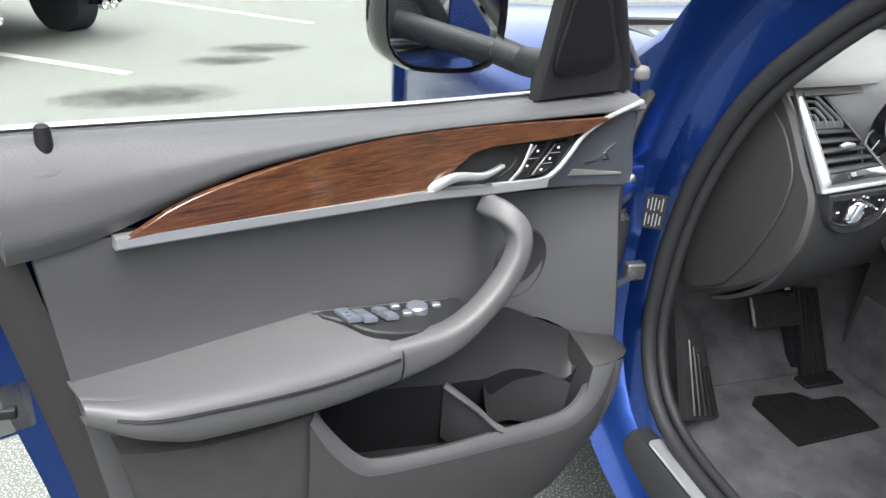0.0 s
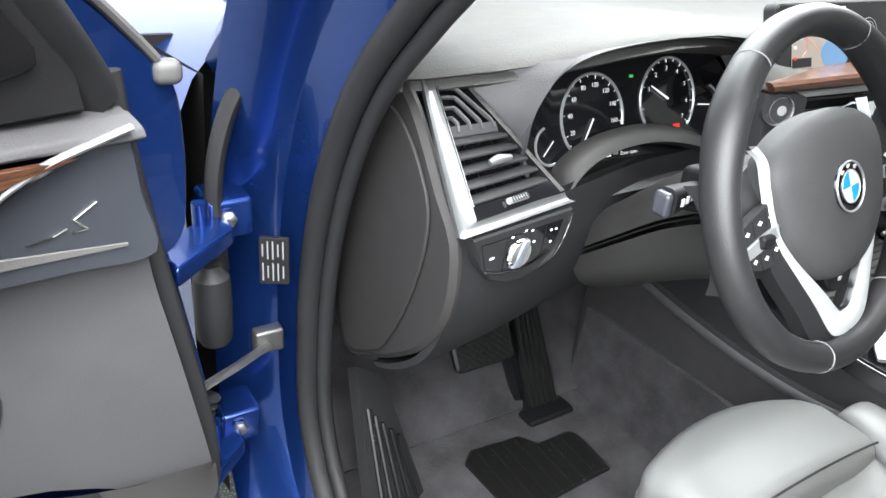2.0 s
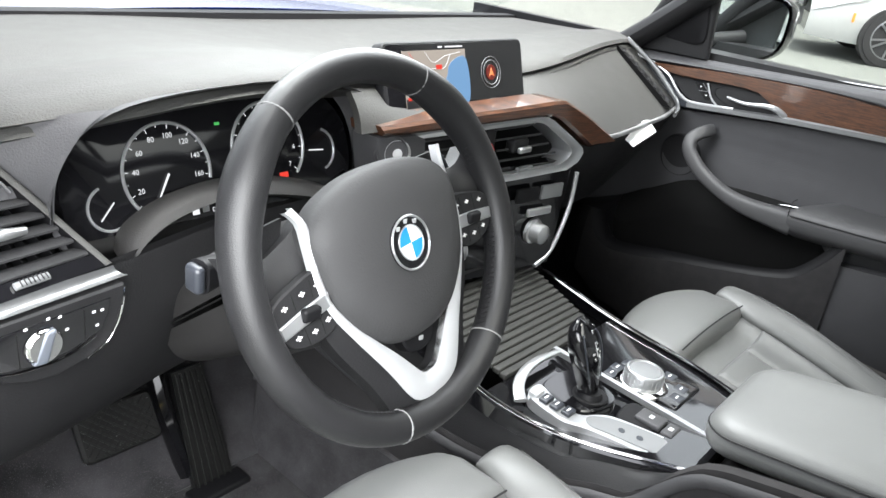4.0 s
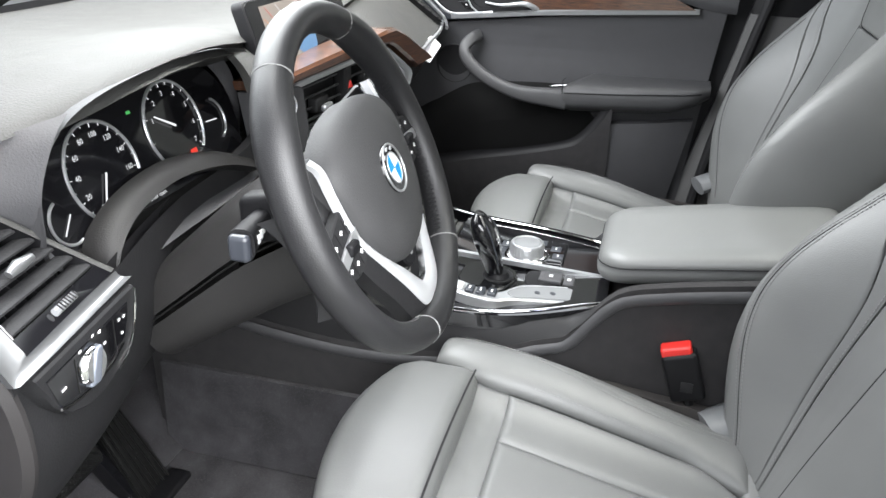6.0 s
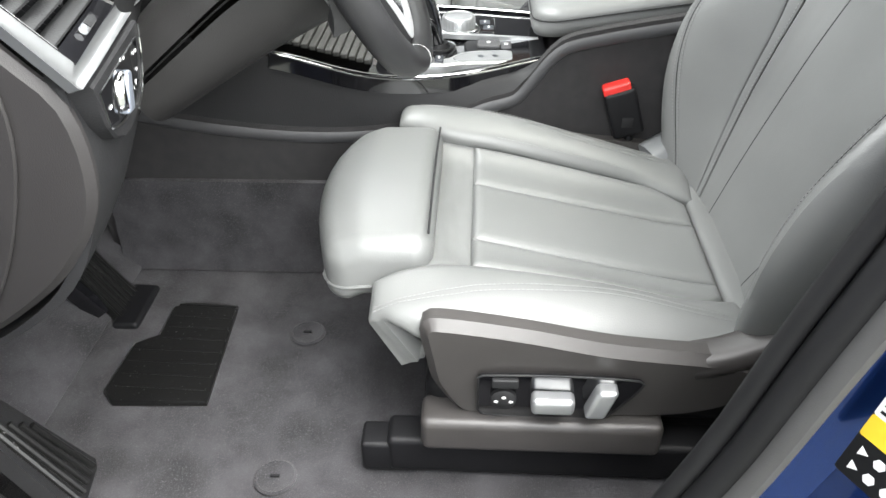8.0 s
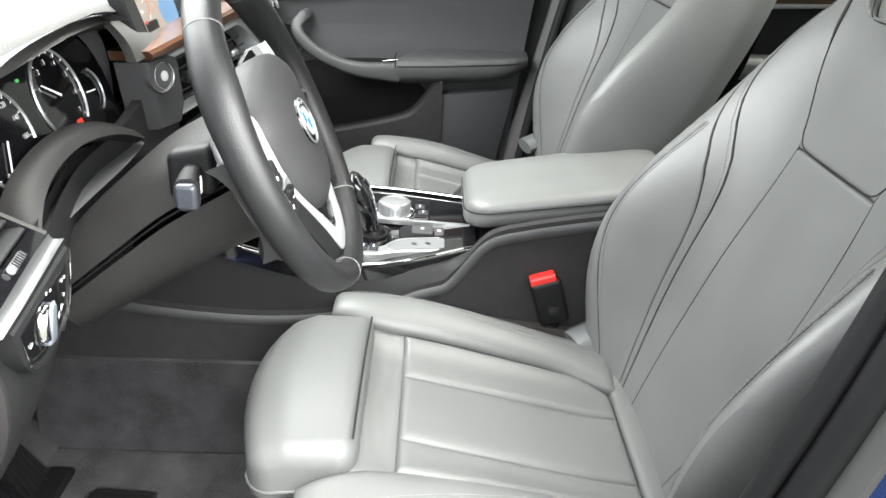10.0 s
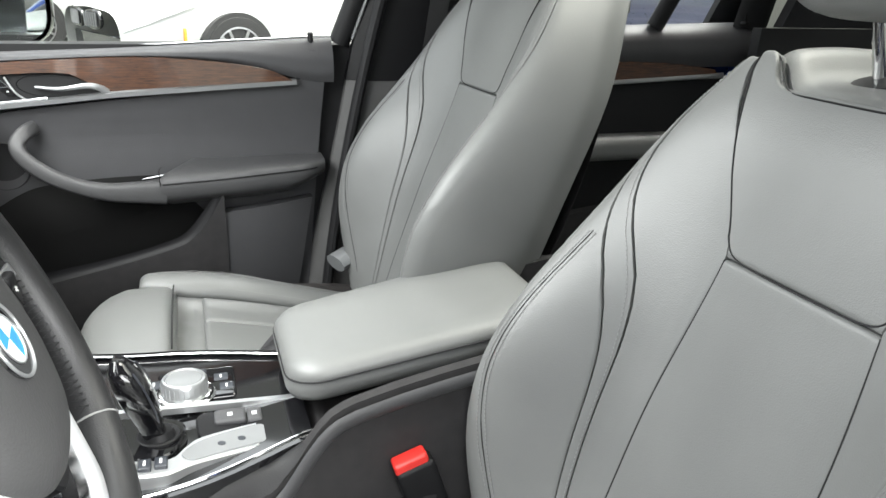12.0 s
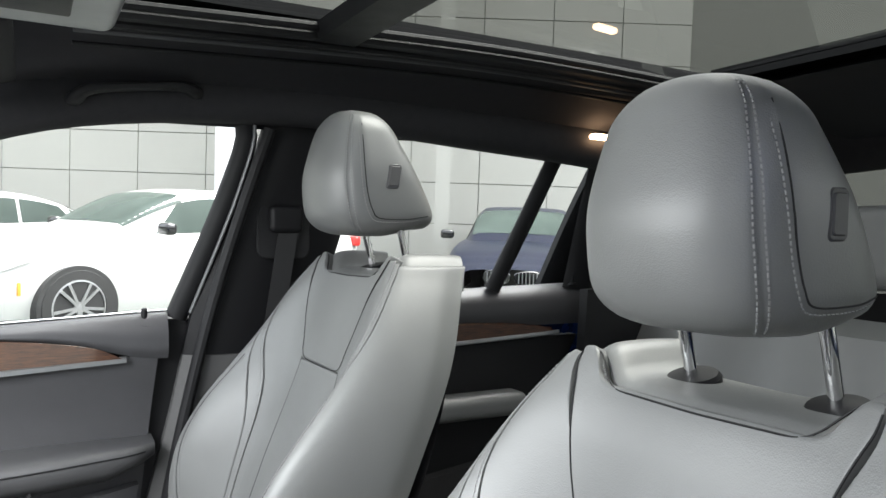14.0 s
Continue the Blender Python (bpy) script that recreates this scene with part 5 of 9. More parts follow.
    if mirror_too:
        # window switches
        tray = lambda a, b, h: at(a, b, tray_z(a, b) + h)
        bm = bmnew()
        ol = smooth_outline([(0.462, -0.004), (0.39, -0.006), (0.285, -0.006), (0.272, 0.010), (0.292, 0.036), (0.330, 0.050), (0.385, 0.056), (0.425, 0.046), (0.445, 0.020)], 40)
        plate(bm, ol, tray, 0.004, 0.002, 0.01)
        tp = part("switch_tray", bm, PLASTIC, d, "dark window switch tray with silver edge")
        bm = bmnew()
        tube(bm, [tray(a, -0.003, 0.0035) for a in [0.468 - 0.0095 * i for i in range(20)]], oval(0.0010, 0.0010, 6))
        part("silver_edge", bm, SATIN_SHADE, tp)
        for a, b, q in ((0.438, 0.016, 0), (0.422, 0.014, 0), (0.421, 0.028, 0), (0.396, 0.014, 0), (0.394, 0.028, 0)):
            bm = bmnew()
            tall = 0.014 if a > 0.43 else 0.0065
            plate(bm, [(a + 0.0075, b - tall), (a - 0.0075, b - tall), (a - 0.0085, b + tall), (a + 0.0065, b + tall)], lambda x, y, h: tray(x, y, h + 0.004 + 0.12 * (y - 0.01)), 0.006, 0.002)
            part("window_switch", bm, SWITCHES, tp, "silver-grey window switch")
        bm = bmnew()
        turned(bm, tray(0.348, 0.016, 0.002), (0, 0, 1), [(0, 0.0125), (0.008, 0.012), (0.010, 0.010)], 20)
        part("mirror_knob", bm, SWITCHES, tp)
        for a, b in ((0.371, 0.006), (0.366, 0.022), (0.318, 0.012)):
            bm = bmnew()
            rbox(bm, tray(a, b, 0.006), (0.0055, 0.0045, 0.003), 0.002)
            part("switch", bm, SWITCHES, tp)
    else:
        bm = bmnew()
        slab(bm, lambda u, v, h: at(lerp(0.435, 0.30, u), lerp(-0.01, 0.050, v), lerp(0.866, 0.846, u) - 0.006 * v + h), 8, 4, 0.008)
        part("armrest_bridge", bm, SKIN, d)
        bm = bmnew()
        tube(bm, [at(a, 0.006, soft(a, (0.32, 0.851), (0.43, 0.868))) for a in [0.432 - 0.0075 * i for i in range(15)]], oval(0.0014, 0.0014, 6))
        part("silver_edge", bm, SATIN, d, "thin silver line on the armrest")
    # loudspeaker grille
    bm = bmnew()
    turned(bm, at(0.166, -0.014, 0.892), tuple(at(0, 1, 0) - at(0, 0, 0)), [(0, 0.048), (0.006, 0.048), (0.009, 0.045), (0.007, 0.041), (0.010, 0.0)], 32)
    part("speaker_grille", bm, PLASTIC, d, "round dark speaker grille")
    # map pocket: a lip in front, a sloping shelf above, two bins behind
    lip = [(0.500, 0.850), (0.478, 0.810), (0.445, 0.764), (0.413, 0.743), (0.32, 0.716), (0.227, 0.697), (0.15, 0.680), (0.098, 0.674), (0.072, 0.690), (0.060, 0.731)]
    out_lip = [(0.508, 0.838), (0.484, 0.790), (0.450, 0.745), (0.414, 0.726), (0.32, 0.699), (0.222, 0.674), (0.15, 0.656), (0.085, 0.648), (0.042, 0.670), (0.018, 0.730)]
    up_edge = [(0.500, 0.858), (0.44, 0.864), (0.36, 0.866), (0.28, 0.862), (0.24, 0.857), (0.196, 0.845), (0.13, 0.806), (0.066, 0.768), (0.02, 0.746), (0.010, 0.741)]
    brim = [(0.496, 0.845), (0.44, 0.815), (0.389, 0.795), (0.315, 0.774), (0.262, 0.766), (0.232, 0.758), (0.181, 0.752), (0.124, 0.728), (0.084, 0.706), (0.062, 0.728)]
    lp, lo_, upp, br = (spline([(a, b, 0) for a, b in line], 44) for line in (lip, out_lip, up_edge, brim))
    # passenger pocket coloured blacker than the driver's: its deeper shade is in the colour
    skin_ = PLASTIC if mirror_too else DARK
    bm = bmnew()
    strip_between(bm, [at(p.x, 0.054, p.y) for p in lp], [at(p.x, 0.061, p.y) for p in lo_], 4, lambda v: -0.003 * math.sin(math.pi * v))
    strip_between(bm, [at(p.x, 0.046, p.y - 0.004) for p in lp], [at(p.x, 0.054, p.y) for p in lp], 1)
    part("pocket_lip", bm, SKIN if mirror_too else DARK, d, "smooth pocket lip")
    bm = bmnew()
    rows = []
    for p in lo_:
        zb = soft(p.x, (0.018, 0.56), (0.05, 0.52), (0.10, 0.49), (0.2, 0.455), (0.5, 0.45))
        rows.append([bm.verts.new(at(p.x - (0.03 * v if p.x < 0.1 else 0), lerp(0.061, 0.02, v ** 1.6), lerp(p.y, zb, v))) for v in (0, 0.12, 0.3, 0.55, 0.8, 1)])
    for r, q in zip(rows, rows[1:]):
        for i in range(5):
            bm.faces.new((r[i], r[i + 1], q[i + 1], q[i]))
    part("lower_panel", bm, TRIMCLOTH, d, "dark textured lower door panel")
    bm = bmnew()
    def rear_low(u, v, h):
        low_front = 0.49 if mirror_too else soft(v, (0, 0.32), (0.6, 0.40), (1, 0.475))
        uu = lerp(low_front, back(lerp(0.45, 0.83, v)) - 0.004, u)
        zt = soft(uu, (0.49, 0.838), (0.60, 0.845), (0.70, 0.858)) if mirror_too else soft(uu, (0.45, 0.786), (0.67, 0.808))
        return at(uu, 0.050 - 0.026 * u ** 3 - 0.03 * (1 - v) ** 2 + h, lerp(0.45, zt, v))
    slab(bm, rear_low, 10, 14, 0.03)
    part("lower_panel", bm, TRIMCLOTH if mirror_too else SKIN, d, "dark textured lower door panel" if mirror_too else "grey lower door panel behind the pocket")
    depth_w = lambda x: soft(x, (0.06, 0.034), (0.124, 0.022), (0.181, 0.014), (0.262, 0.022), (0.315, 0.006), (0.5, -0.006))
    bm = bmnew()
    strip_between(bm, [at(q.x, 0.006, q.y) for q in upp], [at(p.x, depth_w(p.x), p.y) for p in br], 8, lambda v: 0.006 * math.sin(math.pi * v))
    part("pocket_shelf", bm, skin_ if mirror_too else RECESS_BLACK, d, "dark sloping shelf over the pocket")
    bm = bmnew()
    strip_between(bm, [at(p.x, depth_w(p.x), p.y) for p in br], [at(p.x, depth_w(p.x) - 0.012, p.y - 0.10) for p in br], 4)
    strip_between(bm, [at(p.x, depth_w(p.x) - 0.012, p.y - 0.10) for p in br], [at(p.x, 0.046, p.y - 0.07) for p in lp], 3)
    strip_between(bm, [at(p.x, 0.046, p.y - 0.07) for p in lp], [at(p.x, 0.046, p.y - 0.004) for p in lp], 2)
    part("map_pocket", bm, DARK if mirror_too else RECESS_BLACK, d, "deep black map pocket")
    if mirror_too:
        wall_line = spline([(0.296, 0.012, 0.770), (0.280, 0.028, 0.754), (0.262, 0.038, 0.735), (0.240, 0.048, 0.708), (0.228, 0.054, 0.698)], 20)
        bm = bmnew()
        strip_between(bm, [at(*q) for q in wall_line], [at(q.x, q.y, q.z - 0.08) for q in wall_line], 3)
        part("bin_wall", bm, skin_, d, "wall between the two bins")
        bm = bmnew()
        tube(bm, [at(*q) for q in wall_line], oval(0.0065, 0.0040, 12))
        part("bin_divider", bm, SKIN, d, "smooth edge between the bins")
        cup_line = spline([(0.246, 0.044, 0.716), (0.240, 0.026, 0.742), (0.222, 0.012, 0.756), (0.181, 0.012, 0.752), (0.124, 0.022, 0.728), (0.085, 0.040, 0.704)], 30)
        bm = bmnew()
        strip_between(bm, [at(*q) for q in cup_line], [at(0.165 + (q.x - 0.165) * 0.82, 0.046 + (q.y - 0.046) * 0.85, q.z - 0.085) for q in cup_line], 4)
        part("cup_holder", bm, skin_, d, "round dark cup holder")
    # rounded front end of the pocket and the smooth cap that closes it
    def end_skin(u, v):
        edge = lerp(0.018, -0.012, v), lerp(0.061, 0.02, v ** 1.6), lerp(0.730, 0.56, v)
        tip = soft(v, (0, -0.062), (0.5, -0.068), (1, -0.052)), -0.004, soft(v, (0, 0.705), (0.5, 0.615), (1, 0.54))
        return at(lerp(edge[0], tip[0], u), lerp(edge[1], tip[1], u ** 2), lerp(edge[2], tip[2], u))
    bm = bmnew()
    grid(bm, end_skin, 12, 12)
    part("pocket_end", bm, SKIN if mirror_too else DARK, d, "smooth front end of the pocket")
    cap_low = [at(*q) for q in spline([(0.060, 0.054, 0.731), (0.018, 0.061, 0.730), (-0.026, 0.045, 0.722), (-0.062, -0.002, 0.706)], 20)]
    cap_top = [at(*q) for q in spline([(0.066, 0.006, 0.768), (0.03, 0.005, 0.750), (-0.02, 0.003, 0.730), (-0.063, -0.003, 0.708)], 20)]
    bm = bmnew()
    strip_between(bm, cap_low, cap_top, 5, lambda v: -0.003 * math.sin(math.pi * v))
    # driver's cap coloured darker than the end, against light on its upturned face
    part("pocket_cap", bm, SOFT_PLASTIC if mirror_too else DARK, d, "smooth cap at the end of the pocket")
    bm = bmnew()
    grid(bm, lambda u, v: at(lerp(0.062, 0.075, v), lerp(0.056, 0.004, u), lerp(lerp(0.731, 0.766, u), 0.64, v)), 5, 4)
    part("bin_end", bm, skin_, d, "dark end wall of the bin")
    if mirror_too:
        bm = bmnew()
        slab(bm, lambda u, v, h: at(back(lerp(0.44, 1.06, v)) + lerp(-0.004, 0.040 + 0.02 * (1 - v), u), lerp(-0.012, -0.050, u ** 1.5) + h, lerp(0.44, 1.06, v)), 6, 16, 0.01)
        part("rear_flange", bm, COVER, d, "dark inner flange along the rear edge")
        bm = bmnew()
        plate(bm, round_rect(0.742, 0.895, 0.026, 0.034, 0.010), pl(-0.050), 0.012, 0.005)
        part("latch_surround", bm, BLUE, d, "blue painted latch surround")
        bm = bmnew()
        plate(bm, round_rect(0.740, 0.895, 0.020, 0.026, 0.006), pl(-0.040), 0.005, 0.002)
        latch = part("door_latch", bm, METAL, d, "bare metal door latch")
        bm = bmnew()
        rbox(bm, at(0.742, -0.035, 0.892), (0.008, 0.004, 0.005), 0.002)
        part("latch_claw", bm, DARK, latch)
    # corner speaker, window frame and glass
    bm = bmnew()
    tri = [(0.168, 1.100), (0.020, 1.096), (0.024, 1.13), (0.055, 1.17), (0.10, 1.24), (0.150, 1.30), (0.172, 1.31)]
    plate(bm, tri, lambda a, b, h: at(a, -0.02 + h + 0.20 * (b - 1.12), b), 0.014, 0.004)
    cs = part("corner_cover", bm, PLASTIC, d, "black mirror corner cover")
    bm = bmnew()
    plate(bm, smooth_outline([(0.155, 1.135), (0.10, 1.130), (0.055, 1.140), (0.075, 1.18), (0.115, 1.235), (0.150, 1.275), (0.157, 1.20)], 40), lambda a, b, h: at(a, -0.005 + h + 0.20 * (b - 1.12), b), 0.004, 0.002)
    part("tweeter_grille", bm, DARK, cs, "fine black tweeter grille")
    sash = [(0.0, 1.10), (0.03, 1.15), (0.10, 1.25), (0.21, 1.36), (0.38, 1.455), (0.60, 1.515), (0.78, 1.528), (0.858, 1.50), (0.83, 1.36), (0.745, 1.12)]
    bm = bmnew()
    tube(bm, [at(p.x, -0.035 + 0.24 * (p.y - 1.1), p.y) for p in spline([(a, b, 0) for a, b in sash], 50)], oval(0.022, 0.022, 10), up=tuple(at(0, 1, 0) - at(0, 0, 0)))
    part("window_frame", bm, RUBBER, d, "black window frame")
    if not mirror_too:
        bm = bmnew()
        tube(bm, [at(p.x + 0.010, -0.014 + 0.24 * (p.y - 1.1), p.y) for p in spline([(0.60, 1.525, 0), (0.76, 1.540, 0), (0.856, 1.512, 0), (0.836, 1.37, 0), (0.758, 1.13, 0)], 30)], oval(0.0035, 0.006, 8), up=tuple(at(0, 1, 0) - at(0, 0, 0)))
        part("frame_edge", bm, PALE, d, "grey edge of the window frame")
    bm = bmnew()
    bm.faces.new([bm.verts.new(at(p.x, -0.045 + 0.24 * (p.y - 1.1), p.y)) for p in spline([(a, b, 0) for a, b in sash], 40)])
    pane = part("window_pane", bm, WINDOW, d, "clear side window glass")
    pane.visible_shadow = False
    bm = bmnew()
    tube(bm, [at(u, -0.040, soft(u, (0, 1.096), (0.16, 1.103), (0.36, 1.111), (0.54, 1.123), (0.73, 1.135))) for u in [0.02 + 0.06 * i for i in range(13)]], oval(0.004, 0.002, 8))
    part("window_strip", bm, SATIN, d, "bright strip along the window")
    # outside mirror
    bm = bmnew()
    mc = V(at(0.128, -0.205, 1.156))
    mx, mz = at(1, 0, 0) - at(0, 0, 0), V((0, 0, 1))
    mw = at(0, 1, 0) - at(0, 0, 0)
    sh = smooth_outline([(-0.075, -0.055), (0.045, -0.062), (0.105, -0.035), (0.118, 0.02), (0.105, 0.075), (0.02, 0.085), (-0.075, 0.075)], 40)
    mpl = lambda a, b, h: mc + mx * a + mz * b + mw * h
    rings = [(1.0, 0.0), (1.03, -0.015), (1.0, -0.045), (0.82, -0.075), (0.45, -0.092)]
    vs = [[bm.verts.new(mpl(a * k, b * k, h)) for a, b in sh] for k, h in rings]
    for r, q in zip(vs, vs[1:]):
        for i in range(len(sh)):
            bm.faces.new((r[i], r[(i + 1) % len(sh)], q[(i + 1) % len(sh)], q[i]))
    bm.faces.new(vs[-1])
    mir = part("outside_mirror", bm, GLOSS, d, "gloss black outside mirror")
    bm = bmnew()
    plate(bm, [(a * 0.93, b * 0.93) for a, b in sh], lambda a, b, h: mpl(a, b, -0.012 + h), 0.004, 0.001)
    part("mirror_glass", bm, MIRROR, mir, "mirror glass")
    bm = bmnew()
    tube(bm, [mpl(-0.06, -0.03, -0.05), mpl(-0.11, -0.055, 0.02), at(0.09, -0.03, 1.125)], oval(0.018, 0.021, 12))
    part("mirror_arm", bm, PLASTIC, mir)
    return d


driver_door = build_front_door(at_driver, "driver_door", "open blue driver's door, dark inner panel with wood trim", True)
passenger_door = build_front_door(at_passenger, "passenger_door", "closed passenger door, dark inner panel with wood trim", False)

# ---- steering wheel ----
WT, WYAW = radians(23.2), radians(2.6)
WC, WX = V((-0.406, 0.027, 1.027)), V((math.cos(WYAW), math.sin(WYAW), 0))
WNN = V((math.sin(WYAW) * math.cos(WT), -math.cos(WYAW) * math.cos(WT), math.sin(WT)))
WY = WNN.cross(WX)


WTURN = radians(8)


def on_wheel(a, b, h=0.0):
    a, b = a * math.cos(WTURN) - b * math.sin(WTURN), a * math.sin(WTURN) + b * math.cos(WTURN)
    return WC + WX * a + WY * b + WNN * h


wheel = thing("steering_wheel", tuple(on_wheel(0, 0, -0.05)), "black leather three-spoke steering wheel with silver trim", "steering wheel")
bm = bmnew()
NR, RC = 96, 0.1624
for_rim = []
for i in range(NR):
    t = 2 * math.pi * i / NR
    thick = 0.0152 + 0.0020 * math.exp(-((math.degrees(t) - 38) / 14) ** 2) + 0.0020 * math.exp(-((math.degrees(t) - 142) / 14) ** 2)
    c, s = math.cos(t), math.sin(t)
    for_rim.append([bm.verts.new(on_wheel((RC + a) * c, (RC + a) * s, b)) for a, b in oval(thick, thick * 1.12, 18, 2.2)])
for i in range(NR):
    r, q = for_rim[i], for_rim[(i + 1) % NR]
    for j in range(18):
        bm.faces.new((r[j], r[(j + 1) % 18], q[(j + 1) % 18], q[j]))
rim = part("rim", bm, WHEEL_LEATHER, wheel, "black leather-wrapped rim")
for ang in (56, 120, 249, 304):
    bm = bmnew()
    t = radians(ang)
    tube(bm, [on_wheel((RC + a) * math.cos(t), (RC + a) * math.sin(t), b) for a, b in oval(0.0153, 0.0172, 20)], oval(0.0009, 0.0009, 6), closed=True)
    part("seam", bm, THREAD, rim, "pale seam round the rim")
# plaited stitching along the inside of the rim
for lo_a, hi_a, n in ((-54, -6, 46), (14, 54, 38), (126, 166, 38), (186, 246, 56)):
    bm = bmnew()
    zig = []
    for i in range(n + 1):
        t = radians(lerp(lo_a, hi_a, i / n))
        zig.append(on_wheel((RC - 0.0148) * math.cos(t), (RC - 0.0148) * math.sin(t), 0.0042 if i % 2 else -0.0042))
    tube(bm, zig, oval(0.0011, 0.0011, 5), up=tuple(WNN))
    part("stitching", bm, WHEEL_LEATHER, rim, "black plaited stitching")
# airbag cover
bm = bmnew()
shield = smooth_outline([(-0.093, 0.040), (-0.072, 0.062), (-0.036, 0.074), (0.0, 0.077), (0.036, 0.074), (0.072, 0.062), (0.093, 0.040), (0.091, 0.0), (0.078, -0.040), (0.050, -0.072), (0.024, -0.084), (0.0, -0.086), (-0.024, -0.084), (-0.050, -0.072), (-0.078, -0.040), (-0.091, 0.0)], 72)
prev = None
for k, h in ((0.98, -0.02), (1.0, -0.002), (0.985, 0.006), (0.94, 0.012), (0.84, 0.018), (0.62, 0.0225), (0.36, 0.0245), (0.15, 0.025)):
    ring = [bm.verts.new(on_wheel(a * k, b * k, h)) for a, b in shield]
    if prev:
        for i in range(72):
            bm.faces.new((prev[i], prev[(i + 1) % 72], ring[(i + 1) % 72], ring[i]))
    prev = ring
bm.faces.new(prev)
pad = part("airbag_cover", bm, AIRBAG_SKIN, wheel, "dark grained airbag cover")
writing("AIRBAG", 0.0085, lambda x, y, h: on_wheel(0.030 + x, -0.050 + y, 0.0178 - 0.10 * abs(y) + 0.06 * (y + 0.004) + h), SKIN, pad)
for sg in (-1, 1):
    bm = bmnew()
    for dx in (-0.003, 0.003):
        tube(bm, [on_wheel(sg * 0.058 + dx, 0.012, 0.0208), on_wheel(sg * 0.058 + dx, 0.018, 0.0206)], oval(0.0006, 0.0006, 5))
    tube(bm, [on_wheel(sg * 0.058 - 0.005, 0.015, 0.0208), on_wheel(sg * 0.058 + 0.005, 0.015, 0.0208)], oval(0.0006, 0.0006, 5))
    part("horn_symbol", bm, SKIN, pad, "embossed horn symbol")
# round badge in plain quarters
bm = bmnew()
turned(bm, on_wheel(-0.003, 0.004, 0.020), tuple(WNN), [(0, 0.0245), (0.0055, 0.0245), (0.007, 0.0235)], 40)
badge = part("badge", bm, GLOSS, pad, "round black, blue and white badge")
bm = bmnew()
tube(bm, [on_wheel(a - 0.003, b + 0.004, 0.0274) for a, b in disc(0.0238, 64)], oval(0.0011, 0.0011, 8), closed=True)
tube(bm, [on_wheel(a - 0.003, b + 0.004, 0.0276) for a, b in disc(0.0155, 64)], oval(0.0007, 0.0007, 8), closed=True)
part("badge_ring", bm, SATIN, badge)
for q in range(4):
    bm = bmnew()
    pts = [(0, 0)] + [(0.0150 * math.cos(radians(90 * q + 10 * i)), 0.0150 * math.sin(radians(90 * q + 10 * i))) for i in range(10)]
    plate(bm, pts, lambda a, b, h: on_wheel(a - 0.003, b + 0.004, 0.0268 + h), 0.0006, 0.0001)
    part("badge_quarter", bm, WHITE if q % 2 == 0 else EMBLEM_BLUE, badge)
for ang in (55, 90, 125):
    t = radians(ang)
    bm = bmnew()
    rbox(bm, on_wheel(0.0197 * math.cos(t) - 0.003, 0.0197 * math.sin(t) + 0.004, 0.0272), (0.0022, 0.0006, 0.0022), 0.0004, 1, 1)
    part("badge_mark", bm, PEARL, badge)
# side spokes
for sg in (-1, 1):
    bm = bmnew()
    def spoke(u, v, h):
        a = lerp(0.070, 0.158, u)
        up_ = soft(u, (0, 0.058), (0.25, 0.046), (0.6, 0.036), (0.85, 0.040), (1, 0.056))
        dn = soft(u, (0, -0.060), (0.4, -0.050), (0.8, -0.040), (1, -0.052))
        return on_wheel(sg * a, lerp(dn, up_, v), -0.004 - 0.013 * abs(2 * v - 1) ** 3 - 0.004 * math.sin(math.pi * u) + h)
    slab(bm, spoke, 14, 14, 0.018)
    part("spoke", bm, WHEEL_LEATHER, wheel, "smooth black spoke")
    pod = lambda a, b, h: on_wheel(sg * a, b, -0.001 + h)
    bm = bmnew()
    ol = smooth_outline([(0.088, 0.016), (0.120, 0.013), (0.145, 0.004), (0.149, -0.014), (0.138, -0.033), (0.112, -0.040), (0.090, -0.034), (0.086, -0.010)], 36)
    plate(bm, ol, pod, 0.004, 0.0015, 0.006)
    pd = part("button_pod", bm, PLASTIC, wheel, "black button pod")
    bm = bmnew()
    plate(bm, [(0.0900, -0.004), (0.118, -0.007), (0.1455, -0.012), (0.1440, -0.023), (0.118, -0.020), (0.0905, -0.017)], lambda a, b, h: pod(a, b, 0.004 + h), 0.0025, 0.001)
    part("silver_bar", bm, SATIN, pd)
    bm = bmnew()
    rbox(bm, pod(0.114, -0.013, 0.0075), (0.009, 0.004, 0.006), 0.003)
    part("roller", bm, DARK, pd)
    for gap in (((0.103, 0.012), (0.104, -0.003)), ((0.124, 0.009), (0.124, -0.006)), ((0.104, -0.019), (0.104, -0.036)), ((0.122, -0.022), (0.121, -0.037))):
        bm = bmnew()
        tube(bm, [pod(*gap[0], 0.004), pod(*gap[1], 0.004)], oval(0.0005, 0.0005, 4))
        part("button_gap", bm, RECESS_BLACK, pd)
    for a, b in ((0.097, 0.005), (0.114, 0.004), (0.134, 0.000), (0.097, -0.026), (0.113, -0.029), (0.130, -0.027)):
        bm = bmnew()
        plate(bm, [(a - 0.0030, b - 0.0008), (a + 0.0030, b - 0.0008), (a + 0.0030, b + 0.0008), (a - 0.0030, b + 0.0008)], lambda x, y, h: pod(x, y, 0.0042 + h), 0.0004, 0.0001)
        plate(bm, [(a - 0.0008, b - 0.0022), (a + 0.0008, b - 0.0022), (a + 0.0008, b + 0.0022), (a - 0.0008, b + 0.0022)], lambda x, y, h: pod(x, y, 0.0043 + h), 0.0004, 0.0001)
        part("symbol", bm, WHITE, pd)
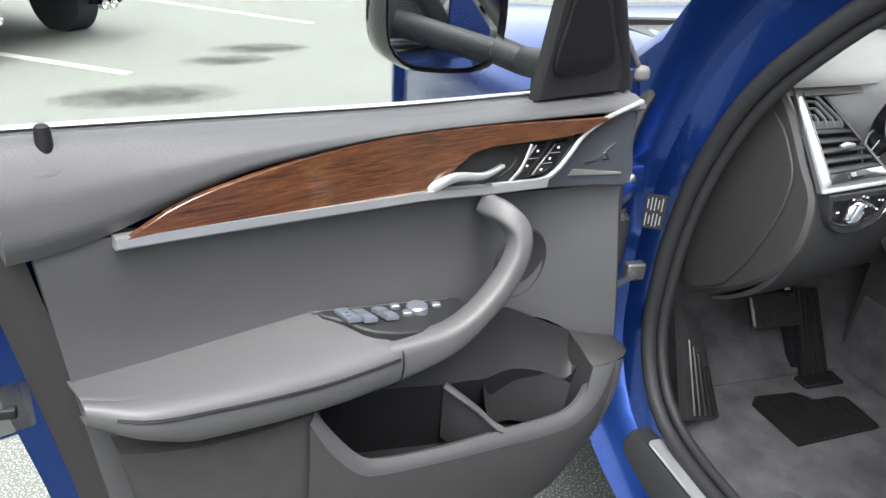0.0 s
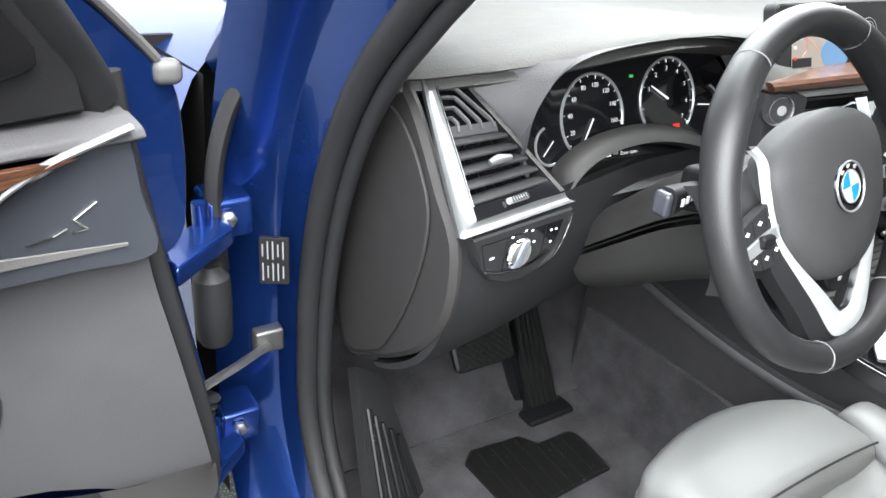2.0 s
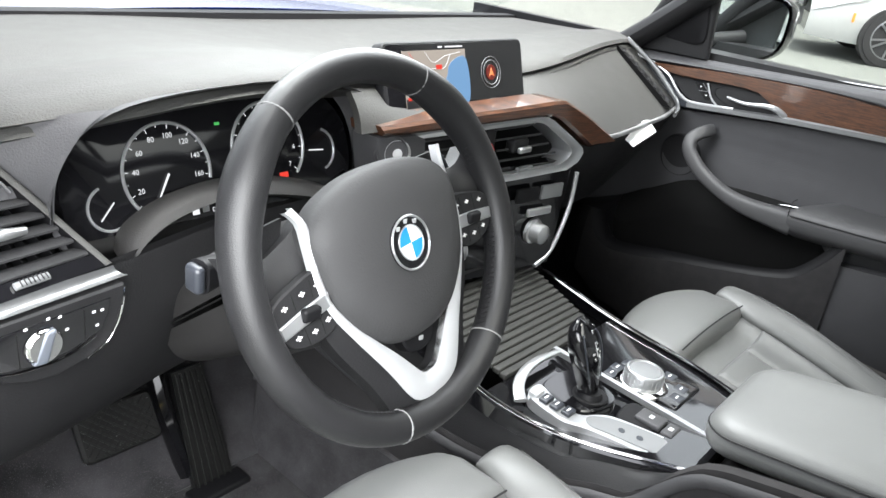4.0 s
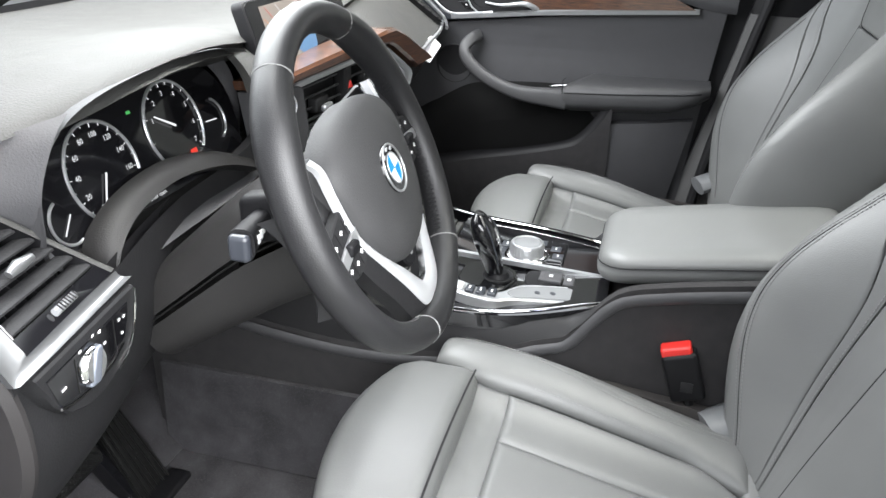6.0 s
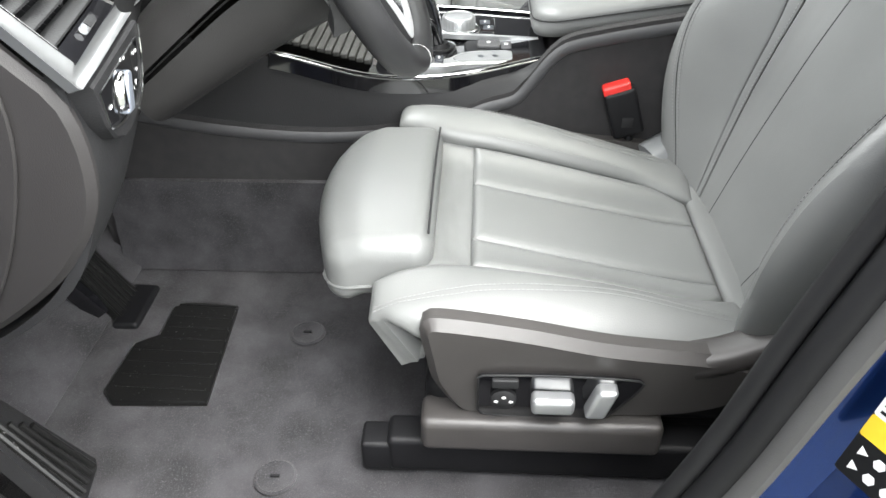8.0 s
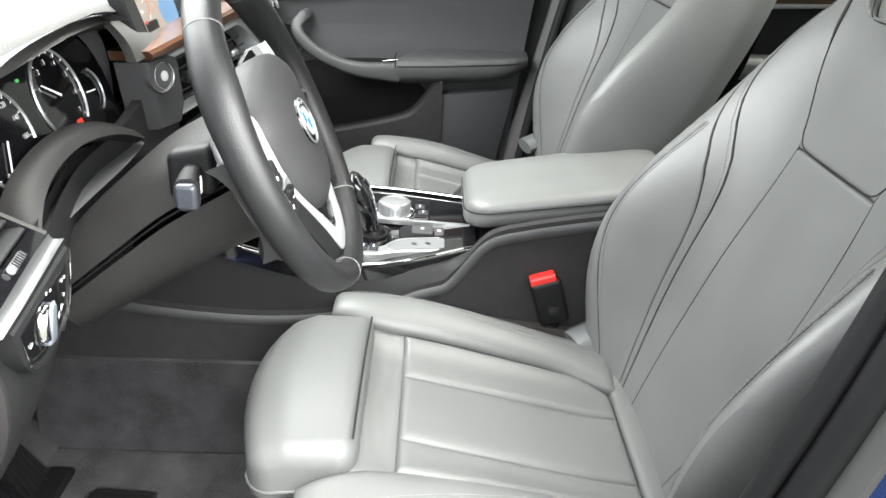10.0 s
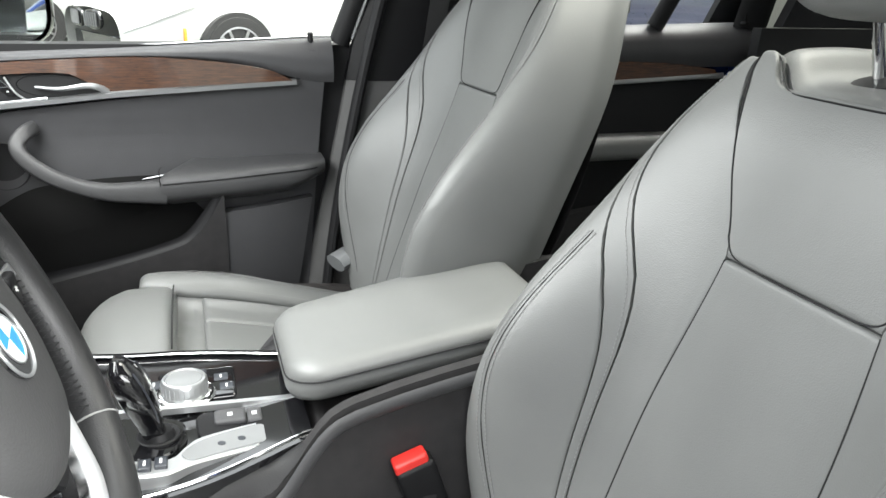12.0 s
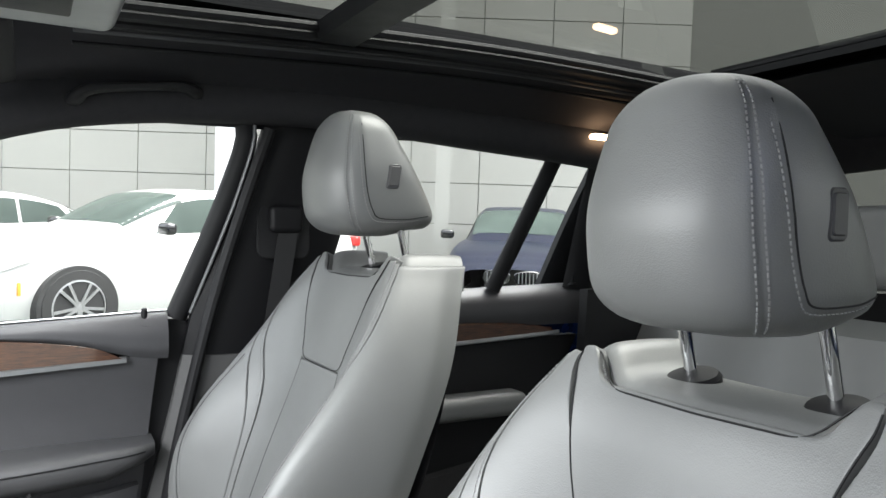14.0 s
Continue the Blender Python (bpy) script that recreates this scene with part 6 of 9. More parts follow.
# lower spoke: black V with a silver inlay
v_out = [(0.101, 0.068, -0.001), (0.095, 0.056, 0.003), (0.096, 0.034, 0.003), (0.098, 0.004, 0.003), (0.094, -0.022, 0.003), (0.078, -0.055, 0.004), (0.054, -0.098, 0.004), (0.038, -0.130, 0.003), (0.028, -0.142, 0.002), (0.012, -0.147, 0.002), (0.0, -0.147, 0.002)]
v_in = [(0.094, 0.070, 0.000), (0.088, 0.054, 0.004), (0.089, 0.034, 0.004), (0.091, 0.004, 0.004), (0.086, -0.022, 0.004), (0.064, -0.056, 0.004), (0.036, -0.090, 0.003), (0.018, -0.114, 0.002), (0.011, -0.122, 0.001), (0.005, -0.1245, 0.001), (0.0, -0.1245, 0.001)]
v_rim = [(0.106, 0.060, -0.010), (0.106, 0.050, -0.010), (0.106, 0.034, -0.010), (0.106, 0.004, -0.008), (0.104, -0.026, -0.006), (0.092, -0.062, -0.005), (0.070, -0.104, -0.005), (0.056, -0.140, -0.005), (0.044, -0.158, -0.006), (0.022, -0.162, -0.006), (0.0, -0.162, -0.006)]
for sg in (-1, 1):
    outer, inner, wide = ([on_wheel(sg * q.x, q.y, q.z) for q in spline(line, 40)] for line in (v_out, v_in, v_rim))
    bm = bmnew()
    strip_between(bm, wide[12:], [q - WNN * 0.001 for q in outer[12:]], 4, lambda v: 0.0015 * math.sin(math.pi * v) * sg)
    strip_between(bm, [q - WNN * 0.016 for q in wide[12:]], wide[12:], 1)
    strip_between(bm, [q - WNN * 0.001 for q in inner[12:]], [q - WNN * 0.018 for q in inner[12:]], 2)
    part("lower_spoke", bm, PLASTIC, wheel, "black lower spoke")
    bm = bmnew()
    strip_between(bm, outer, inner, 4, lambda v: 0.0022 * math.sin(math.pi * v) * -sg)
    strip_between(bm, [q - WNN * 0.006 for q in outer], outer, 1)
    strip_between(bm, inner, [q - WNN * 0.008 for q in inner], 1)
    part("silver_trim", bm, PEARL, wheel, "satin silver spoke trim")
bm = bmnew()
plate(bm, smooth_outline([(-0.020, -0.080), (0.020, -0.080), (0.017, -0.098), (0.0, -0.103), (-0.017, -0.098)], 24), lambda a, b, h: on_wheel(a, b, -0.006 + h), 0.006, 0.002, 0.008)
hk = part("heating_key", bm, DARK, wheel, "black key under the airbag cover")
bm = bmnew()
rbox(bm, on_wheel(0.0, -0.092, 0.0003), (0.0028, 0.0005, 0.0028), 0.0003, 1, 1)
part("symbol", bm, PEARL, hk)
# paddles, column, stalks
for sg in (-1, 1):
    bm = bmnew()
    slab(bm, lambda u, v, h: on_wheel(sg * (lerp(0.096, 0.136, u) - 0.012 * abs(2 * v - 1) ** 3), lerp(-0.046, 0.060, v), -0.030 + h + 0.004 * u), 6, 10, 0.006)
    paddle = part("shift_paddle", bm, PLASTIC, wheel, "dark shift paddle")
    bm = bmnew()
    tube(bm, [on_wheel(sg * (0.1365 - 0.012 * abs(2 * v - 1) ** 3), lerp(-0.046, 0.060, v), -0.028) for v in [i / 14 for i in range(15)]], oval(0.0022, 0.004, 8), up=tuple(WNN))
    # right edge coloured slate instead of silver, dulling its bright reflection
    part("paddle_edge", bm, SATIN_SHADE if sg < 0 else SLATE, paddle, "silver paddle edge")
column = thing("steering_column", (-0.41, 0.15, 0.95), "dark plastic steering column cover with stalk switch", "steering column")
# upper and lower shroud halves, wide at the wheel, dropping towards the dash
shroud_c = lambda t: on_wheel(0, soft(t, (0, -0.006), (0.4, -0.016), (1, -0.056)), lerp(-0.030, -0.27, t))
def shroud(t, a):
    wide, tall = soft(t, (0, 0.080), (0.3, 0.088), (1, 0.100)), soft(t, (0, 0.070), (0.4, 0.070), (1, 0.058))
    c, n = math.cos(a), math.sin(a)
    p = 2 / 3.2
    flat = 0.75 if n > 0 else lerp(1.12, 0.95, t)
    return shroud_c(t) + WX * math.copysign(abs(c) ** p, c) * wide + WY * math.copysign(abs(n) ** p, n) * tall * flat
for nm, a0, a1 in (("upper_shroud", 0.02, math.pi - 0.02), ("lower_shroud", math.pi + 0.02, 2 * math.pi - 0.02)):
    bm = bmnew()
    grid(bm, lambda u, v: shroud(u, lerp(a0, a1, v)), 16, 32)
    part(nm, bm, SOFT_PLASTIC, column, "dark grained column shroud half")
bm = bmnew()
ring = [shroud(0, 2 * math.pi * i / 40) for i in range(40)]
bm.faces.new([bm.verts.new(p) for p in ring])
part("shroud_front", bm, DARK, column)
for a in (0.0, math.pi):
    bm = bmnew()
    tube(bm, [shroud(t, a) for t in [i / 10 for i in range(11)]], oval(0.0010, 0.0010, 6))
    part("split_line", bm, RECESS_BLACK, column, "dark split line")
bm = bmnew()
tube(bm, ring, oval(0.003, 0.003, 8), closed=True)
part("collar_ring", bm, DARK, column, "black collar ring")
# indicator stalk in its pocket
bm = bmnew()
rbox(bm, (-0.497, 0.098, 1.014), (0.012, 0.022, 0.024), 0.008, shape=lambda p: (p.x, p.y, p.z - 0.2 * p.y))
part("stalk_pocket", bm, DARK, column, "black pocket round the stalk")
bm = bmnew()
tube(bm, [V((-0.49, 0.098, 1.014)), V((-0.54, 0.089, 1.017)), V((-0.568, 0.082, 1.018))], lambda t: oval(0.0085 + 0.003 * t, 0.009 + 0.006 * t, 14, 2.8))
stalk = part("indicator_stalk", bm, DARK, column, "black indicator stalk")
bm = bmnew()
rbox(bm, (-0.572, 0.081, 1.018), (0.005, 0.0095, 0.0120), 0.0045)
part("stalk_end", bm, SLATE, stalk, "silver stalk end button")
for k in range(3):
    bm = bmnew()
    rbox(bm, (-0.552 + 0.010 * k, 0.0745 + 0.003 * k, 1.018), (0.0022, 0.0006, 0.0040), 0.0004, 1, 1)
    part("symbol", bm, WHITE, stalk)

# ---- dashboard ----
dash = thing("dashboard", (0, 0.3, 0.9), "dark grained dashboard with silver and wood trim", "dashboard")


def top_y(x):
    """Front lip of the dash top."""
    return soft(x, (-0.72, 0.30), (-0.64, 0.262), (-0.56, 0.228), (-0.30, 0.225), (-0.20, 0.27), (-0.10, 0.30), (0.20, 0.30), (0.40, 0.33), (0.56, 0.372), (0.72, 0.40))


def top_z(x):
    return soft(x, (-0.72, 1.092), (-0.64, 1.092), (-0.56, 1.118), (-0.42, 1.142), (-0.28, 1.132), (-0.20, 1.108), (-0.10, 1.092), (0.20, 1.098), (0.40, 1.118), (0.56, 1.126), (0.72, 1.118))


bm = bmnew()
def dash_top(u, v, h):
    x = lerp(-0.735, 0.735, u)
    y0, z0 = top_y(x), top_z(x)
    if v < 0.15:
        k = v / 0.15
        return V((x, y0 + 0.07 * (1 - k) ** 1.5, z0 - 0.028 * (1 - k) + h))
    k = (v - 0.15) / 0.85
    return V((x, lerp(y0, 0.86, k), lerp(z0, 1.10, k) + 0.012 * math.sin(math.pi * min(1, k * 3)) * (1 - k) + h))
slab(bm, dash_top, 60, 24, 0.012)
part("dash_top", bm, DASH, dash, "grey-black soft dash top")
bm = bmnew()
def strip_y(x):
    return soft(x, (-0.28, 0.235), (-0.20, 0.222), (0.12, 0.215), (0.22, 0.205), (0.40, 0.232), (0.68, 0.256), (0.735, 0.29))
def strip_z(x):
    return soft(x, (-0.28, 1.058), (0.10, 1.072), (0.20, 1.030), (0.29, 0.992), (0.45, 0.992), (0.68, 1.002), (0.735, 1.01))
def dash_face(u, v, h):
    x = lerp(-0.262, 0.735, u)
    y0, z0, y1, z1 = top_y(x), top_z(x), strip_y(x), strip_z(x)
    return V((x, lerp(y0 + 0.02, y1, v ** 1.3) - h - 0.012 * math.sin(math.pi * v), lerp(z0 - 0.004, z1, v)))
slab(bm, dash_face, 44, 12, 0.012)
part("dash_face", bm, DASH, dash, "grey-black soft passenger dash face")
bm = bmnew()
def glove(u, v, h):
    x = lerp(0.16, 0.735, u)
    return V((x, strip_y(x) + soft(v, (0, 0.004), (0.25, 0.02), (0.5, 0.06), (0.8, 0.12), (1, 0.22)) - h, strip_z(x) - soft(v, (0, 0.008), (0.25, 0.06), (0.5, 0.12), (0.8, 0.22), (1, 0.29))))
slab(bm, glove, 24, 16, 0.012)
part("glovebox", bm, PLASTIC, dash, "dark glovebox front")
bm = bmnew()
tube(bm, [V((x, strip_y(x) - 0.004, strip_z(x) - 0.004)) for x in [0.29 + 0.011 * i for i in range(40)]], oval(0.004, 0.005, 8))
part("silver_line", bm, SATIN, dash, "thin silver dash line")
bm = bmnew()
def dash_low(u, v, h):
    x = lerp(-0.725, 0.165, u)
    zt = soft(x, (-0.725, 0.972), (-0.575, 0.966), (-0.55, 0.962), (-0.26, 0.965), (-0.22, 1.04), (0.3, 1.04))
    y = soft(v, (0, 0.200), (0.15, 0.200), (0.45, 0.201), (0.62, 0.235), (0.8, 0.30), (1.0, 0.355))
    z = soft(v, (0, 1.0), (0.15, 0.975), (0.45, 0.885), (0.62, 0.80), (0.8, 0.745), (1.0, 0.715))
    y += soft(x, (-0.725, -0.024), (-0.66, -0.012), (-0.575, 0.004), (-0.55, 0.01), (-0.45, 0.05), (-0.30, 0.06), (-0.2, 0.03), (0.3, 0.03))
    if v < 0.12:
        z = lerp(zt, z, v / 0.12)
    return V((x, y - h, z))
slab(bm, dash_low, 50, 26, 0.012)
part("lower_dash", bm, PLASTIC, dash, "dark lower dash and knee panel")
# side end cover
bm = bmnew()
plate(bm, smooth_outline([(0.315, 1.092), (0.268, 1.066), (0.214, 1.00), (0.180, 0.955), (0.182, 0.88), (0.222, 0.815), (0.28, 0.765), (0.34, 0.728), (0.41, 0.70), (0.45, 0.80), (0.43, 1.00), (0.37, 1.08)], 60), lambda a, b, h: V((-0.722 - h, a, b)), 0.010, 0.006)
part("dash_end", bm, COVER, dash, "dark grained dash end")
bm = bmnew()
plate(bm, smooth_outline([(0.345, 1.052), (0.304, 1.058), (0.267, 1.040), (0.236, 1.005), (0.222, 0.975), (0.226, 0.925), (0.250, 0.858), (0.282, 0.798), (0.32, 0.752), (0.40, 0.722), (0.425, 0.85), (0.405, 0.98)], 60), lambda a, b, h: V((-0.7335 - h, a, b)), 0.003, 0.0015)
part("side_cover", bm, COVER, dash, "dark brown-grey dash end cover")
# left vent with silver frame
VN = V((0.134, -0.663, 0.736)).normalized()
def on_vent(a, b, h):
    """a across 0..1 from the outer to the inner side, b up 0..1."""
    low = V((-0.711, 0.175, 0.983)).lerp(V((-0.588, 0.200, 0.984)), a)
    high = V((-0.697, 0.291, 1.086)).lerp(V((-0.662, 0.292, 1.081)), a)
    return low.lerp(high, b) + VN * h
bm = bmnew()
slab(bm, lambda u, v, h: on_vent(u, v, h - 0.030), 8, 10, 0.01)
vent = part("side_vent", bm, RECESS_BLACK, dash, "black side air vent")
for a0, a1 in (((0, 0), (1, 0)), ((1, 0), (1, 1)), ((1, 1), (0, 1)), ((0, 1), (0, 0))):
    bm = bmnew()
    slab(bm, lambda u, v, h: on_vent(lerp(a0[0], a1[0], u), lerp(a0[1], a1[1], u), -0.03 * v + 0.001 + h * 0.1), 8, 3, 0.01)
    part("vent_wall", bm, DARK, vent)
for i in range(7):
    bm = bmnew()
    slab(bm, lambda u, v, h: on_vent(0.10 + 0.125 * i + h, lerp(0.10, 0.56, u), -0.014 - 0.012 * v), 4, 1, 0.012)
    part("vent_vane", bm, DARK, vent)
for i in range(5):
    b = 0.135 + 0.103 * i
    bm = bmnew()
    tube(bm, [on_vent(q / 10, b, -0.0035) for q in range(11)], [(-0.009, -0.0065), (-0.0085, -0.0085), (0.0035, 0.0005), (0.0045, 0.0025), (0.0030, 0.0035), (-0.0005, 0.0025)], up=tuple(VN))
    part("vent_slat", bm, PLASTIC, vent, "black vent slat")
bm = bmnew()
slab(bm, lambda u, v, h: on_vent(u * 0.99, lerp(0.595, 0.655, v), -0.006 + 0.006 * v + h), 10, 3, 0.006)
part("vent_ledge", bm, SKIN, vent)
for i, (b0, a1, a2) in enumerate(((0.945, 0.62, 0.93), (0.87, 0.44, 0.68), (0.79, 0.30, 0.44), (0.715, 0.15, 0.20))):
    bm = bmnew()
    tube(bm, [on_vent(*q) for q in ((0.03, b0, 0.0), (a1 * 0.9, b0, 0.0), (a1, b0 - 0.012, 0.0), (lerp(a1, a2, 0.93), 0.675, 0.0), (a2, 0.62, -0.003))], oval(0.0017, 0.0030, 8), up=tuple(VN))
    part("vent_rib", bm, SKIN, vent)
# soft surround above and beside the vent
bm = bmnew()
ring_out = [(-0.04, 1.075), (0.5, 1.09), (1.15, 1.06), (1.22, 0.90), (1.16, 0.60), (1.10, 0.30), (1.08, 0.0)]
ring_in = [(0.0, 1.0), (0.5, 1.0), (1.0, 1.0), (1.0, 0.88), (1.0, 0.60), (1.0, 0.30), (1.0, 0.0)]
strip_between(bm, spline([on_vent(a, b, -0.004) for a, b in ring_out], 40), spline([on_vent(a, b, 0.001) for a, b in ring_in], 40), 5, lambda v: -0.003 * math.sin(math.pi * v))
part("vent_surround", bm, DASH, dash, "soft grey vent surround")
bm = bmnew()
slab(bm, lambda u, v, h: on_vent(u, lerp(0.0, 0.095, v), 0.001 + h), 6, 2, 0.006)
part("vent_base", bm, GLOSS, vent, "gloss black strip under the slats")
bm = bmnew()
tube(bm, [on_vent(0.36, 0.338, 0.006), on_vent(0.48, 0.345, 0.009), on_vent(0.68, 0.345, 0.006)], lambda t: oval(0.0035 + 0.002 * math.sin(math.pi * t), 0.003, 10), up=tuple(VN))
part("vent_tab", bm, SATIN_SHADE, vent, "silver vent tab")
bm = bmnew()
tube(bm, [on_vent(0.36 + 0.03 * i, 0.052, 0.004) for i in range(9)], lambda t: oval(0.0035, 0.0025 + 0.002 * math.sin(math.pi * t), 10), up=tuple(VN))
wheel_part = part("thumb_wheel", bm, PALE, vent, "ribbed silver thumb wheel")
for i in range(7):
    bm = bmnew()
    tube(bm, [on_vent(0.39 + 0.03 * i, 0.030, 0.0085), on_vent(0.39 + 0.03 * i, 0.075, 0.0085)], oval(0.0006, 0.0006, 5), up=tuple(VN))
    part("wheel_rib", bm, DARK, wheel_part)
bm = bmnew()
f_out = [V(q) for q in ((-0.708, 0.302, 1.097), (-0.716, 0.272, 1.074), (-0.727, 0.222, 1.031), (-0.7375, 0.168, 0.983), (-0.7385, 0.162, 0.977), (-0.734, 0.1615, 0.9755), (-0.690, 0.169, 0.9755), (-0.63, 0.181, 0.975), (-0.571, 0.193, 0.974))]
f_in = [V(q) for q in ((-0.695, 0.298, 1.092), (-0.698, 0.270, 1.068), (-0.703, 0.225, 1.028), (-0.7085, 0.182, 0.990), (-0.711, 0.1765, 0.985), (-0.707, 0.1765, 0.9845), (-0.675, 0.183, 0.9845), (-0.625, 0.192, 0.984), (-0.581, 0.2005, 0.983))]
strip_between(bm, f_out, f_in, 4, lambda v: -0.004 * math.sin(math.pi * v))
strip_between(bm, [q - VN * 0.006 + V((0.004, 0.006, 0)) for q in f_out], f_out, 2)
strip_between(bm, f_in, [q - VN * 0.008 for q in f_in], 1)
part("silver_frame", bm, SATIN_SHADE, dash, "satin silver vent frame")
# light switch
face = lambda a, b, h: V((a + 0.17 * h, 0.1655 + 0.18 * (a + 0.724) - h + 0.10 * (0.972 - b), b))
bm = bmnew()
ol = [(-0.722, 0.9715), (-0.578, 0.9695), (-0.579, 0.950), (-0.584, 0.930), (-0.596, 0.913), (-0.615, 0.904), (-0.640, 0.899), (-0.665, 0.903), (-0.688, 0.914), (-0.704, 0.933), (-0.714, 0.952)]
plate(bm, ol, face, 0.004, 0.002, 0.02)
lsw = part("light_switch", bm, PLASTIC, dash, "dark light switch panel")
bm = bmnew()
plate(bm, [(-0.711, 0.962), (-0.592, 0.960), (-0.594, 0.944), (-0.601, 0.930), (-0.625, 0.921), (-0.660, 0.919), (-0.699, 0.929)], lambda a, b, h: face(a, b, h + 0.003), 0.002, 0.001)
part("switch_face", bm, GLOSS, lsw, "gloss black switch face")
bm = bmnew()
tube(bm, spline([face(a, b, 0.006) for a, b in ((-0.701, 0.929), (-0.680, 0.922), (-0.655, 0.918), (-0.63, 0.919), (-0.607, 0.927))], 16), oval(0.0012, 0.0012, 6))
part("edge", bm, CHROME, lsw)
bm = bmnew()
tube(bm, spline([face(a, b, 0.005) for a, b in ((-0.5785, 0.966), (-0.580, 0.948), (-0.585, 0.930), (-0.596, 0.914), (-0.615, 0.905))], 16), oval(0.0010, 0.0010, 6))
part("edge", bm, CHROME, lsw)
for a in (-0.676, -0.618):
    bm = bmnew()
    tube(bm, [face(a, 0.958, 0.0052), face(a + 0.001, 0.924, 0.0052)], oval(0.0005, 0.0005, 4))
    part("button_gap", bm, RECESS_BLACK, lsw)
bm = bmnew()
turned(bm, face(-0.655, 0.938, 0.004), (0.17, -1, 0.0), [(0, 0.0165), (0.004, 0.0160), (0.006, 0.0140)], 28)
part("knob_base", bm, CHROME, lsw, "chrome switch collar")
bm = bmnew()
rbox(bm, face(-0.655, 0.938, 0.0075), (0.0055, 0.0045, 0.0150), 0.003, shape=lambda p: (p.x * (1 - 0.2 * p.z / 0.0150) + 0.38 * p.z, p.y, p.z))
part("knob_grip", bm, SWITCHES, lsw, "silver light switch grip")
for k, (a, b) in enumerate(((-0.694, 0.943), (-0.669, 0.960), (-0.650, 0.9625), (-0.640, 0.960), (-0.609, 0.952), (-0.601, 0.951), (-0.606, 0.937), (-0.634, 0.945))):
    bm = bmnew()
    w = 0.0028 if k == 0 else 0.0015
    plate(bm, [(a - w, b - 0.0011), (a + w, b - 0.0011), (a + w, b + 0.0011), (a - w, b + 0.0011)], lambda x, y, h: face(x, y, h + 0.0054), 0.0004, 0.0001)
    part("symbol", bm, WHITE, lsw)

# instrument cluster
def on_dials(a, b, h=0.0):
    return V((a, 0.283 + 0.30 * (b - 1.03) - h, b))
bm = bmnew()
plate(bm, smooth_outline([(-0.590, 1.00), (-0.585, 1.055), (-0.54, 1.095), (-0.42, 1.108), (-0.30, 1.100), (-0.245, 1.065), (-0.24, 1.0), (-0.28, 0.970), (-0.42, 0.965), (-0.55, 0.968)], 50), on_dials, 0.004, 0.001, 0.03)
cluster = part("instrument_display", bm, SCREEN, dash, "dark digital instrument cluster")

# ---- centre console ----
console = thing("centre_console", (0, -0.1, 0.43), "dark centre console with gloss black and silver trim", "centre console")
def edge_x(y):
    return soft(y, (-0.6, 0.126), (-0.25, 0.128), (-0.17, 0.156), (-0.10, 0.178), (0.0, 0.188), (0.12, 0.190), (0.5, 0.192))
def edge_z(y):
    """Top edge of the console's side: low beside the deck, stepping up to the armrest."""
    front = soft(y, (-0.60, 0.835), (-0.39, 0.808), (-0.25, 0.788), (-0.215, 0.772), (-0.165, 0.728), (-0.10, 0.704), (0.0, 0.680), (0.12, 0.669), (0.28, 0.682), (0.40, 0.702), (0.5, 0.73))
    step = ramp(y, (-0.60, 0.856), (-0.39, 0.824), (-0.30, 0.809), (-0.25, 0.801), (-0.228, 0.796), (-0.214, 0.787), (-0.195, 0.766), (-0.172, 0.735), (-0.155, 0.720), (-0.13, 0.712))
    return lerp(step, front, ramp(y, (-0.16, 0.0), (-0.10, 1.0)))
def rail_x(y):
    return soft(y, (-0.21, 0.100), (-0.13, 0.138), (-0.07, 0.160), (0.0, 0.170), (0.06, 0.174), (0.20, 0.165))
def rail_z(y):
    return soft(y, (-0.21, 0.746), (-0.10, 0.738), (0.0, 0.736), (0.07, 0.742), (0.20, 0.775))
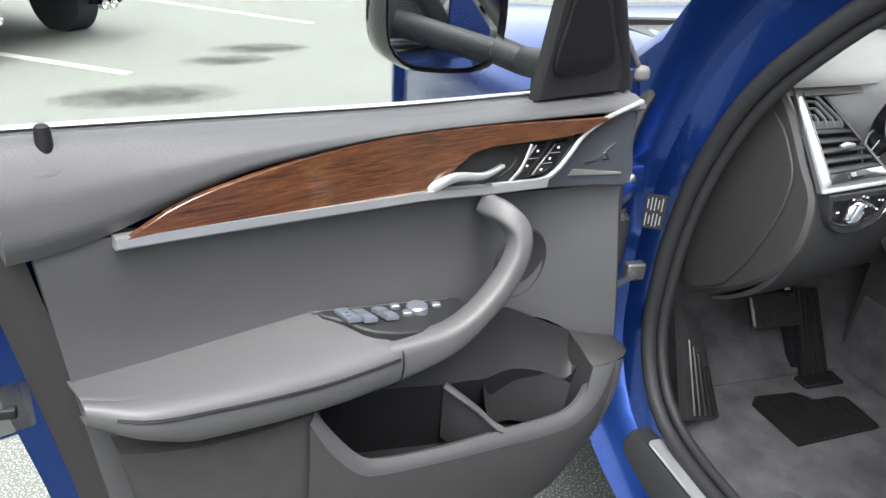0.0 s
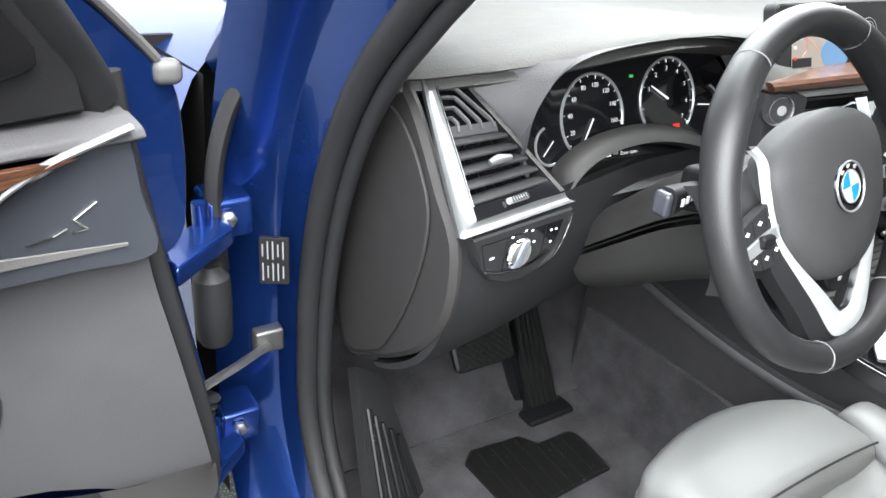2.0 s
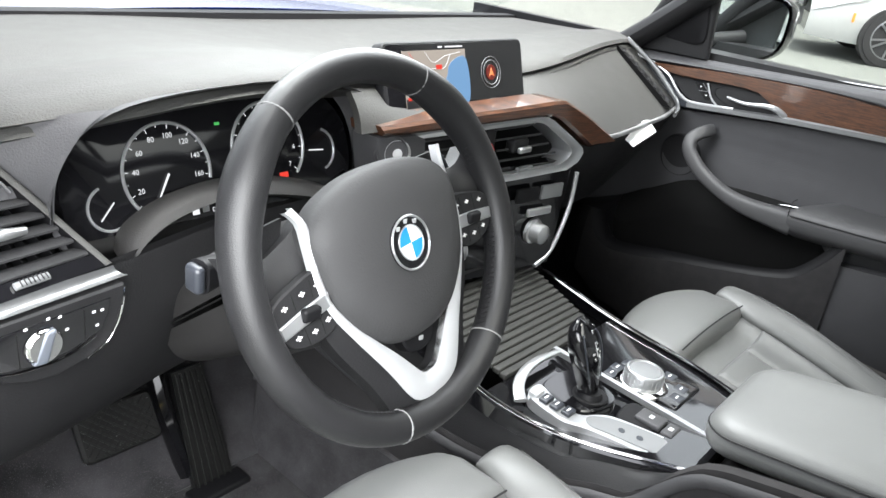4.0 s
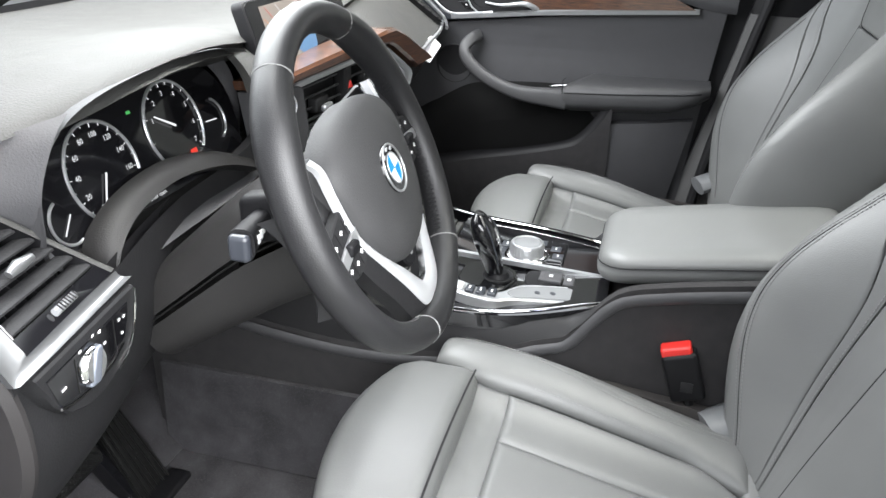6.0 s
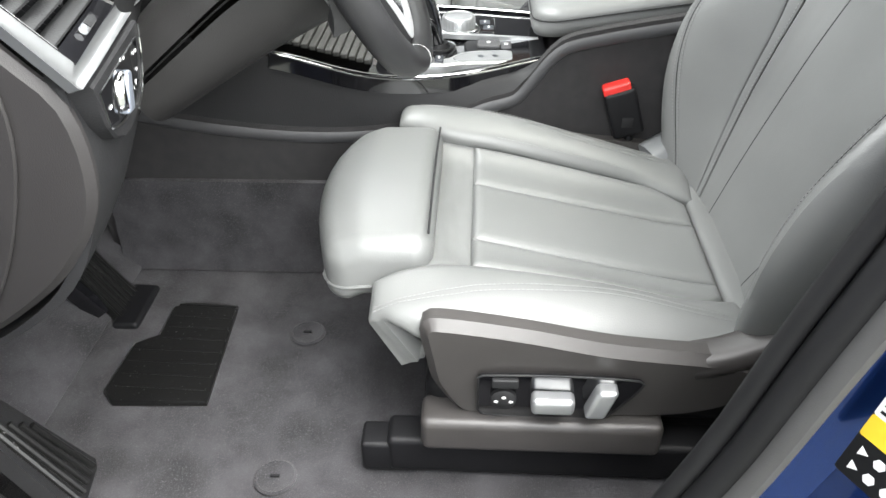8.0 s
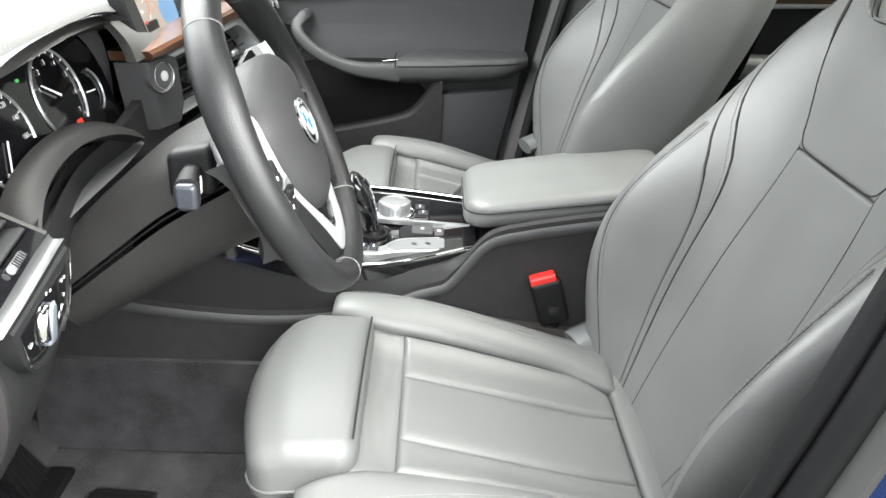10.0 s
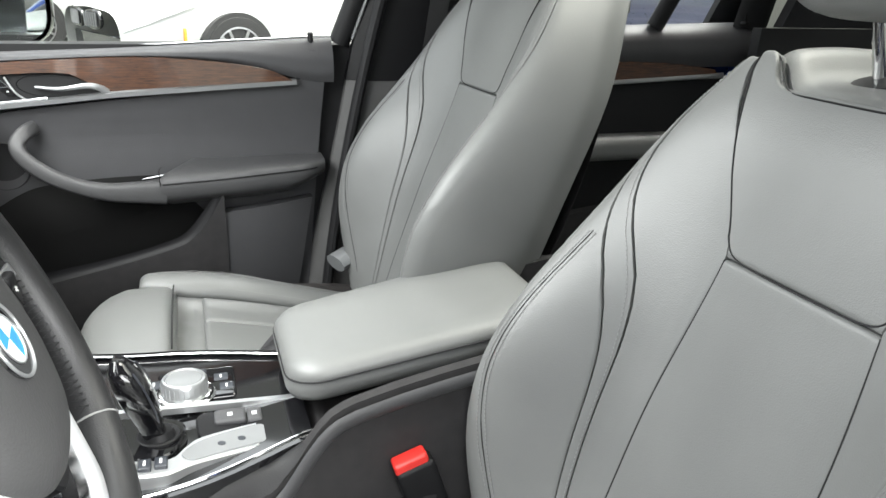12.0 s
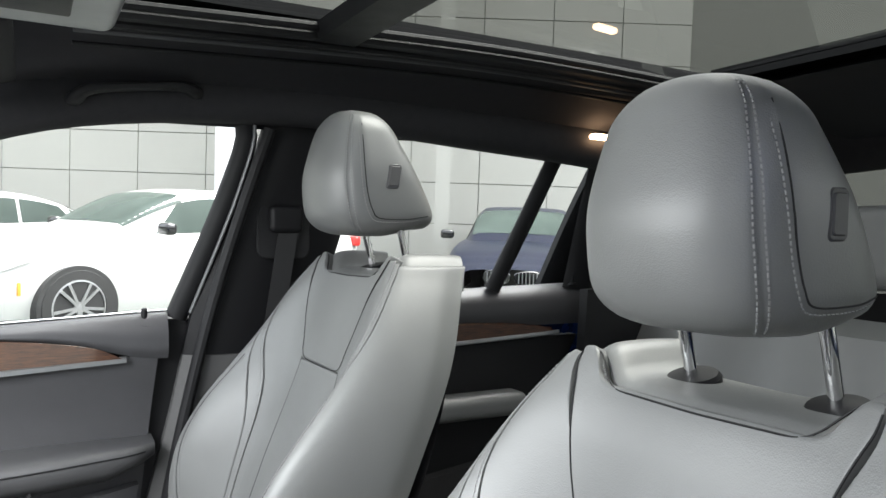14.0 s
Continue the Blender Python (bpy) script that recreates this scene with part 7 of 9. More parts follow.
for sg in (-1, 1):
    bm = bmnew()
    def flank(u, v, h):
        y = lerp(0.50, -0.75, u)
        x = edge_x(y) + soft(v, (0, 0.012), (0.6, 0.008), (0.9, 0.004), (1, -0.006))
        return V((sg * (x + h), y, lerp(0.43, edge_z(y), v)))
    slab(bm, flank, 90, 12, 0.015)
    part("side_panel", bm, TRIMCLOTH, console, "dark console side panel")
    bm = bmnew()
    tube(bm, [V((sg * (edge_x(y) + 0.006), y, edge_z(y) - 0.012)) for y in [0.46 - 0.01 * i for i in range(107)]], oval(0.004, 0.009, 8))
    part("edge_strip", bm, SKIN, console, "grey edge strip along the console")
    bm = bmnew()
    slab(bm, lambda u, v, h: V((sg * (edge_x(lerp(0.48, -0.30, u)) + lerp(0.036, 0.017, v ** 0.6) + h), lerp(0.48, -0.30, u), lerp(0.428, 0.588, v))), 24, 8, 0.012)
    part("tunnel_carpet", bm, CARPET, console, "dark carpet along the foot of the console")
    bm = bmnew()
    def shoulder(u, v):
        y = lerp(0.44, -0.205, u)
        return V((sg * lerp(edge_x(y) - 0.004, rail_x(y), v), y, lerp(edge_z(y), rail_z(y) if y < 0.2 else 0.775 + 0.3 * (y - 0.2), v) + 0.008 * math.sin(math.pi * v)))
    grid(bm, shoulder, 26, 6)
    part("shoulder", bm, PLASTIC, console)
    bm = bmnew()
    tube(bm, [V((sg * rail_x(y), y, rail_z(y) + 0.002)) for y in [0.20 - 0.0137 * i for i in range(31)]], [(-0.003, -0.014), (0.008, -0.014), (0.005, 0.006), (-0.003, 0.006)] if sg < 0 else [(-0.008, -0.014), (0.003, -0.014), (0.003, 0.006), (-0.005, 0.006)])
    part("gloss_edge", bm, GLOSS, console, "gloss black console edge")
    bm = bmnew()
    tube(bm, [V((sg * (rail_x(y) - 0.006), y, rail_z(y) + 0.009)) for y in [0.20 - 0.0137 * i for i in range(31)]], oval(0.0022, 0.0018, 6))
    part("chrome_line", bm, CHROME, console)
bm = bmnew()
slab(bm, lambda u, v, h: V((lerp(-1, 1, u) * (rail_x(lerp(0.06, -0.206, v)) - 0.004), lerp(0.06, -0.206, v), rail_z(lerp(0.06, -0.206, v)) + 0.004 + h)), 8, 10, 0.02)
part("deck", bm, GLOSS, console, "gloss black console deck")
# roller cover of the tray ahead
for i in range(14):
    y = 0.065 + 0.0115 * i
    bm = bmnew()
    rbox(bm, (0, y, 0.748 + 0.30 * (y - 0.06)), (0.118 + 0.10 * (y - 0.06), 0.0054, 0.004), 0.002, 2, 1)
    part("tray_slat", bm, DASH, console, "grey tray cover slat")
# armrest lid and box
bm = bmnew()
rbox(bm, (0.0, -0.42, 0.655), (0.118, 0.21, 0.118), 0.02, shape=lambda p: (p.x, p.y, p.z - 0.16 * p.y * (p.z > 0)))
part("storage_box", bm, TRIMCLOTH, console)
lid = thing("armrest_lid", (0.03, -0.38, 0.775), "padded leather centre armrest lid", "armrest")
lid_at = lambda a, b, z: V((0.034 + a, -0.356 + b, z - 0.16 * (b - 0.16)))
lid_rim = lambda inset: [(a * (1 + 0.06 * (-b / 0.17)), b) for a, b in round_rect(0, 0, 0.112 - inset, 0.172 - inset, max(0.012, 0.048 - inset), 8)]
bm = bmnew()
prev = None
for inset, z in ((0.016, 0.764), (0.005, 0.768), (0.001, 0.776), (0.0, 0.786), (0.0018, 0.7925), (0.0012, 0.7945), (0.003, 0.801), (0.008, 0.807), (0.018, 0.8115), (0.036, 0.814), (0.060, 0.8155)):
    ring = [bm.verts.new(lid_at(a, b, z)) for a, b in lid_rim(inset)]
    if prev:
        for i in range(len(ring)):
            bm.faces.new((prev[i], prev[(i + 1) % len(ring)], ring[(i + 1) % len(ring)], ring[i]))
    else:
        bm.faces.new(ring[::-1])
    prev = ring
bm.faces.new(prev)
part("pad", bm, LEATHER, lid, "smooth grey-black leather", sharp=60)
bm = bmnew()
tube(bm, [lid_at(a, b, 0.7935) for a, b in lid_rim(0.0008)], oval(0.0011, 0.0011, 6), closed=True)
part("seam", bm, SEAM, lid, "dark seam round the lid")
# selector, controller, switches
bm = bmnew()
sel_half = lambda z: soft(z, (0.742, 0.0125), (0.780, 0.0145), (0.815, 0.0225), (0.845, 0.0245), (0.866, 0.0215), (0.8745, 0.013), (0.878, 0.003))
sel_deep = lambda z: soft(z, (0.742, 0.0125), (0.780, 0.0150), (0.815, 0.0200), (0.845, 0.0195), (0.866, 0.0150), (0.8745, 0.009), (0.878, 0.002))
sel_mid = lambda z: V((-0.062 - 0.085 * (z - 0.742), -0.040 + 0.22 * (z - 0.742), 0.742 + 0.86 * (z - 0.742)))
SEL_Z = [0.742 + 0.136 * (i / 40) for i in range(41)]
rows = [[bm.verts.new(sel_mid(z) + V((a, b, 0.25 * b))) for a, b in oval(sel_half(z), sel_deep(z), 24, 2.8)] for z in SEL_Z]
for r, q in zip(rows, rows[1:]):
    for i in range(24):
        bm.faces.new((r[i], r[(i + 1) % 24], q[(i + 1) % 24], q[i]))
bm.faces.new(rows[-1])
sel = part("gear_selector", bm, GLOSS, console, "gloss black gear selector")
bm = bmnew()
turned(bm, (-0.062, -0.040, 0.740), (0, 0, 1), [(0, 0.030), (0.005, 0.029), (0.007, 0.022)], 28)
part("selector_ring", bm, DARK, console)
on_deck = lambda a, b, h: V((a, b, 0.744 + 0.10 * (b + 0.08) + h))
knob_at = (0.034, -0.068, 0.744)
bm = bmnew()
turned(bm, knob_at, (0, 0, 1), [(0, 0.036), (0.004, 0.037), (0.007, 0.034), (0.008, 0.028)], 40)
part("controller_ring", bm, CHROME, console, "bright ring round the controller")
bm = bmnew()
turned(bm, (knob_at[0], knob_at[1], 0.750), (0, 0, 1), [(0, 0.0265), (0.003, 0.0275), (0.018, 0.0275), (0.021, 0.0255), (0.0215, 0.0235), (0.019, 0.022), (0.019, 0.0)], 44)
kn = part("rotary_controller", bm, SATIN, console, "silver rotary controller")
bm = bmnew()
turned(bm, (knob_at[0], knob_at[1], 0.7685), (0, 0, 1), [(0, 0.0218), (0.002, 0.0215), (0.003, 0.018), (0.0033, 0.0)], 40)
part("touch_pad", bm, PALE, kn, "pale touch pad")
for i in range(28):
    t = 2 * math.pi * i / 28
    bm = bmnew()
    cylinder(bm, (knob_at[0] + 0.0275 * math.cos(t), knob_at[1] + 0.0275 * math.sin(t), 0.754), (knob_at[0] + 0.0275 * math.cos(t), knob_at[1] + 0.0275 * math.sin(t), 0.767), 0.0008, 0.0008, 5)
    part("grip_rib", bm, SATIN, kn)
bm = bmnew()
rbox(bm, (0.058, -0.082, 0.741), (0.040, 0.048, 0.007), 0.005)
cbase = part("controller_base", bm, GLOSS, console)
for a, b in ((0.022, -0.026), (0.043, -0.024), (0.066, -0.030), (0.084, -0.056), (0.086, -0.086), (0.068, -0.112), (0.042, -0.118)):
    bm = bmnew()
    rbox(bm, (a, b, 0.746), (0.010, 0.009, 0.003), 0.002, 2, 1)
    key = part("menu_key", bm, SLATE, cbase)
    bm = bmnew()
    rbox(bm, (a, b, 0.7494), (0.004, 0.0012, 0.0002), 0.0001, 1, 1)
    part("symbol", bm, WHITE, key)
# silver bezel with keys, grey pad and parking brake panel
bm = bmnew()
ol = smooth_outline([(-0.104, 0.012), (-0.124, 0.016), (-0.138, 0.006), (-0.142, -0.020), (-0.140, -0.050), (-0.126, -0.074), (-0.112, -0.112), (-0.100, -0.150), (-0.090, -0.163), (-0.066, -0.163), (-0.050, -0.154), (-0.056, -0.128), (-0.074, -0.084), (-0.090, -0.068), (-0.112, -0.052), (-0.112, -0.020)], 70)
plate(bm, ol, on_deck, 0.008, 0.0025, 0.01)
sb_ = part("silver_bezel", bm, SATIN, console, "satin silver bezel round the selector")
bm = bmnew()
plate(bm, smooth_outline([(-0.110, -0.064), (-0.095, -0.072), (-0.080, -0.090), (-0.062, -0.130), (-0.057, -0.152), (-0.068, -0.157), (-0.090, -0.156), (-0.098, -0.140), (-0.110, -0.104), (-0.120, -0.076)], 50), lambda a, b, h: on_deck(a, b, h + 0.0072), 0.0022, 0.0008)
pad_ = part("grey_pad", bm, PALE, sb_, "smooth grey key pad")
for b0 in (-0.106, -0.128):
    bm = bmnew()
    plate(bm, disc(0.0045, 16, -0.093 + 0.35 * (-0.106 - b0), b0), lambda a, b, h: on_deck(a, b, h + 0.0096), 0.0003, 0.0001)
    part("symbol", bm, SLATE, pad_)
for a, b in ((-0.126, 0.004), (-0.127, -0.012), (-0.126, -0.028), (-0.123, -0.044)):
    bm = bmnew()
    rbox(bm, on_deck(a, b, 0.009), (0.0095, 0.0066, 0.0035), 0.002, 2, 1)
    key = part("mode_key", bm, SLATE if b < 0 else PEARL, sb_, "small drive mode key")
    if b < 0:
        bm = bmnew()
        rbox(bm, on_deck(a, b, 0.0128), (0.0042, 0.0012, 0.0002), 0.0001, 1, 1)
        part("symbol", bm, WHITE, key)
bm = bmnew()
plate(bm, smooth_outline([(-0.100, 0.012), (-0.062, 0.016), (-0.032, 0.006), (-0.024, -0.030), (-0.030, -0.060), (-0.050, -0.068), (-0.090, -0.058), (-0.106, -0.040), (-0.106, -0.010)], 40), on_deck, 0.005, 0.002, 0.01)
part("selector_plate", bm, GLOSS, console, "gloss black selector plate")
bm = bmnew()
turned(bm, on_deck(-0.063, -0.040, 0.004), (0, 0, 1), [(0, 0.024), (0.003, 0.024), (0.004, 0.022), (0.003, 0.018), (0.010, 0.0145)], 28)
part("selector_boot", bm, DARK, console, "black selector boot")
bm = bmnew()
plate(bm, smooth_outline([(-0.070, -0.090), (-0.050, -0.080), (-0.020, -0.084), (-0.016, -0.120), (-0.019, -0.148), (-0.034, -0.158), (-0.046, -0.152), (-0.052, -0.128)], 40), on_deck, 0.005, 0.002, 0.01)
pb = part("brake_panel", bm, DARK, console, "dark parking brake panel")
for b, t in ((-0.118, 0.018), (-0.146, 0.0085)):
    bm = bmnew()
    rbox(bm, on_deck(-0.034, b, 0.007), (0.0145, t, 0.004), 0.003, 2, 1)
    key = part("brake_switch", bm, SKIN, pb, "grey parking brake switch")
    bm = bmnew()
    rbox(bm, on_deck(-0.034, b, 0.0113), (0.004, 0.003, 0.0002), 0.0001, 1, 1)
    part("symbol", bm, PEARL, key)
bm = bmnew()
slab(bm, lambda u, v, h: V((lerp(-0.0115, -0.0035, u), lerp(0.055, -0.198, v), 0.749 + 0.012 * (1 - v) + h)), 2, 10, 0.008)
part("chrome_bar", bm, SATIN, console, "bright silver bar along the deck")
bm = bmnew()
tube(bm, spline([(-0.142, 0.016, 0.748), (-0.124, 0.034, 0.755), (-0.095, 0.045, 0.760), (-0.060, 0.048, 0.762), (-0.028, 0.047, 0.760), (-0.010, 0.046, 0.758)], 24), lambda t: oval(0.009 - 0.004 * t, 0.0035, 12, 3.0))
part("silver_bridge", bm, SATIN, console, "satin silver bridge behind the tray")
bm = bmnew()
turned(bm, (-0.150, 0.012, 0.738), (0, 0, 1), [(0, 0.016), (0.003, 0.016), (0.003, 0.012), (-0.006, 0.010)], 24)
part("socket", bm, GLOSS, console, "gloss black recess beside the keys")
# markings on the selector's rear face
on_sel = lambda a, z, h: sel_mid(z) + V((a, -sel_deep(z) * (1 - 0.5 * (abs(a) / 0.0245) ** 2.8) - 0.0006 - h, -0.25 * sel_deep(z)))
for text, a, z in (("P", 0.003, 0.867), ("R", 0.005, 0.853), ("N", 0.005, 0.844), ("D", 0.005, 0.835), ("S", -0.004, 0.831), ("M", -0.006, 0.839)):
    writing(text, 0.0062, lambda x, y, h, a=a, z=z: on_sel(a + x, z + y, h), WHITE, sel, "marking")
bm = bmnew()
tube(bm, [on_sel(0.0015, z, 0.0002) for z in (0.834, 0.843, 0.855)], oval(0.0004, 0.0003, 5))
part("marking", bm, WHITE, sel)
for sg in (-1, 1):
    bm = bmnew()
    tube(bm, [sel_mid(z) + V((sg * sel_half(z) * 0.80, -sel_deep(z) * 0.82, -0.2 * sel_deep(z))) for z in [0.79 + 0.004 * i for i in range(20)]], oval(0.0012, 0.0012, 6))
    part("edge_line", bm, SLATE, sel, "satin edge of the selector face")
# belt buckle
buckle = thing("belt_buckle", (-0.155, -0.32, 0.60), "black seat belt buckle with red release button", "seat belt buckle")
bm = bmnew()
rbox(bm, (-0.149, -0.3225, 0.688), (0.013, 0.0225, 0.036), 0.006, 3, 2, shape=lambda p: (p.x, p.y + 0.33 * p.z, p.z - 0.33 * p.y))
housing = part("housing", bm, DARK, buckle)
bm = bmnew()
rbox(bm, (-0.148, -0.3085, 0.7235), (0.011, 0.0195, 0.0095), 0.004, 3, 2, shape=lambda p: (p.x, p.y + 0.33 * p.z, p.z - 0.33 * p.y))
part("release_button", bm, RED, buckle, "red release button")
bm = bmnew()
rbox(bm, (-0.1623, -0.328, 0.676), (0.0006, 0.008, 0.008), 0.0004, 1, 1)
part("emblem", bm, PLASTIC, housing)
bm = bmnew()
tube(bm, [V((-0.149, -0.334, 0.655)), V((-0.155, -0.345, 0.60))], oval(0.010, 0.006, 8))
part("stem", bm, DARK, buckle)

# ---- instruments ----
def ring_part(name, cx, cz, r, a0, a1, mat_, parent, w=0.0016, out=0.005):
    bm = bmnew()
    n = max(6, int(abs(a1 - a0) / 6))
    tube(bm, [on_dials(cx + r * math.cos(radians(lerp(a0, a1, i / n))), cz + r * math.sin(radians(lerp(a0, a1, i / n))), out) for i in range(n + 1)], oval(w, w, 6), up=(0, 1, 0))
    return part(name, bm, mat_, parent)


def gauge(cx, cz, r, a0, a1, marks, size, needle, label):
    g = ring_part("gauge_ring", cx, cz, r, a0 + 4, a1 - 4, SATIN, cluster, 0.0018)
    tagged(g, label)
    for i in range(len(marks) * 2 - 1):
        a = radians(lerp(a0, a1, i / (len(marks) * 2 - 2)))
        bm = bmnew()
        k = 0.88 if i % 2 == 0 else 0.92
        tube(bm, [on_dials(cx + r * q * math.cos(a), cz + r * q * math.sin(a), 0.0046) for q in (k, 0.965)], oval(0.0004, 0.0005, 4), up=(0, 1, 0))
        part("tick", bm, GLOW_WHITE, g)
        if i % 2 == 0 and marks[i // 2]:
            writing(marks[i // 2], size, lambda x, y, h, a=a: on_dials(cx + r * 0.72 * math.cos(a) + x, cz + r * 0.74 * math.sin(a) + y, 0.0046 + h), GLOW_WHITE, g)
    a = radians(needle)
    bm = bmnew()
    tube(bm, [on_dials(cx + r * q * math.cos(a), cz + r * q * math.sin(a), 0.007) for q in (0.02, 0.72)], lambda t: oval(0.0014 - 0.0006 * t, 0.0008, 6), up=(0, 1, 0))
    part("needle", bm, GLOW_WHITE, g, "white needle")


gauge(-0.482, 1.031, 0.048, 235, -10, ["0", "20", "40", "60", "80", "100", "120", "140", "160"], 0.0075, 238, "silver-ringed speed dial")
gauge(-0.356, 1.042, 0.048, 225, -40, ["", "", "1", "2", "3", "4", "5", "6", "7"], 0.0075, 150, "silver-ringed engine speed dial")
ring_part("fuel_arc", -0.548, 1.006, 0.021, 110, 290, SATIN, cluster)
ring_part("oil_arc", -0.286, 1.030, 0.024, 70, -70, SATIN, cluster)
for cx, cz, a, r in ((-0.548, 1.006, 225, 0.018), (-0.286, 1.030, 175, 0.018)):
    bm = bmnew()
    tube(bm, [on_dials(cx + q * r * math.cos(radians(a)), cz + q * r * math.sin(radians(a)), 0.0055) for q in (-0.4, 0.8)], oval(0.0008, 0.0006, 6), up=(0, 1, 0))
    part("needle", bm, GLOW_WHITE, cluster)
writing("11:32 am", 0.0062, lambda x, y, h: on_dials(-0.424 + x, 1.003 + y, 0.0046 + h), GLOW_WHITE, cluster)
writing("Door open.", 0.0062, lambda x, y, h: on_dials(-0.424 + x, 0.986 + y, 0.0046 + h), GLOW_WHITE, cluster)
writing("mph", 0.0045, lambda x, y, h: on_dials(-0.492 + x, 0.992 + y, 0.0046 + h), GLOW_WHITE, cluster)
for nm, a, b, w, t, m_ in (("warning_lamp", -0.484, 0.994, 0.0025, 0.004, GLOW_RED), ("warning_lamp", -0.340, 1.008, 0.006, 0.003, GLOW_RED), ("ready_lamp", -0.418, 1.072, 0.003, 0.0015, GLOW_GREEN), ("door_symbol", -0.446, 0.996, 0.004, 0.011, PALE), ("list_symbol", -0.458, 0.990, 0.004, 0.006, GLOW_WHITE), ("line", -0.424, 0.9965, 0.030, 0.0004, GLOW_WHITE)):
    bm = bmnew()
    plate(bm, [(a - w, b - t), (a + w, b - t), (a + w, b + t), (a - w, b + t)], lambda x, y, h: on_dials(x, y, 0.0042 + h), 0.0005, 0.0001)
    part(nm, bm, m_, cluster)
# cowl round the cluster
bm = bmnew()
ol = spline([(-0.605, 0, 1.00), (-0.600, 0, 1.06), (-0.55, 0, 1.105), (-0.42, 0, 1.120), (-0.295, 0, 1.110), (-0.236, 0, 1.07), (-0.230, 0, 1.0), (-0.27, 0, 0.962), (-0.42, 0, 0.955), (-0.56, 0, 0.958)], 60, True)
strip_between(bm, [on_dials(p.x, p.z, -0.002) for p in ol] + [on_dials(ol[0].x, ol[0].z, -0.002)], [V((p.x + (p.x + 0.42) * 0.05, 0.232 + 0.12 * max(0, 1.0 - p.z) + (0.05 if p.x > -0.26 else 0), p.z + (p.z - 1.03) * 0.10)) for p in ol + ol[:1]], 5)
part("cluster_cowl", bm, SKIN, dash, "dark grained instrument cowl")
# soft cowl side between the side vent and the instruments
bm = bmnew()
strip_between(bm, spline([on_vent(a, b, -0.003) for a, b in ((0.9, 1.07), (1.15, 1.06), (1.22, 0.90), (1.16, 0.60), (1.10, 0.30), (1.08, 0.0))], 24), spline([(-0.560, 0.236, 1.114), (-0.585, 0.232, 1.098), (-0.609, 0.231, 1.063), (-0.615, 0.231, 1.030), (-0.614, 0.231, 0.997), (-0.567, 0.236, 0.951)], 24), 4, lambda v: -0.002 * math.sin(math.pi * v))
part("cowl_side", bm, SKIN, dash, "dark grained cowl side")
# mouth above the column: a rim, and a black gaiter behind it
mouth = [(-0.552, 0.222, 0.958), (-0.540, 0.226, 0.978), (-0.505, 0.232, 0.997), (-0.454, 0.235, 1.007), (-0.397, 0.235, 1.006), (-0.325, 0.235, 0.990), (-0.262, 0.232, 0.965)]
bm = bmnew()
line = spline(mouth, 40)
strip_between(bm, line, [V((p.x * 1.0, 0.262, p.z + 0.014)) for p in line], 4, lambda v: 0.004 * math.sin(math.pi * v))
strip_between(bm, line, [p + V((0, 0.016, -0.008)) for p in line], 2)
part("mouth_rim", bm, SOFT_PLASTIC, dash, "dark rim under the instruments")
bm = bmnew()
grid(bm, lambda u, v: V((lerp(-0.60, -0.22, u), 0.272 - 0.03 * v + 0.006 * math.sin(14 * v), lerp(1.0, 0.915, v))), 20, 24)
part("column_gaiter", bm, RECESS_BLACK, dash, "black folded gaiter above the column")

# ---- screen, wood and centre stack ----
screen = thing("infotainment_screen", (-0.1, 0.24, 1.07), "wide black infotainment screen showing a map", "screen")
def on_screen(a, b, h=0.0):
    return V((-0.060 + a, 0.262 + 0.30 * b - h * 0.954, 1.110 + b * 0.954 + h * 0.30))
bm = bmnew()
plate(bm, round_rect(0, 0, 0.146, 0.048, 0.010), on_screen, 0.0055, 0.002, 0.012)
part("housing", bm, DARK, screen, "black screen housing")
bm = bmnew()
plate(bm, round_rect(0, 0, 0.1425, 0.0445, 0.008), lambda a, b, h: on_screen(a, b, h + 0.0052), 0.0006, 0.0001)
part("glass", bm, SCREEN, screen, "black glass screen front")
for nm, a0, a1, b0, b1, m_ in (("map_land", -0.112, 0.012, -0.038, 0.036, GLOW_MAP), ("map_water", -0.048, 0.012, -0.036, 0.024, GLOW_SEA), ("menu_strip", -0.112, -0.070, -0.036, -0.024, DARK)):
    bm = bmnew()
    k = {"map_land": 0.0062, "map_water": 0.0068, "menu_strip": 0.0072}[nm]
    pts = [(a0, b0), (a1, b0), (a1, b1), (a0, b1)] if nm != "map_water" else smooth_outline([(a0 + 0.012, b0), (a1, b0), (a1, b1), (a0 + 0.026, b1 - 0.006), (a0 + 0.018, 0.0), (a0, -0.014)], 24)
    plate(bm, pts, lambda x, y, h: on_screen(x, y, k + h), 0.0004, 0.0001)
    part(nm, bm, m_, screen)
for i, (a, b, w, t, m_) in enumerate(((-0.040, 0.0395, 0.004, 0.0012, GLOW_WHITE), (-0.012, 0.0395, 0.018, 0.0010, GLOW_WHITE), (0.066, -0.036, 0.010, 0.0012, GLOW_WHITE), (-0.106, -0.024, 0.003, 0.002, GLOW_RED), (-0.106, -0.010, 0.003, 0.002, GLOW_WHITE), (-0.10, -0.039, 0.006, 0.0012, GLOW_ORANGE), (-0.045, 0.014, 0.006, 0.003, GLOW_RED))):
    bm = bmnew()
    plate(bm, [(a - w, b - t), (a + w, b - t), (a + w, b + t), (a - w, b + t)], lambda x, y, h: on_screen(x, y, 0.0074 + h), 0.0004, 0.0001)
    part("text_bar", bm, m_, screen)
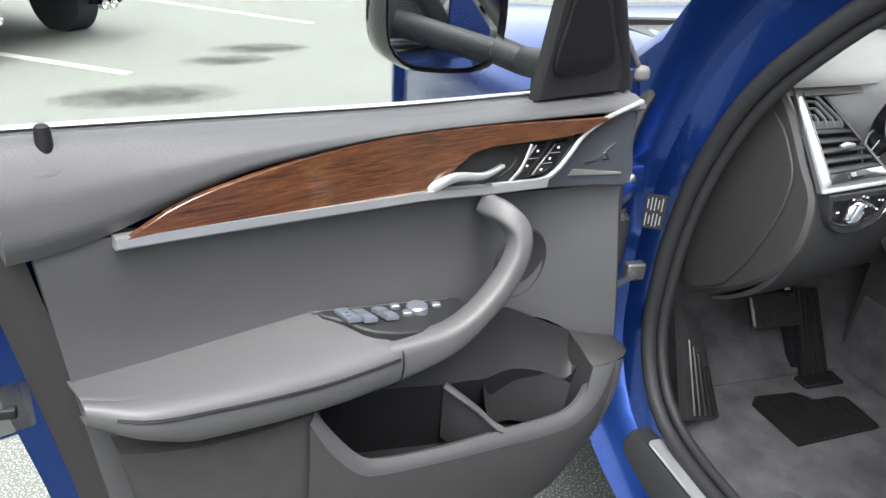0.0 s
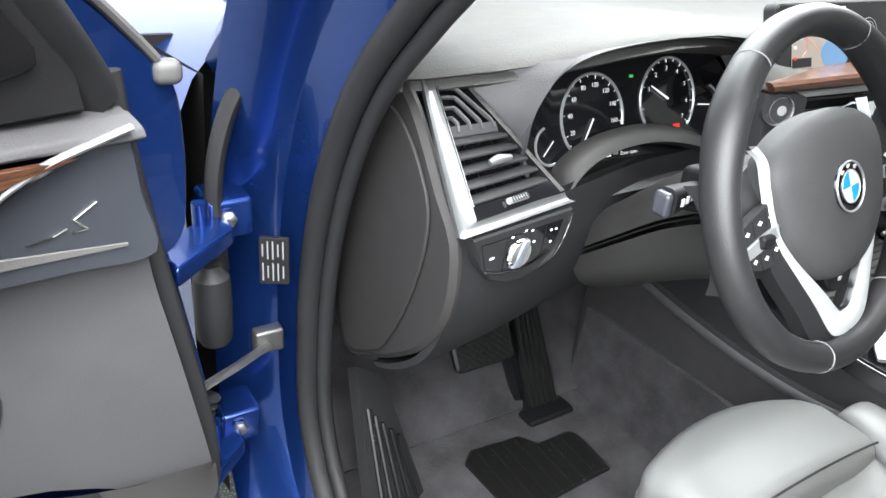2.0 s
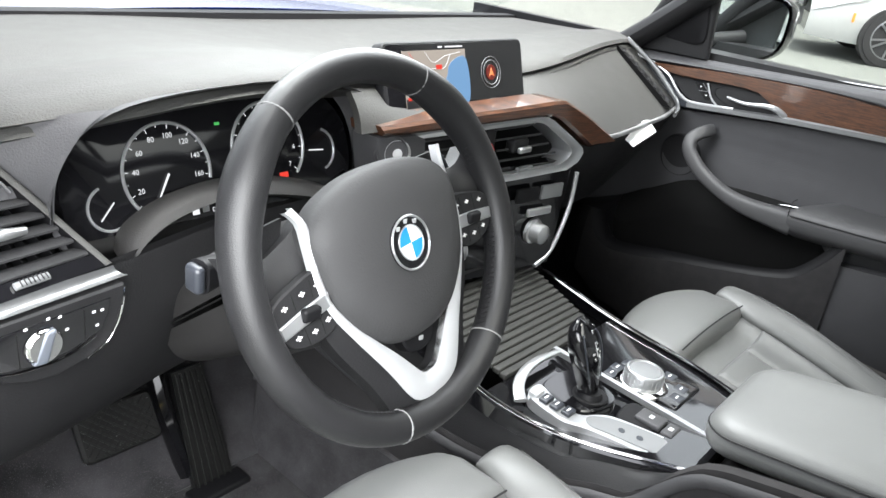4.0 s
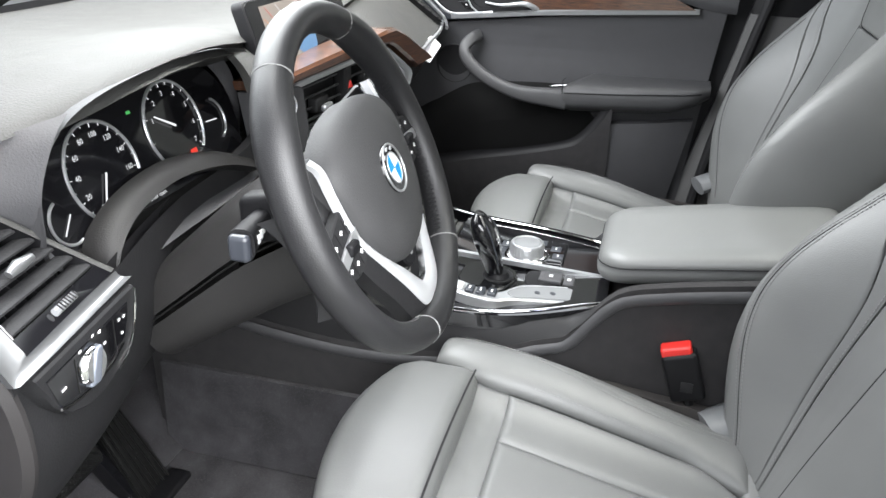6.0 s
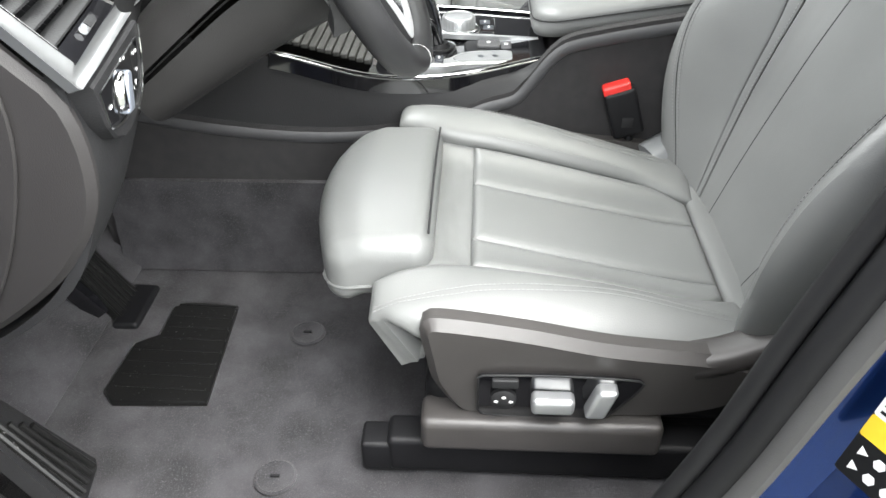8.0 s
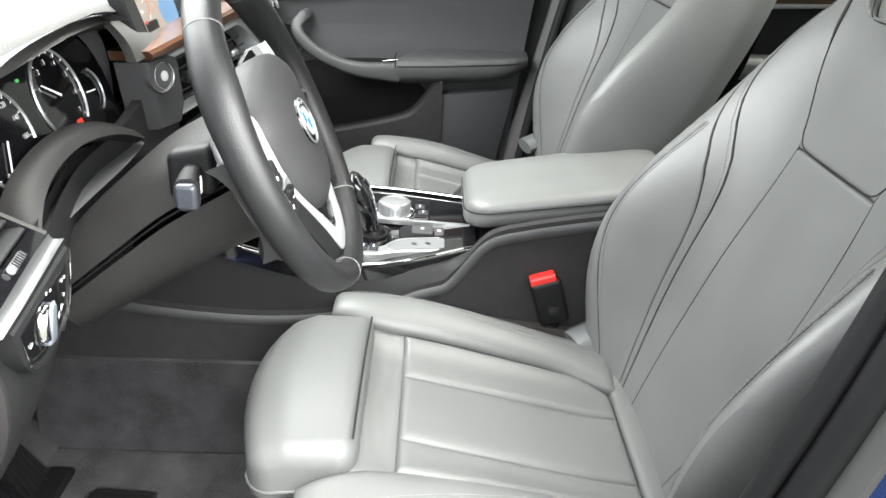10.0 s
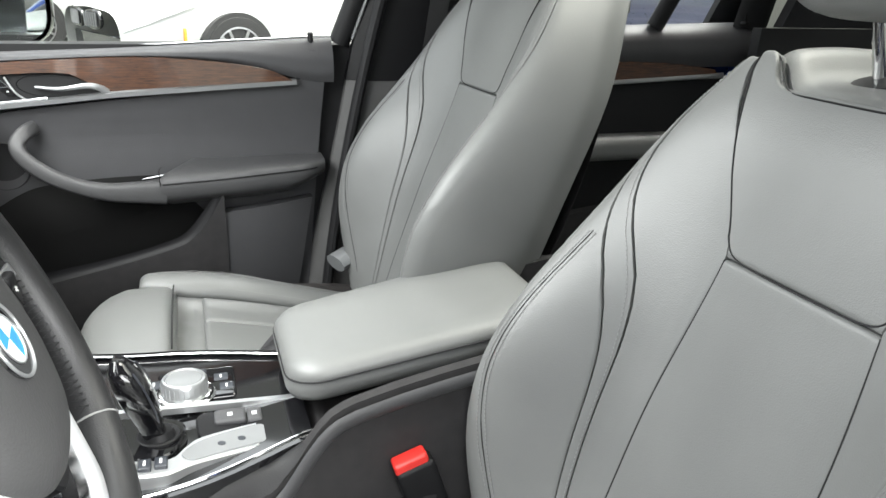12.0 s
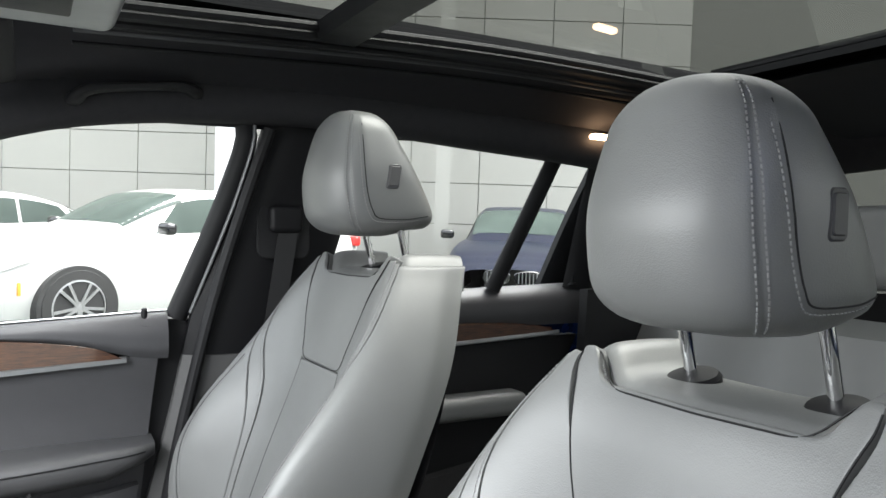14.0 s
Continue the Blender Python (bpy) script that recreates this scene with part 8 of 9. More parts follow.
for r, w in ((0.022, 0.0004), (0.017, 0.0006)):
    bm = bmnew()
    tube(bm, [on_screen(0.066 + r * math.cos(radians(10 * i)), 0.002 + r * math.sin(radians(10 * i)), 0.0066) for i in range(36)], oval(w, w, 5), closed=True, up=(0, 1, 0))
    part("compass_ring", bm, PALE, screen)
bm = bmnew()
plate(bm, disc(0.011, 24, 0.066, 0.002), lambda x, y, h: on_screen(x, y, 0.0064 + h), 0.0004, 0.0001)
part("compass_disc", bm, glowing("dim_red", (0.22, 0.015, 0.008), 0.10), screen)
bm = bmnew()
plate(bm, [(0.066, 0.009), (0.072, -0.004), (0.066, -0.001), (0.060, -0.004)], lambda x, y, h: on_screen(x, y, 0.0072 + h), 0.0005, 0.0001)
part("compass_arrow", bm, GLOW_ORANGE, screen)
for k, pts in enumerate(([(-0.110, 0.02), (-0.09, 0.005), (-0.07, -0.002), (-0.05, -0.02)], [(-0.10, 0.034), (-0.085, 0.015), (-0.08, -0.01), (-0.09, -0.022)], [(-0.070, 0.034), (-0.055, 0.02), (-0.03, 0.028), (0.0, 0.032)], [(-0.095, 0.0), (-0.06, 0.012), (-0.035, 0.012), (-0.02, 0.03)])):
    bm = bmnew()
    tube(bm, [on_screen(q.x, q.y, 0.0073) for q in spline([(a, b, 0) for a, b in pts], 14)], oval(0.0005, 0.0003, 5))
    part("map_road", bm, (GLOW_ORANGE, GLOW_RED, GLOW_WHITE, GLOW_WHITE)[k], screen)

# wood, vents and start button on the slanting centre face
def on_face(a, b, h):
    return V((a + 0.14 * h, 0.235 - 0.15 * (a + 0.235) - h, b))
bm = bmnew()
ol = [(-0.240, 1.068), (-0.125, 1.075), (0.015, 1.083), (0.060, 1.086), (0.087, 1.086), (0.110, 1.077), (0.157, 1.054), (0.226, 1.016), (0.163, 1.010), (0.130, 1.031), (0.084, 1.058), (0.066, 1.064), (0.043, 1.065), (-0.070, 1.0605), (-0.185, 1.056), (-0.237, 1.056)]
plate(bm, ol, on_face, 0.016, 0.004, 0.035)
part("wood_trim", bm, WOOD, dash, "dark open-grain wood dash trim")
bm = bmnew()
plate(bm, [(-0.175, 1.052), (0.042, 1.058), (0.066, 1.052), (0.135, 1.003), (0.110, 0.980), (-0.054, 0.975), (-0.160, 0.976)], lambda a, b, h: on_face(a, b, h - 0.030), 0.004, 0.001, 0.01)
cv = part("centre_vent", bm, RECESS_BLACK, dash, "dark centre air vents")
for k in range(2):
    for i in range(4):
        bm = bmnew()
        x0, x1, z0 = (-0.163 + 0.003 * i, -0.064 + 0.004 * i, 1.039 - 0.0155 * i) if k == 0 else (-0.030 + 0.0045 * i, 0.047 + 0.0193 * i, 1.046 - 0.016 * i)
        tube(bm, [on_face(lerp(x0, x1, q / 6), z0 + 0.003 * q / 6, -0.006) for q in range(7)], [(-0.009, -0.004), (-0.008, -0.006), (0.006, 0.0), (0.007, 0.0022), (0.005, 0.0030)], up=(0, 0, 1))
        part("vent_slat", bm, SKIN, cv, "grey vent slat")
    tx, tz = ((-0.113, 1.008), (0.019, 1.017))[k]
    bm = bmnew()
    rbox(bm, on_face(tx, tz + 0.004, -0.002), (0.019, 0.008, 0.010), 0.004, 3, 1)
    tab = part("vent_tab", bm, PLASTIC, cv, "dark vent tab")
    bm = bmnew()
    rbox(bm, on_face(tx + 0.003, tz - 0.001, 0.009), (0.014, 0.004, 0.0045), 0.003, 3, 1)
    part("tab_edge", bm, SATIN, tab, "silver tab edge")
bm = bmnew()
rbox(bm, on_face(-0.046, 1.014, -0.002), (0.012, 0.010, 0.036), 0.004)
hz_ = part("vent_bridge", bm, PLASTIC, cv)
bm = bmnew()
plate(bm, [(-0.053, 1.020), (-0.039, 1.020), (-0.046, 1.031)], lambda a, b, h: on_face(a, b, h + 0.0085), 0.001, 0.0003)
part("hazard_symbol", bm, RED, hz_, "red hazard triangle")
bm = bmnew()
slab(bm, lambda u, v, h: on_face(lerp(-0.155, 0.115, u), lerp(0.974, 0.988, v), -0.002 + h), 8, 2, 0.02)
part("vent_base", bm, GLOSS, cv, "gloss black strip under the slats")
bm = bmnew()
rbox(bm, on_face(0.039, 0.983, 0.001), (0.018, 0.004, 0.004), 0.002)
part("thumb_wheel", bm, PALE, cv, "ribbed silver thumb wheel")
f_out = [(-0.187, 1.054), (-0.083, 1.058), (0.044, 1.063), (0.060, 1.062), (0.076, 1.056), (0.130, 1.024), (0.154, 1.008), (0.159, 0.999), (0.151, 0.985), (0.127, 0.974), (0.014, 0.970), (-0.160, 0.968)]
f_in = [(-0.184, 1.046), (-0.081, 1.050), (0.041, 1.055), (0.052, 1.053), (0.064, 1.048), (0.111, 1.020), (0.127, 1.009), (0.131, 1.001), (0.124, 0.992), (0.107, 0.985), (0.011, 0.981), (-0.158, 0.979)]
bm = bmnew()
fo, fi = [on_face(a, b, 0.008) for a, b in f_out], [on_face(a, b, 0.008) for a, b in f_in]
strip_between(bm, fo, fi, 4, lambda v: 0.003 * math.sin(math.pi * v))
strip_between(bm, [on_face(a, b, -0.02) for a, b in f_out], fo, 1)
strip_between(bm, fi, [on_face(a, b, -0.028) for a, b in f_in], 2)
part("silver_frame", bm, SATIN, dash, "satin silver vent frame")
bm = bmnew()
plate(bm, [(-0.240, 1.054), (-0.186, 1.054), (-0.164, 1.046), (-0.156, 0.985), (-0.170, 0.960), (-0.225, 0.965)], on_face, 0.010, 0.003, 0.03)
sp_ = part("start_panel", bm, SKIN, dash, "dark grey panel with start button")
SB_AXIS = (-0.45, -1.0, 0.12)
bm = bmnew()
turned(bm, on_face(-0.207, 1.031, -0.010), SB_AXIS, [(0, 0.0225), (0.022, 0.0222), (0.025, 0.0205), (0.023, 0.0185)], 36)
surround = part("button_surround", bm, SKIN, sp_, "dark button surround")
bm = bmnew()
turned(bm, on_face(-0.207, 1.031, 0.004), SB_AXIS, [(0, 0.0185), (0.010, 0.0182), (0.0115, 0.0168), (0.0105, 0.0158)], 36)
part("button_ring", bm, SATIN, surround, "bright button ring")
bm = bmnew()
turned(bm, on_face(-0.207, 1.031, 0.004), SB_AXIS, [(0, 0.0158), (0.0095, 0.0158), (0.0110, 0.0140), (0.0112, 0.0)], 32)
part("start_button", bm, PEARL, surround, "round silver start button")
# climate panel
bm = bmnew()
slab(bm, lambda u, v, h: V((lerp(-0.185, 0.172, u) * (1 - 0.25 * v), 0.214 - 0.14 * lerp(-0.185, 0.172, u) - 0.015 * v - h, lerp(0.968, 0.815, v))), 10, 8, 0.012)
cl = part("climate_panel", bm, GLOSS, dash, "gloss black climate panel")
for x in (-0.11, -0.06, 0.06, 0.115):
    bm = bmnew()
    rbox(bm, (x, 0.2005 - 0.14 * x, 0.938), (0.024, 0.003, 0.0115), 0.002, shape=lambda p: (p.x, p.y - 0.14 * p.x, p.z))
    part("key", bm, PALE if x > 0.1 else DARK, cl)
for x in (-0.06, 0.0, 0.09):
    bm = bmnew()
    rbox(bm, (x, 0.1975 - 0.14 * x, 0.908), (0.026, 0.003, 0.0065), 0.002, shape=lambda p: (p.x, p.y - 0.14 * p.x, p.z))
    part("key", bm, SATIN if x > 0.05 else DARK, cl)
for x in (-0.085, 0.088):
    bm = bmnew()
    turned(bm, (x, 0.203 - 0.14 * x, 0.874), (0, -1, 0), [(0, 0.022), (0.006, 0.021), (0.007, 0.017), (0.024, 0.0155), (0.026, 0.013)], 28)
    kn = part("climate_knob", bm, SATIN, cl, "silver climate knob")
bm = bmnew()
tube(bm, spline([(0.178, 0.182, 0.960), (0.172, 0.180, 0.90), (0.140, 0.178, 0.835), (0.10, 0.180, 0.812)], 16), oval(0.004, 0.004, 8), up=(0, 1, 0))
part("silver_edge", bm, SATIN, cl)
bm = bmnew()
slab(bm, lambda u, v, h: V((lerp(-0.20, 0.20, u), lerp(0.30, 0.20, v) - h, lerp(0.76, 0.83, v))), 6, 4, 0.01)
part("tray_back", bm, DARK, dash)
# far vent
def on_far(a, b, h):
    return V((lerp(0.628, 0.690, a) - 0.03 * b, lerp(0.250, 0.385, b) + 0.03 * a - h, lerp(1.010, 1.112, b)))
bm = bmnew()
slab(bm, lambda u, v, h: on_far(u, v, 0.004 + h), 4, 8, 0.02)
fv = part("far_vent", bm, RECESS_BLACK, dash, "black passenger side vent")
for i in range(8):
    bm = bmnew()
    slab(bm, lambda u, v, h: on_far(0.06 + 0.88 * u, 0.08 + 0.115 * i + 0.03 * v, 0.008 + 0.3 * h), 2, 1, 0.02)
    part("vent_slat", bm, PLASTIC, fv)
bm = bmnew()
tube(bm, spline([(0.665, 0.400, 1.124), (0.690, 0.34, 1.080), (0.700, 0.285, 1.030), (0.690, 0.258, 1.006), (0.64, 0.240, 0.996)], 24), oval(0.004, 0.005, 8))
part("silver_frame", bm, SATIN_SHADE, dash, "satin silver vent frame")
tag = thing("white_tag", (0.46, 0.25, 0.96), "small torn white paper tag tucked under the dash", "paper tag")
bm = bmnew()
slab(bm, lambda u, v, h: V((0.445 + 0.085 * u, 0.222 + 0.02 * v, 0.958 + 0.020 * u + 0.022 * v * (0.4 + math.sin(2.6 * u) * 0.8) + 0.5 * h)), 8, 4, 0.003)
part("paper", bm, WHITE, tag)

# ---- pedals, mat, footrest ----
brake = thing("brake_pedal", (-0.46, 0.46, 0.60), "black ribbed rubber brake pedal", "pedal")
def on_brake(a, b, h):
    return V((-0.467 + a, 0.457 + 0.55 * b - h * 0.9, 0.597 + 0.84 * b + 0.45 * h))
bm = bmnew()
plate(bm, round_rect(0, 0, 0.056, 0.036, 0.010), on_brake, 0.012, 0.004)
bp_ = part("pad", bm, PEDAL_RUBBER, brake)
for i in range(-4, 5):
    for sg in (-1, 1):
        bm = bmnew()
        x0 = 0.0125 * i
        ends = []
        for t in (-1, 1):
            a, b = x0 + sg * t * 0.030, t * 0.030
            ends.append((max(-0.05, min(0.05, a)), b if abs(a) <= 0.05 else sg * (math.copysign(0.05, a) - x0)))
        if (ends[0][0] - ends[1][0]) ** 2 < 1e-5:
            continue
        tube(bm, [on_brake(*ends[0], 0.0125), on_brake(*ends[1], 0.0125)], oval(0.0014, 0.0014, 6))
        part("rib", bm, PEDAL_RUBBER, bp_)
bm = bmnew()
tube(bm, spline([(-0.446, 0.475, 0.60), (-0.435, 0.54, 0.62), (-0.43, 0.60, 0.72), (-0.43, 0.62, 0.80)], 12), oval(0.010, 0.014, 8))
part("arm", bm, DARK, brake)
accel = thing("accelerator_pedal", (-0.32, 0.42, 0.41), "tall black ribbed accelerator pedal", "pedal")
def on_accel(a, b, h):
    w = 0.027 + 0.008 * (1 - b)
    return V((lerp(-0.322, -0.312, b) + a * w, lerp(0.428, 0.535, b) - h, lerp(0.418, 0.590, b) + 0.5 * h))
bm = bmnew()
slab(bm, lambda u, v, h: on_accel(2 * u - 1, v, h), 4, 8, 0.010)
ap = part("pad", bm, PEDAL_RUBBER, accel)
for i in range(6):
    bm = bmnew()
    tube(bm, [on_accel(-0.85 + 0.34 * i, b, 0.002) for b in (0.04, 0.5, 0.98)], oval(0.0020, 0.0025, 6))
    part("rib", bm, PEDAL_RUBBER, ap)
bm = bmnew()
rbox(bm, (-0.322, 0.424, 0.420), (0.050, 0.020, 0.014), 0.006)
part("hinge_foot", bm, DARK, accel)
bm = bmnew()
tube(bm, [V((-0.352, 0.465, 0.44)), V((-0.362, 0.52, 0.54)), V((-0.36, 0.565, 0.62))], oval(0.014, 0.018, 8))
part("lever", bm, GLOSS, accel)
rest = thing("footrest", (-0.66, 0.36, 0.44), "black ribbed plastic driver's footrest", "footrest")
def on_rest(a, b, h):
    return V((lerp(lerp(-0.726, -0.700, b), lerp(-0.610, -0.655, b), a) + 0.3 * h, lerp(0.318, 0.435, b) + 0.045 * a * (1 - b) - h * 0.7, lerp(lerp(0.470, 0.418, a), lerp(0.640, 0.610, a), b) + 0.5 * h))
bm = bmnew()
slab(bm, lambda u, v, h: on_rest(u, v, h), 6, 10, 0.02)
rp = part("plate", bm, PLASTIC, rest)
for i in range(5):
    bm = bmnew()
    tube(bm, [on_rest(0.18 + 0.16 * i, b, 0.003) for b in (0.04, 0.4, 0.72 - 0.05 * i)], oval(0.004, 0.004, 8))
    part("rib", bm, PEDAL_RUBBER, rp)
heel = thing("heel_mat", (-0.42, 0.31, 0.428), "black ribbed rubber heel pad on the carpet", "heel pad")
ol = [(-0.522, 0.250), (-0.322, 0.262), (-0.315, 0.345), (-0.330, 0.362), (-0.392, 0.362), (-0.412, 0.392), (-0.505, 0.398), (-0.527, 0.378)]
bm = bmnew()
plate(bm, ol, lambda a, b, h: V((a, b, 0.428 + h)), 0.007, 0.003)
hm = part("pad", bm, PEDAL_RUBBER, heel)
for i in range(8):
    x = -0.500 + 0.0245 * i
    bm = bmnew()
    tube(bm, [V((x, 0.258 + 0.004 * (i > 4), 0.4355)), V((x + 0.004, 0.385 if x < -0.42 else 0.352, 0.4355))], oval(0.0020, 0.0022, 6))
    part("rib", bm, PEDAL_RUBBER, hm)
for x, y in ((-0.374, 0.143), (-0.632, 0.132)):
    cp = thing("mat_clip", (x, y, 0.428), "round black floor mat clip in the carpet", "mat clip", "floor mat clips")
    bm = bmnew()
    turned(bm, (x, y, 0.426), (0, 0, 1), [(0, 0.026), (0.003, 0.026), (0.0045, 0.023), (0.0035, 0.021), (0.004, 0.0)], 28)
    part("disc", bm, CARPET, cp)
    bm = bmnew()
    rbox(bm, (x, y, 0.431), (0.002, 0.006, 0.002), 0.001)
    part("slot", bm, DARK, cp)

# ---- rear cabin ----
rear_door = thing("rear_door", (0.74, -0.9, 0.45), "closed rear door, dark inner panel with wood trim", "car door")
rd = lambda y, w, z: V((0.722 - w, y, z))
bm = bmnew()
slab(bm, lambda u, v, h: rd(lerp(-0.52, soft(v, (0, -1.10), (0.5, -1.22), (1, -1.42)), u), 0.004 * math.sin(6 * v) + h, lerp(0.50, 1.045, v)), 12, 14, 0.03)
part("inner_panel", bm, PLASTIC, rear_door)
bm = bmnew()
slab(bm, lambda u, v, h: rd(lerp(-0.52, -1.44, u), soft(v, (0, 0.006), (0.3, 0.018), (0.8, 0.008), (1, -0.03)) + h, lerp(1.075, 1.150 + 0.028 * u, v)), 16, 8, 0.03)
part("belt_pad", bm, SKIN, rear_door)
bm = bmnew()
plate(bm, smooth_outline([(-0.52, 1.085), (-0.8, 1.090), (-1.1, 1.088), (-1.25, 1.078), (-1.335, 1.062), (-1.2, 1.050), (-0.9, 1.042), (-0.52, 1.040)], 50), lambda a, b, h: rd(a, 0.010 + h, b), 0.006, 0.003)
part("wood_trim", bm, WOOD, rear_door, "dark open-grain wood trim")
bm = bmnew()
tube(bm, [rd(y, 0.014, z) for y, z in ((-0.52, 1.032), (-0.9, 1.036), (-1.34, 1.056))], oval(0.004, 0.006, 8))
part("silver_strip", bm, SATIN, rear_door)
bm = bmnew()
rbox(bm, rd(-0.95, 0.035, 0.895), (0.040, 0.26, 0.028), 0.022, 3, 3)
part("armrest", bm, LEATHER, rear_door)
bm = bmnew()
slab(bm, lambda u, v, h: rd(lerp(-0.62, -1.10, u), 0.05 + h, lerp(0.50, 0.70 + 0.06 * u, v)), 6, 6, 0.03)
part("lower_panel", bm, TRIMCLOTH, rear_door)
bm = bmnew()
turned(bm, rd(-1.392, 0.0, 1.176), (0, 0, 1), [(0, 0.012), (0.004, 0.011), (0.005, 0.006), (0.024, 0.006)], 12)
part("lock_pin", bm, DARK, rear_door, "black lock pin")
for y0, y1, w in ((-1.150, -1.300, 0.022), (-1.42, -1.45, 0.05)):
    bm = bmnew()
    tube(bm, [V((0.735, y0, 1.165)), V((0.700, (y0 + y1) / 2, 1.34)), V((0.655, y1, 1.535))], oval(0.016, w, 12), up=(0, 1, 0))
    part("window_bar", bm, RUBBER, rear_door, "black window bar")
bm = bmnew()
bm.faces.new([bm.verts.new(V((0.745 - 0.22 * (b - 1.15), a, b))) for a, b in ((-0.55, 1.15), (-1.43, 1.17), (-1.45, 1.52), (-0.62, 1.55))])
pane = part("window_pane", bm, WINDOW, rear_door, "clear rear side window")
pane.visible_shadow = False

rear_seat = thing("rear_seat", (0, -1.5, 0.45), "grey-black leather rear bench with headrests", "rear seat")
bm = bmnew()
slab(bm, lambda u, v, h: V((lerp(-0.66, 0.66, u), lerp(-1.40, -1.62, v) - 0.02 * math.cos(6 * math.pi * u) - h * 0.9, lerp(0.62, 1.14 - 0.03 * abs(2 * u - 1) ** 3, v) + 0.3 * h)), 30, 14, 0.09)
part("backrest", bm, LEATHER, rear_seat)
bm = bmnew()
slab(bm, lambda u, v, h: V((lerp(-0.66, 0.66, u), lerp(-0.92, -1.42, v), 0.66 + 0.02 * math.sin(math.pi * v) - 0.02 * math.cos(6 * math.pi * u) + h)), 30, 12, 0.14)
part("bench", bm, LEATHER, rear_seat)
for x in (-0.42, 0.0, 0.42):
    bm = bmnew()
    rbox(bm, (x, -1.63, 1.285), (0.125, 0.045, 0.085), 0.035, 3, 3)
    part("headrest", bm, LEATHER, rear_seat)
for x in (-0.45, -0.2, 0.2, 0.45):
    bm = bmnew()
    tube(bm, [V((x, lerp(-1.385, -1.60, t) + 0.012, lerp(0.64, 1.12, t))) for t in (0, 0.5, 1)], oval(0.0015, 0.0015, 6))
    part("seam", bm, DARK, rear_seat)
for sg in (-1, 1):
    bm = bmnew()
    slab(bm, lambda u, v, h: V((sg * (0.70 - 0.05 * v + h), lerp(-1.36, -2.2, u), lerp(0.5, 1.17, v))), 8, 8, 0.03)
    part("side_trim", bm, PLASTIC, rear_seat, "dark rear side trim")
    bm = bmnew()
    slab(bm, lambda u, v, h: V((sg * (0.70 - 0.16 * v + h), lerp(-1.46 - 0.06 * v, -2.2, u), lerp(1.17, 1.60, v))), 8, 8, 0.03)
    part("quarter_trim", bm, LINER, rear_seat, "dark rear pillar trim")
bm = bmnew()
slab(bm, lambda u, v, h: V((lerp(-0.68, 0.68, u), -2.2 - h, lerp(0.45, 1.16, v))), 4, 4, 0.03)
part("tail_trim", bm, PLASTIC, rear_seat)
bm = bmnew()
slab(bm, lambda u, v, h: V((lerp(-0.60, 0.60, u), lerp(-2.17, -2.05, v) - h, lerp(1.485, 1.60, v) + 0.02 * math.sin(math.pi * u))), 12, 4, 0.02)
part("tailgate_trim", bm, TRIMCLOTH, roof, "grey cloth trim over the rear window")

# belt on the far pillar
belt = thing("seat_belt", (0.68, -0.56, 1.0), "black front seat belt hanging from the pillar", "seat belt")
bm = bmnew()
slab(bm, lambda u, v, h: V((0.655 + 0.01 * v + h, lerp(-0.585, -0.625, u) + 0.085 * v, lerp(1.30, 0.70, v))), 2, 12, 0.002)
part("webbing", bm, material("belt_web", (0.012, 0.012, 0.013), 0.7, bump=0.5, bump_scale=900), belt)
bm = bmnew()
rbox(bm, (0.655, -0.600, 1.325), (0.012, 0.035, 0.028), 0.012)
part("guide", bm, DARK, belt)
bm = bmnew()
plate(bm, round_rect(-0.60, 1.30, 0.055, 0.055, 0.02), lambda a, b, h: V((0.672 - h, a, b)), 0.006, 0.002)
part("guide_cover", bm, PLASTIC, belt)
# grab handle, visor, roof console, reading lamp, mirror
grab = thing("grab_handle", (0.55, -0.31, 1.53), "dark folded roof grab handle", "grab handle")
bm = bmnew()
tube(bm, spline([(0.60, -0.206, 1.516), (0.565, -0.212, 1.516), (0.553, -0.232, 1.530), (0.550, -0.30, 1.541), (0.552, -0.375, 1.550), (0.565, -0.402, 1.544), (0.60, -0.410, 1.546)], 36), lambda t: oval(0.013, 0.007 + 0.006 * abs(2 * t - 1) ** 2, 12, 2.6))
part("bar", bm, PLASTIC, grab)
visor = thing("sun_visor", (0.35, -0.03, 1.50), "dark folded passenger sun visor", "sun visor")
bm = bmnew()
rbox(bm, (0.36, -0.05, 1.515), (0.20, 0.075, 0.010), 0.008, shape=lambda p: (p.x, p.y, p.z - 0.35 * p.y))
part("board", bm, LINER, visor)
rconsole = thing("roof_console", (0.0, -0.12, 1.53), "roof console with lamps and switches", "roof console")
bm = bmnew()
rbox(bm, (0.0, -0.13, 1.545), (0.14, 0.10, 0.022), 0.016, 3, 3)
part("housing", bm, PALE, rconsole, "pale grey roof console housing")
bm = bmnew()
rbox(bm, (0.0, -0.13, 1.523), (0.07, 0.05, 0.004), 0.003)
part("switch_field", bm, DARK, rconsole)
lamp = thing("reading_lamp", (0.55, -1.33, 1.54), "small lit warm reading lamp in the roof frame", "reading lamp")
bm = bmnew()
rbox(bm, (0.545, -1.33, 1.537), (0.012, 0.030, 0.006), 0.005)
part("lens", bm, glowing("warm_lamp", (1.0, 0.62, 0.35), 2.5), lamp)
bm = bmnew()
grid(bm, lambda u, v: V((lerp(-0.74, 0.74, u) * lerp(1, 0.83, v), lerp(0.88, -0.02, v), lerp(1.085, 1.565, v) + 0.05 * math.sin(math.pi * u))), 12, 6)
ws = whole("windscreen", bm, WINDOW, "clear windscreen glass", "windscreen", "structure")
ws.visible_shadow = False
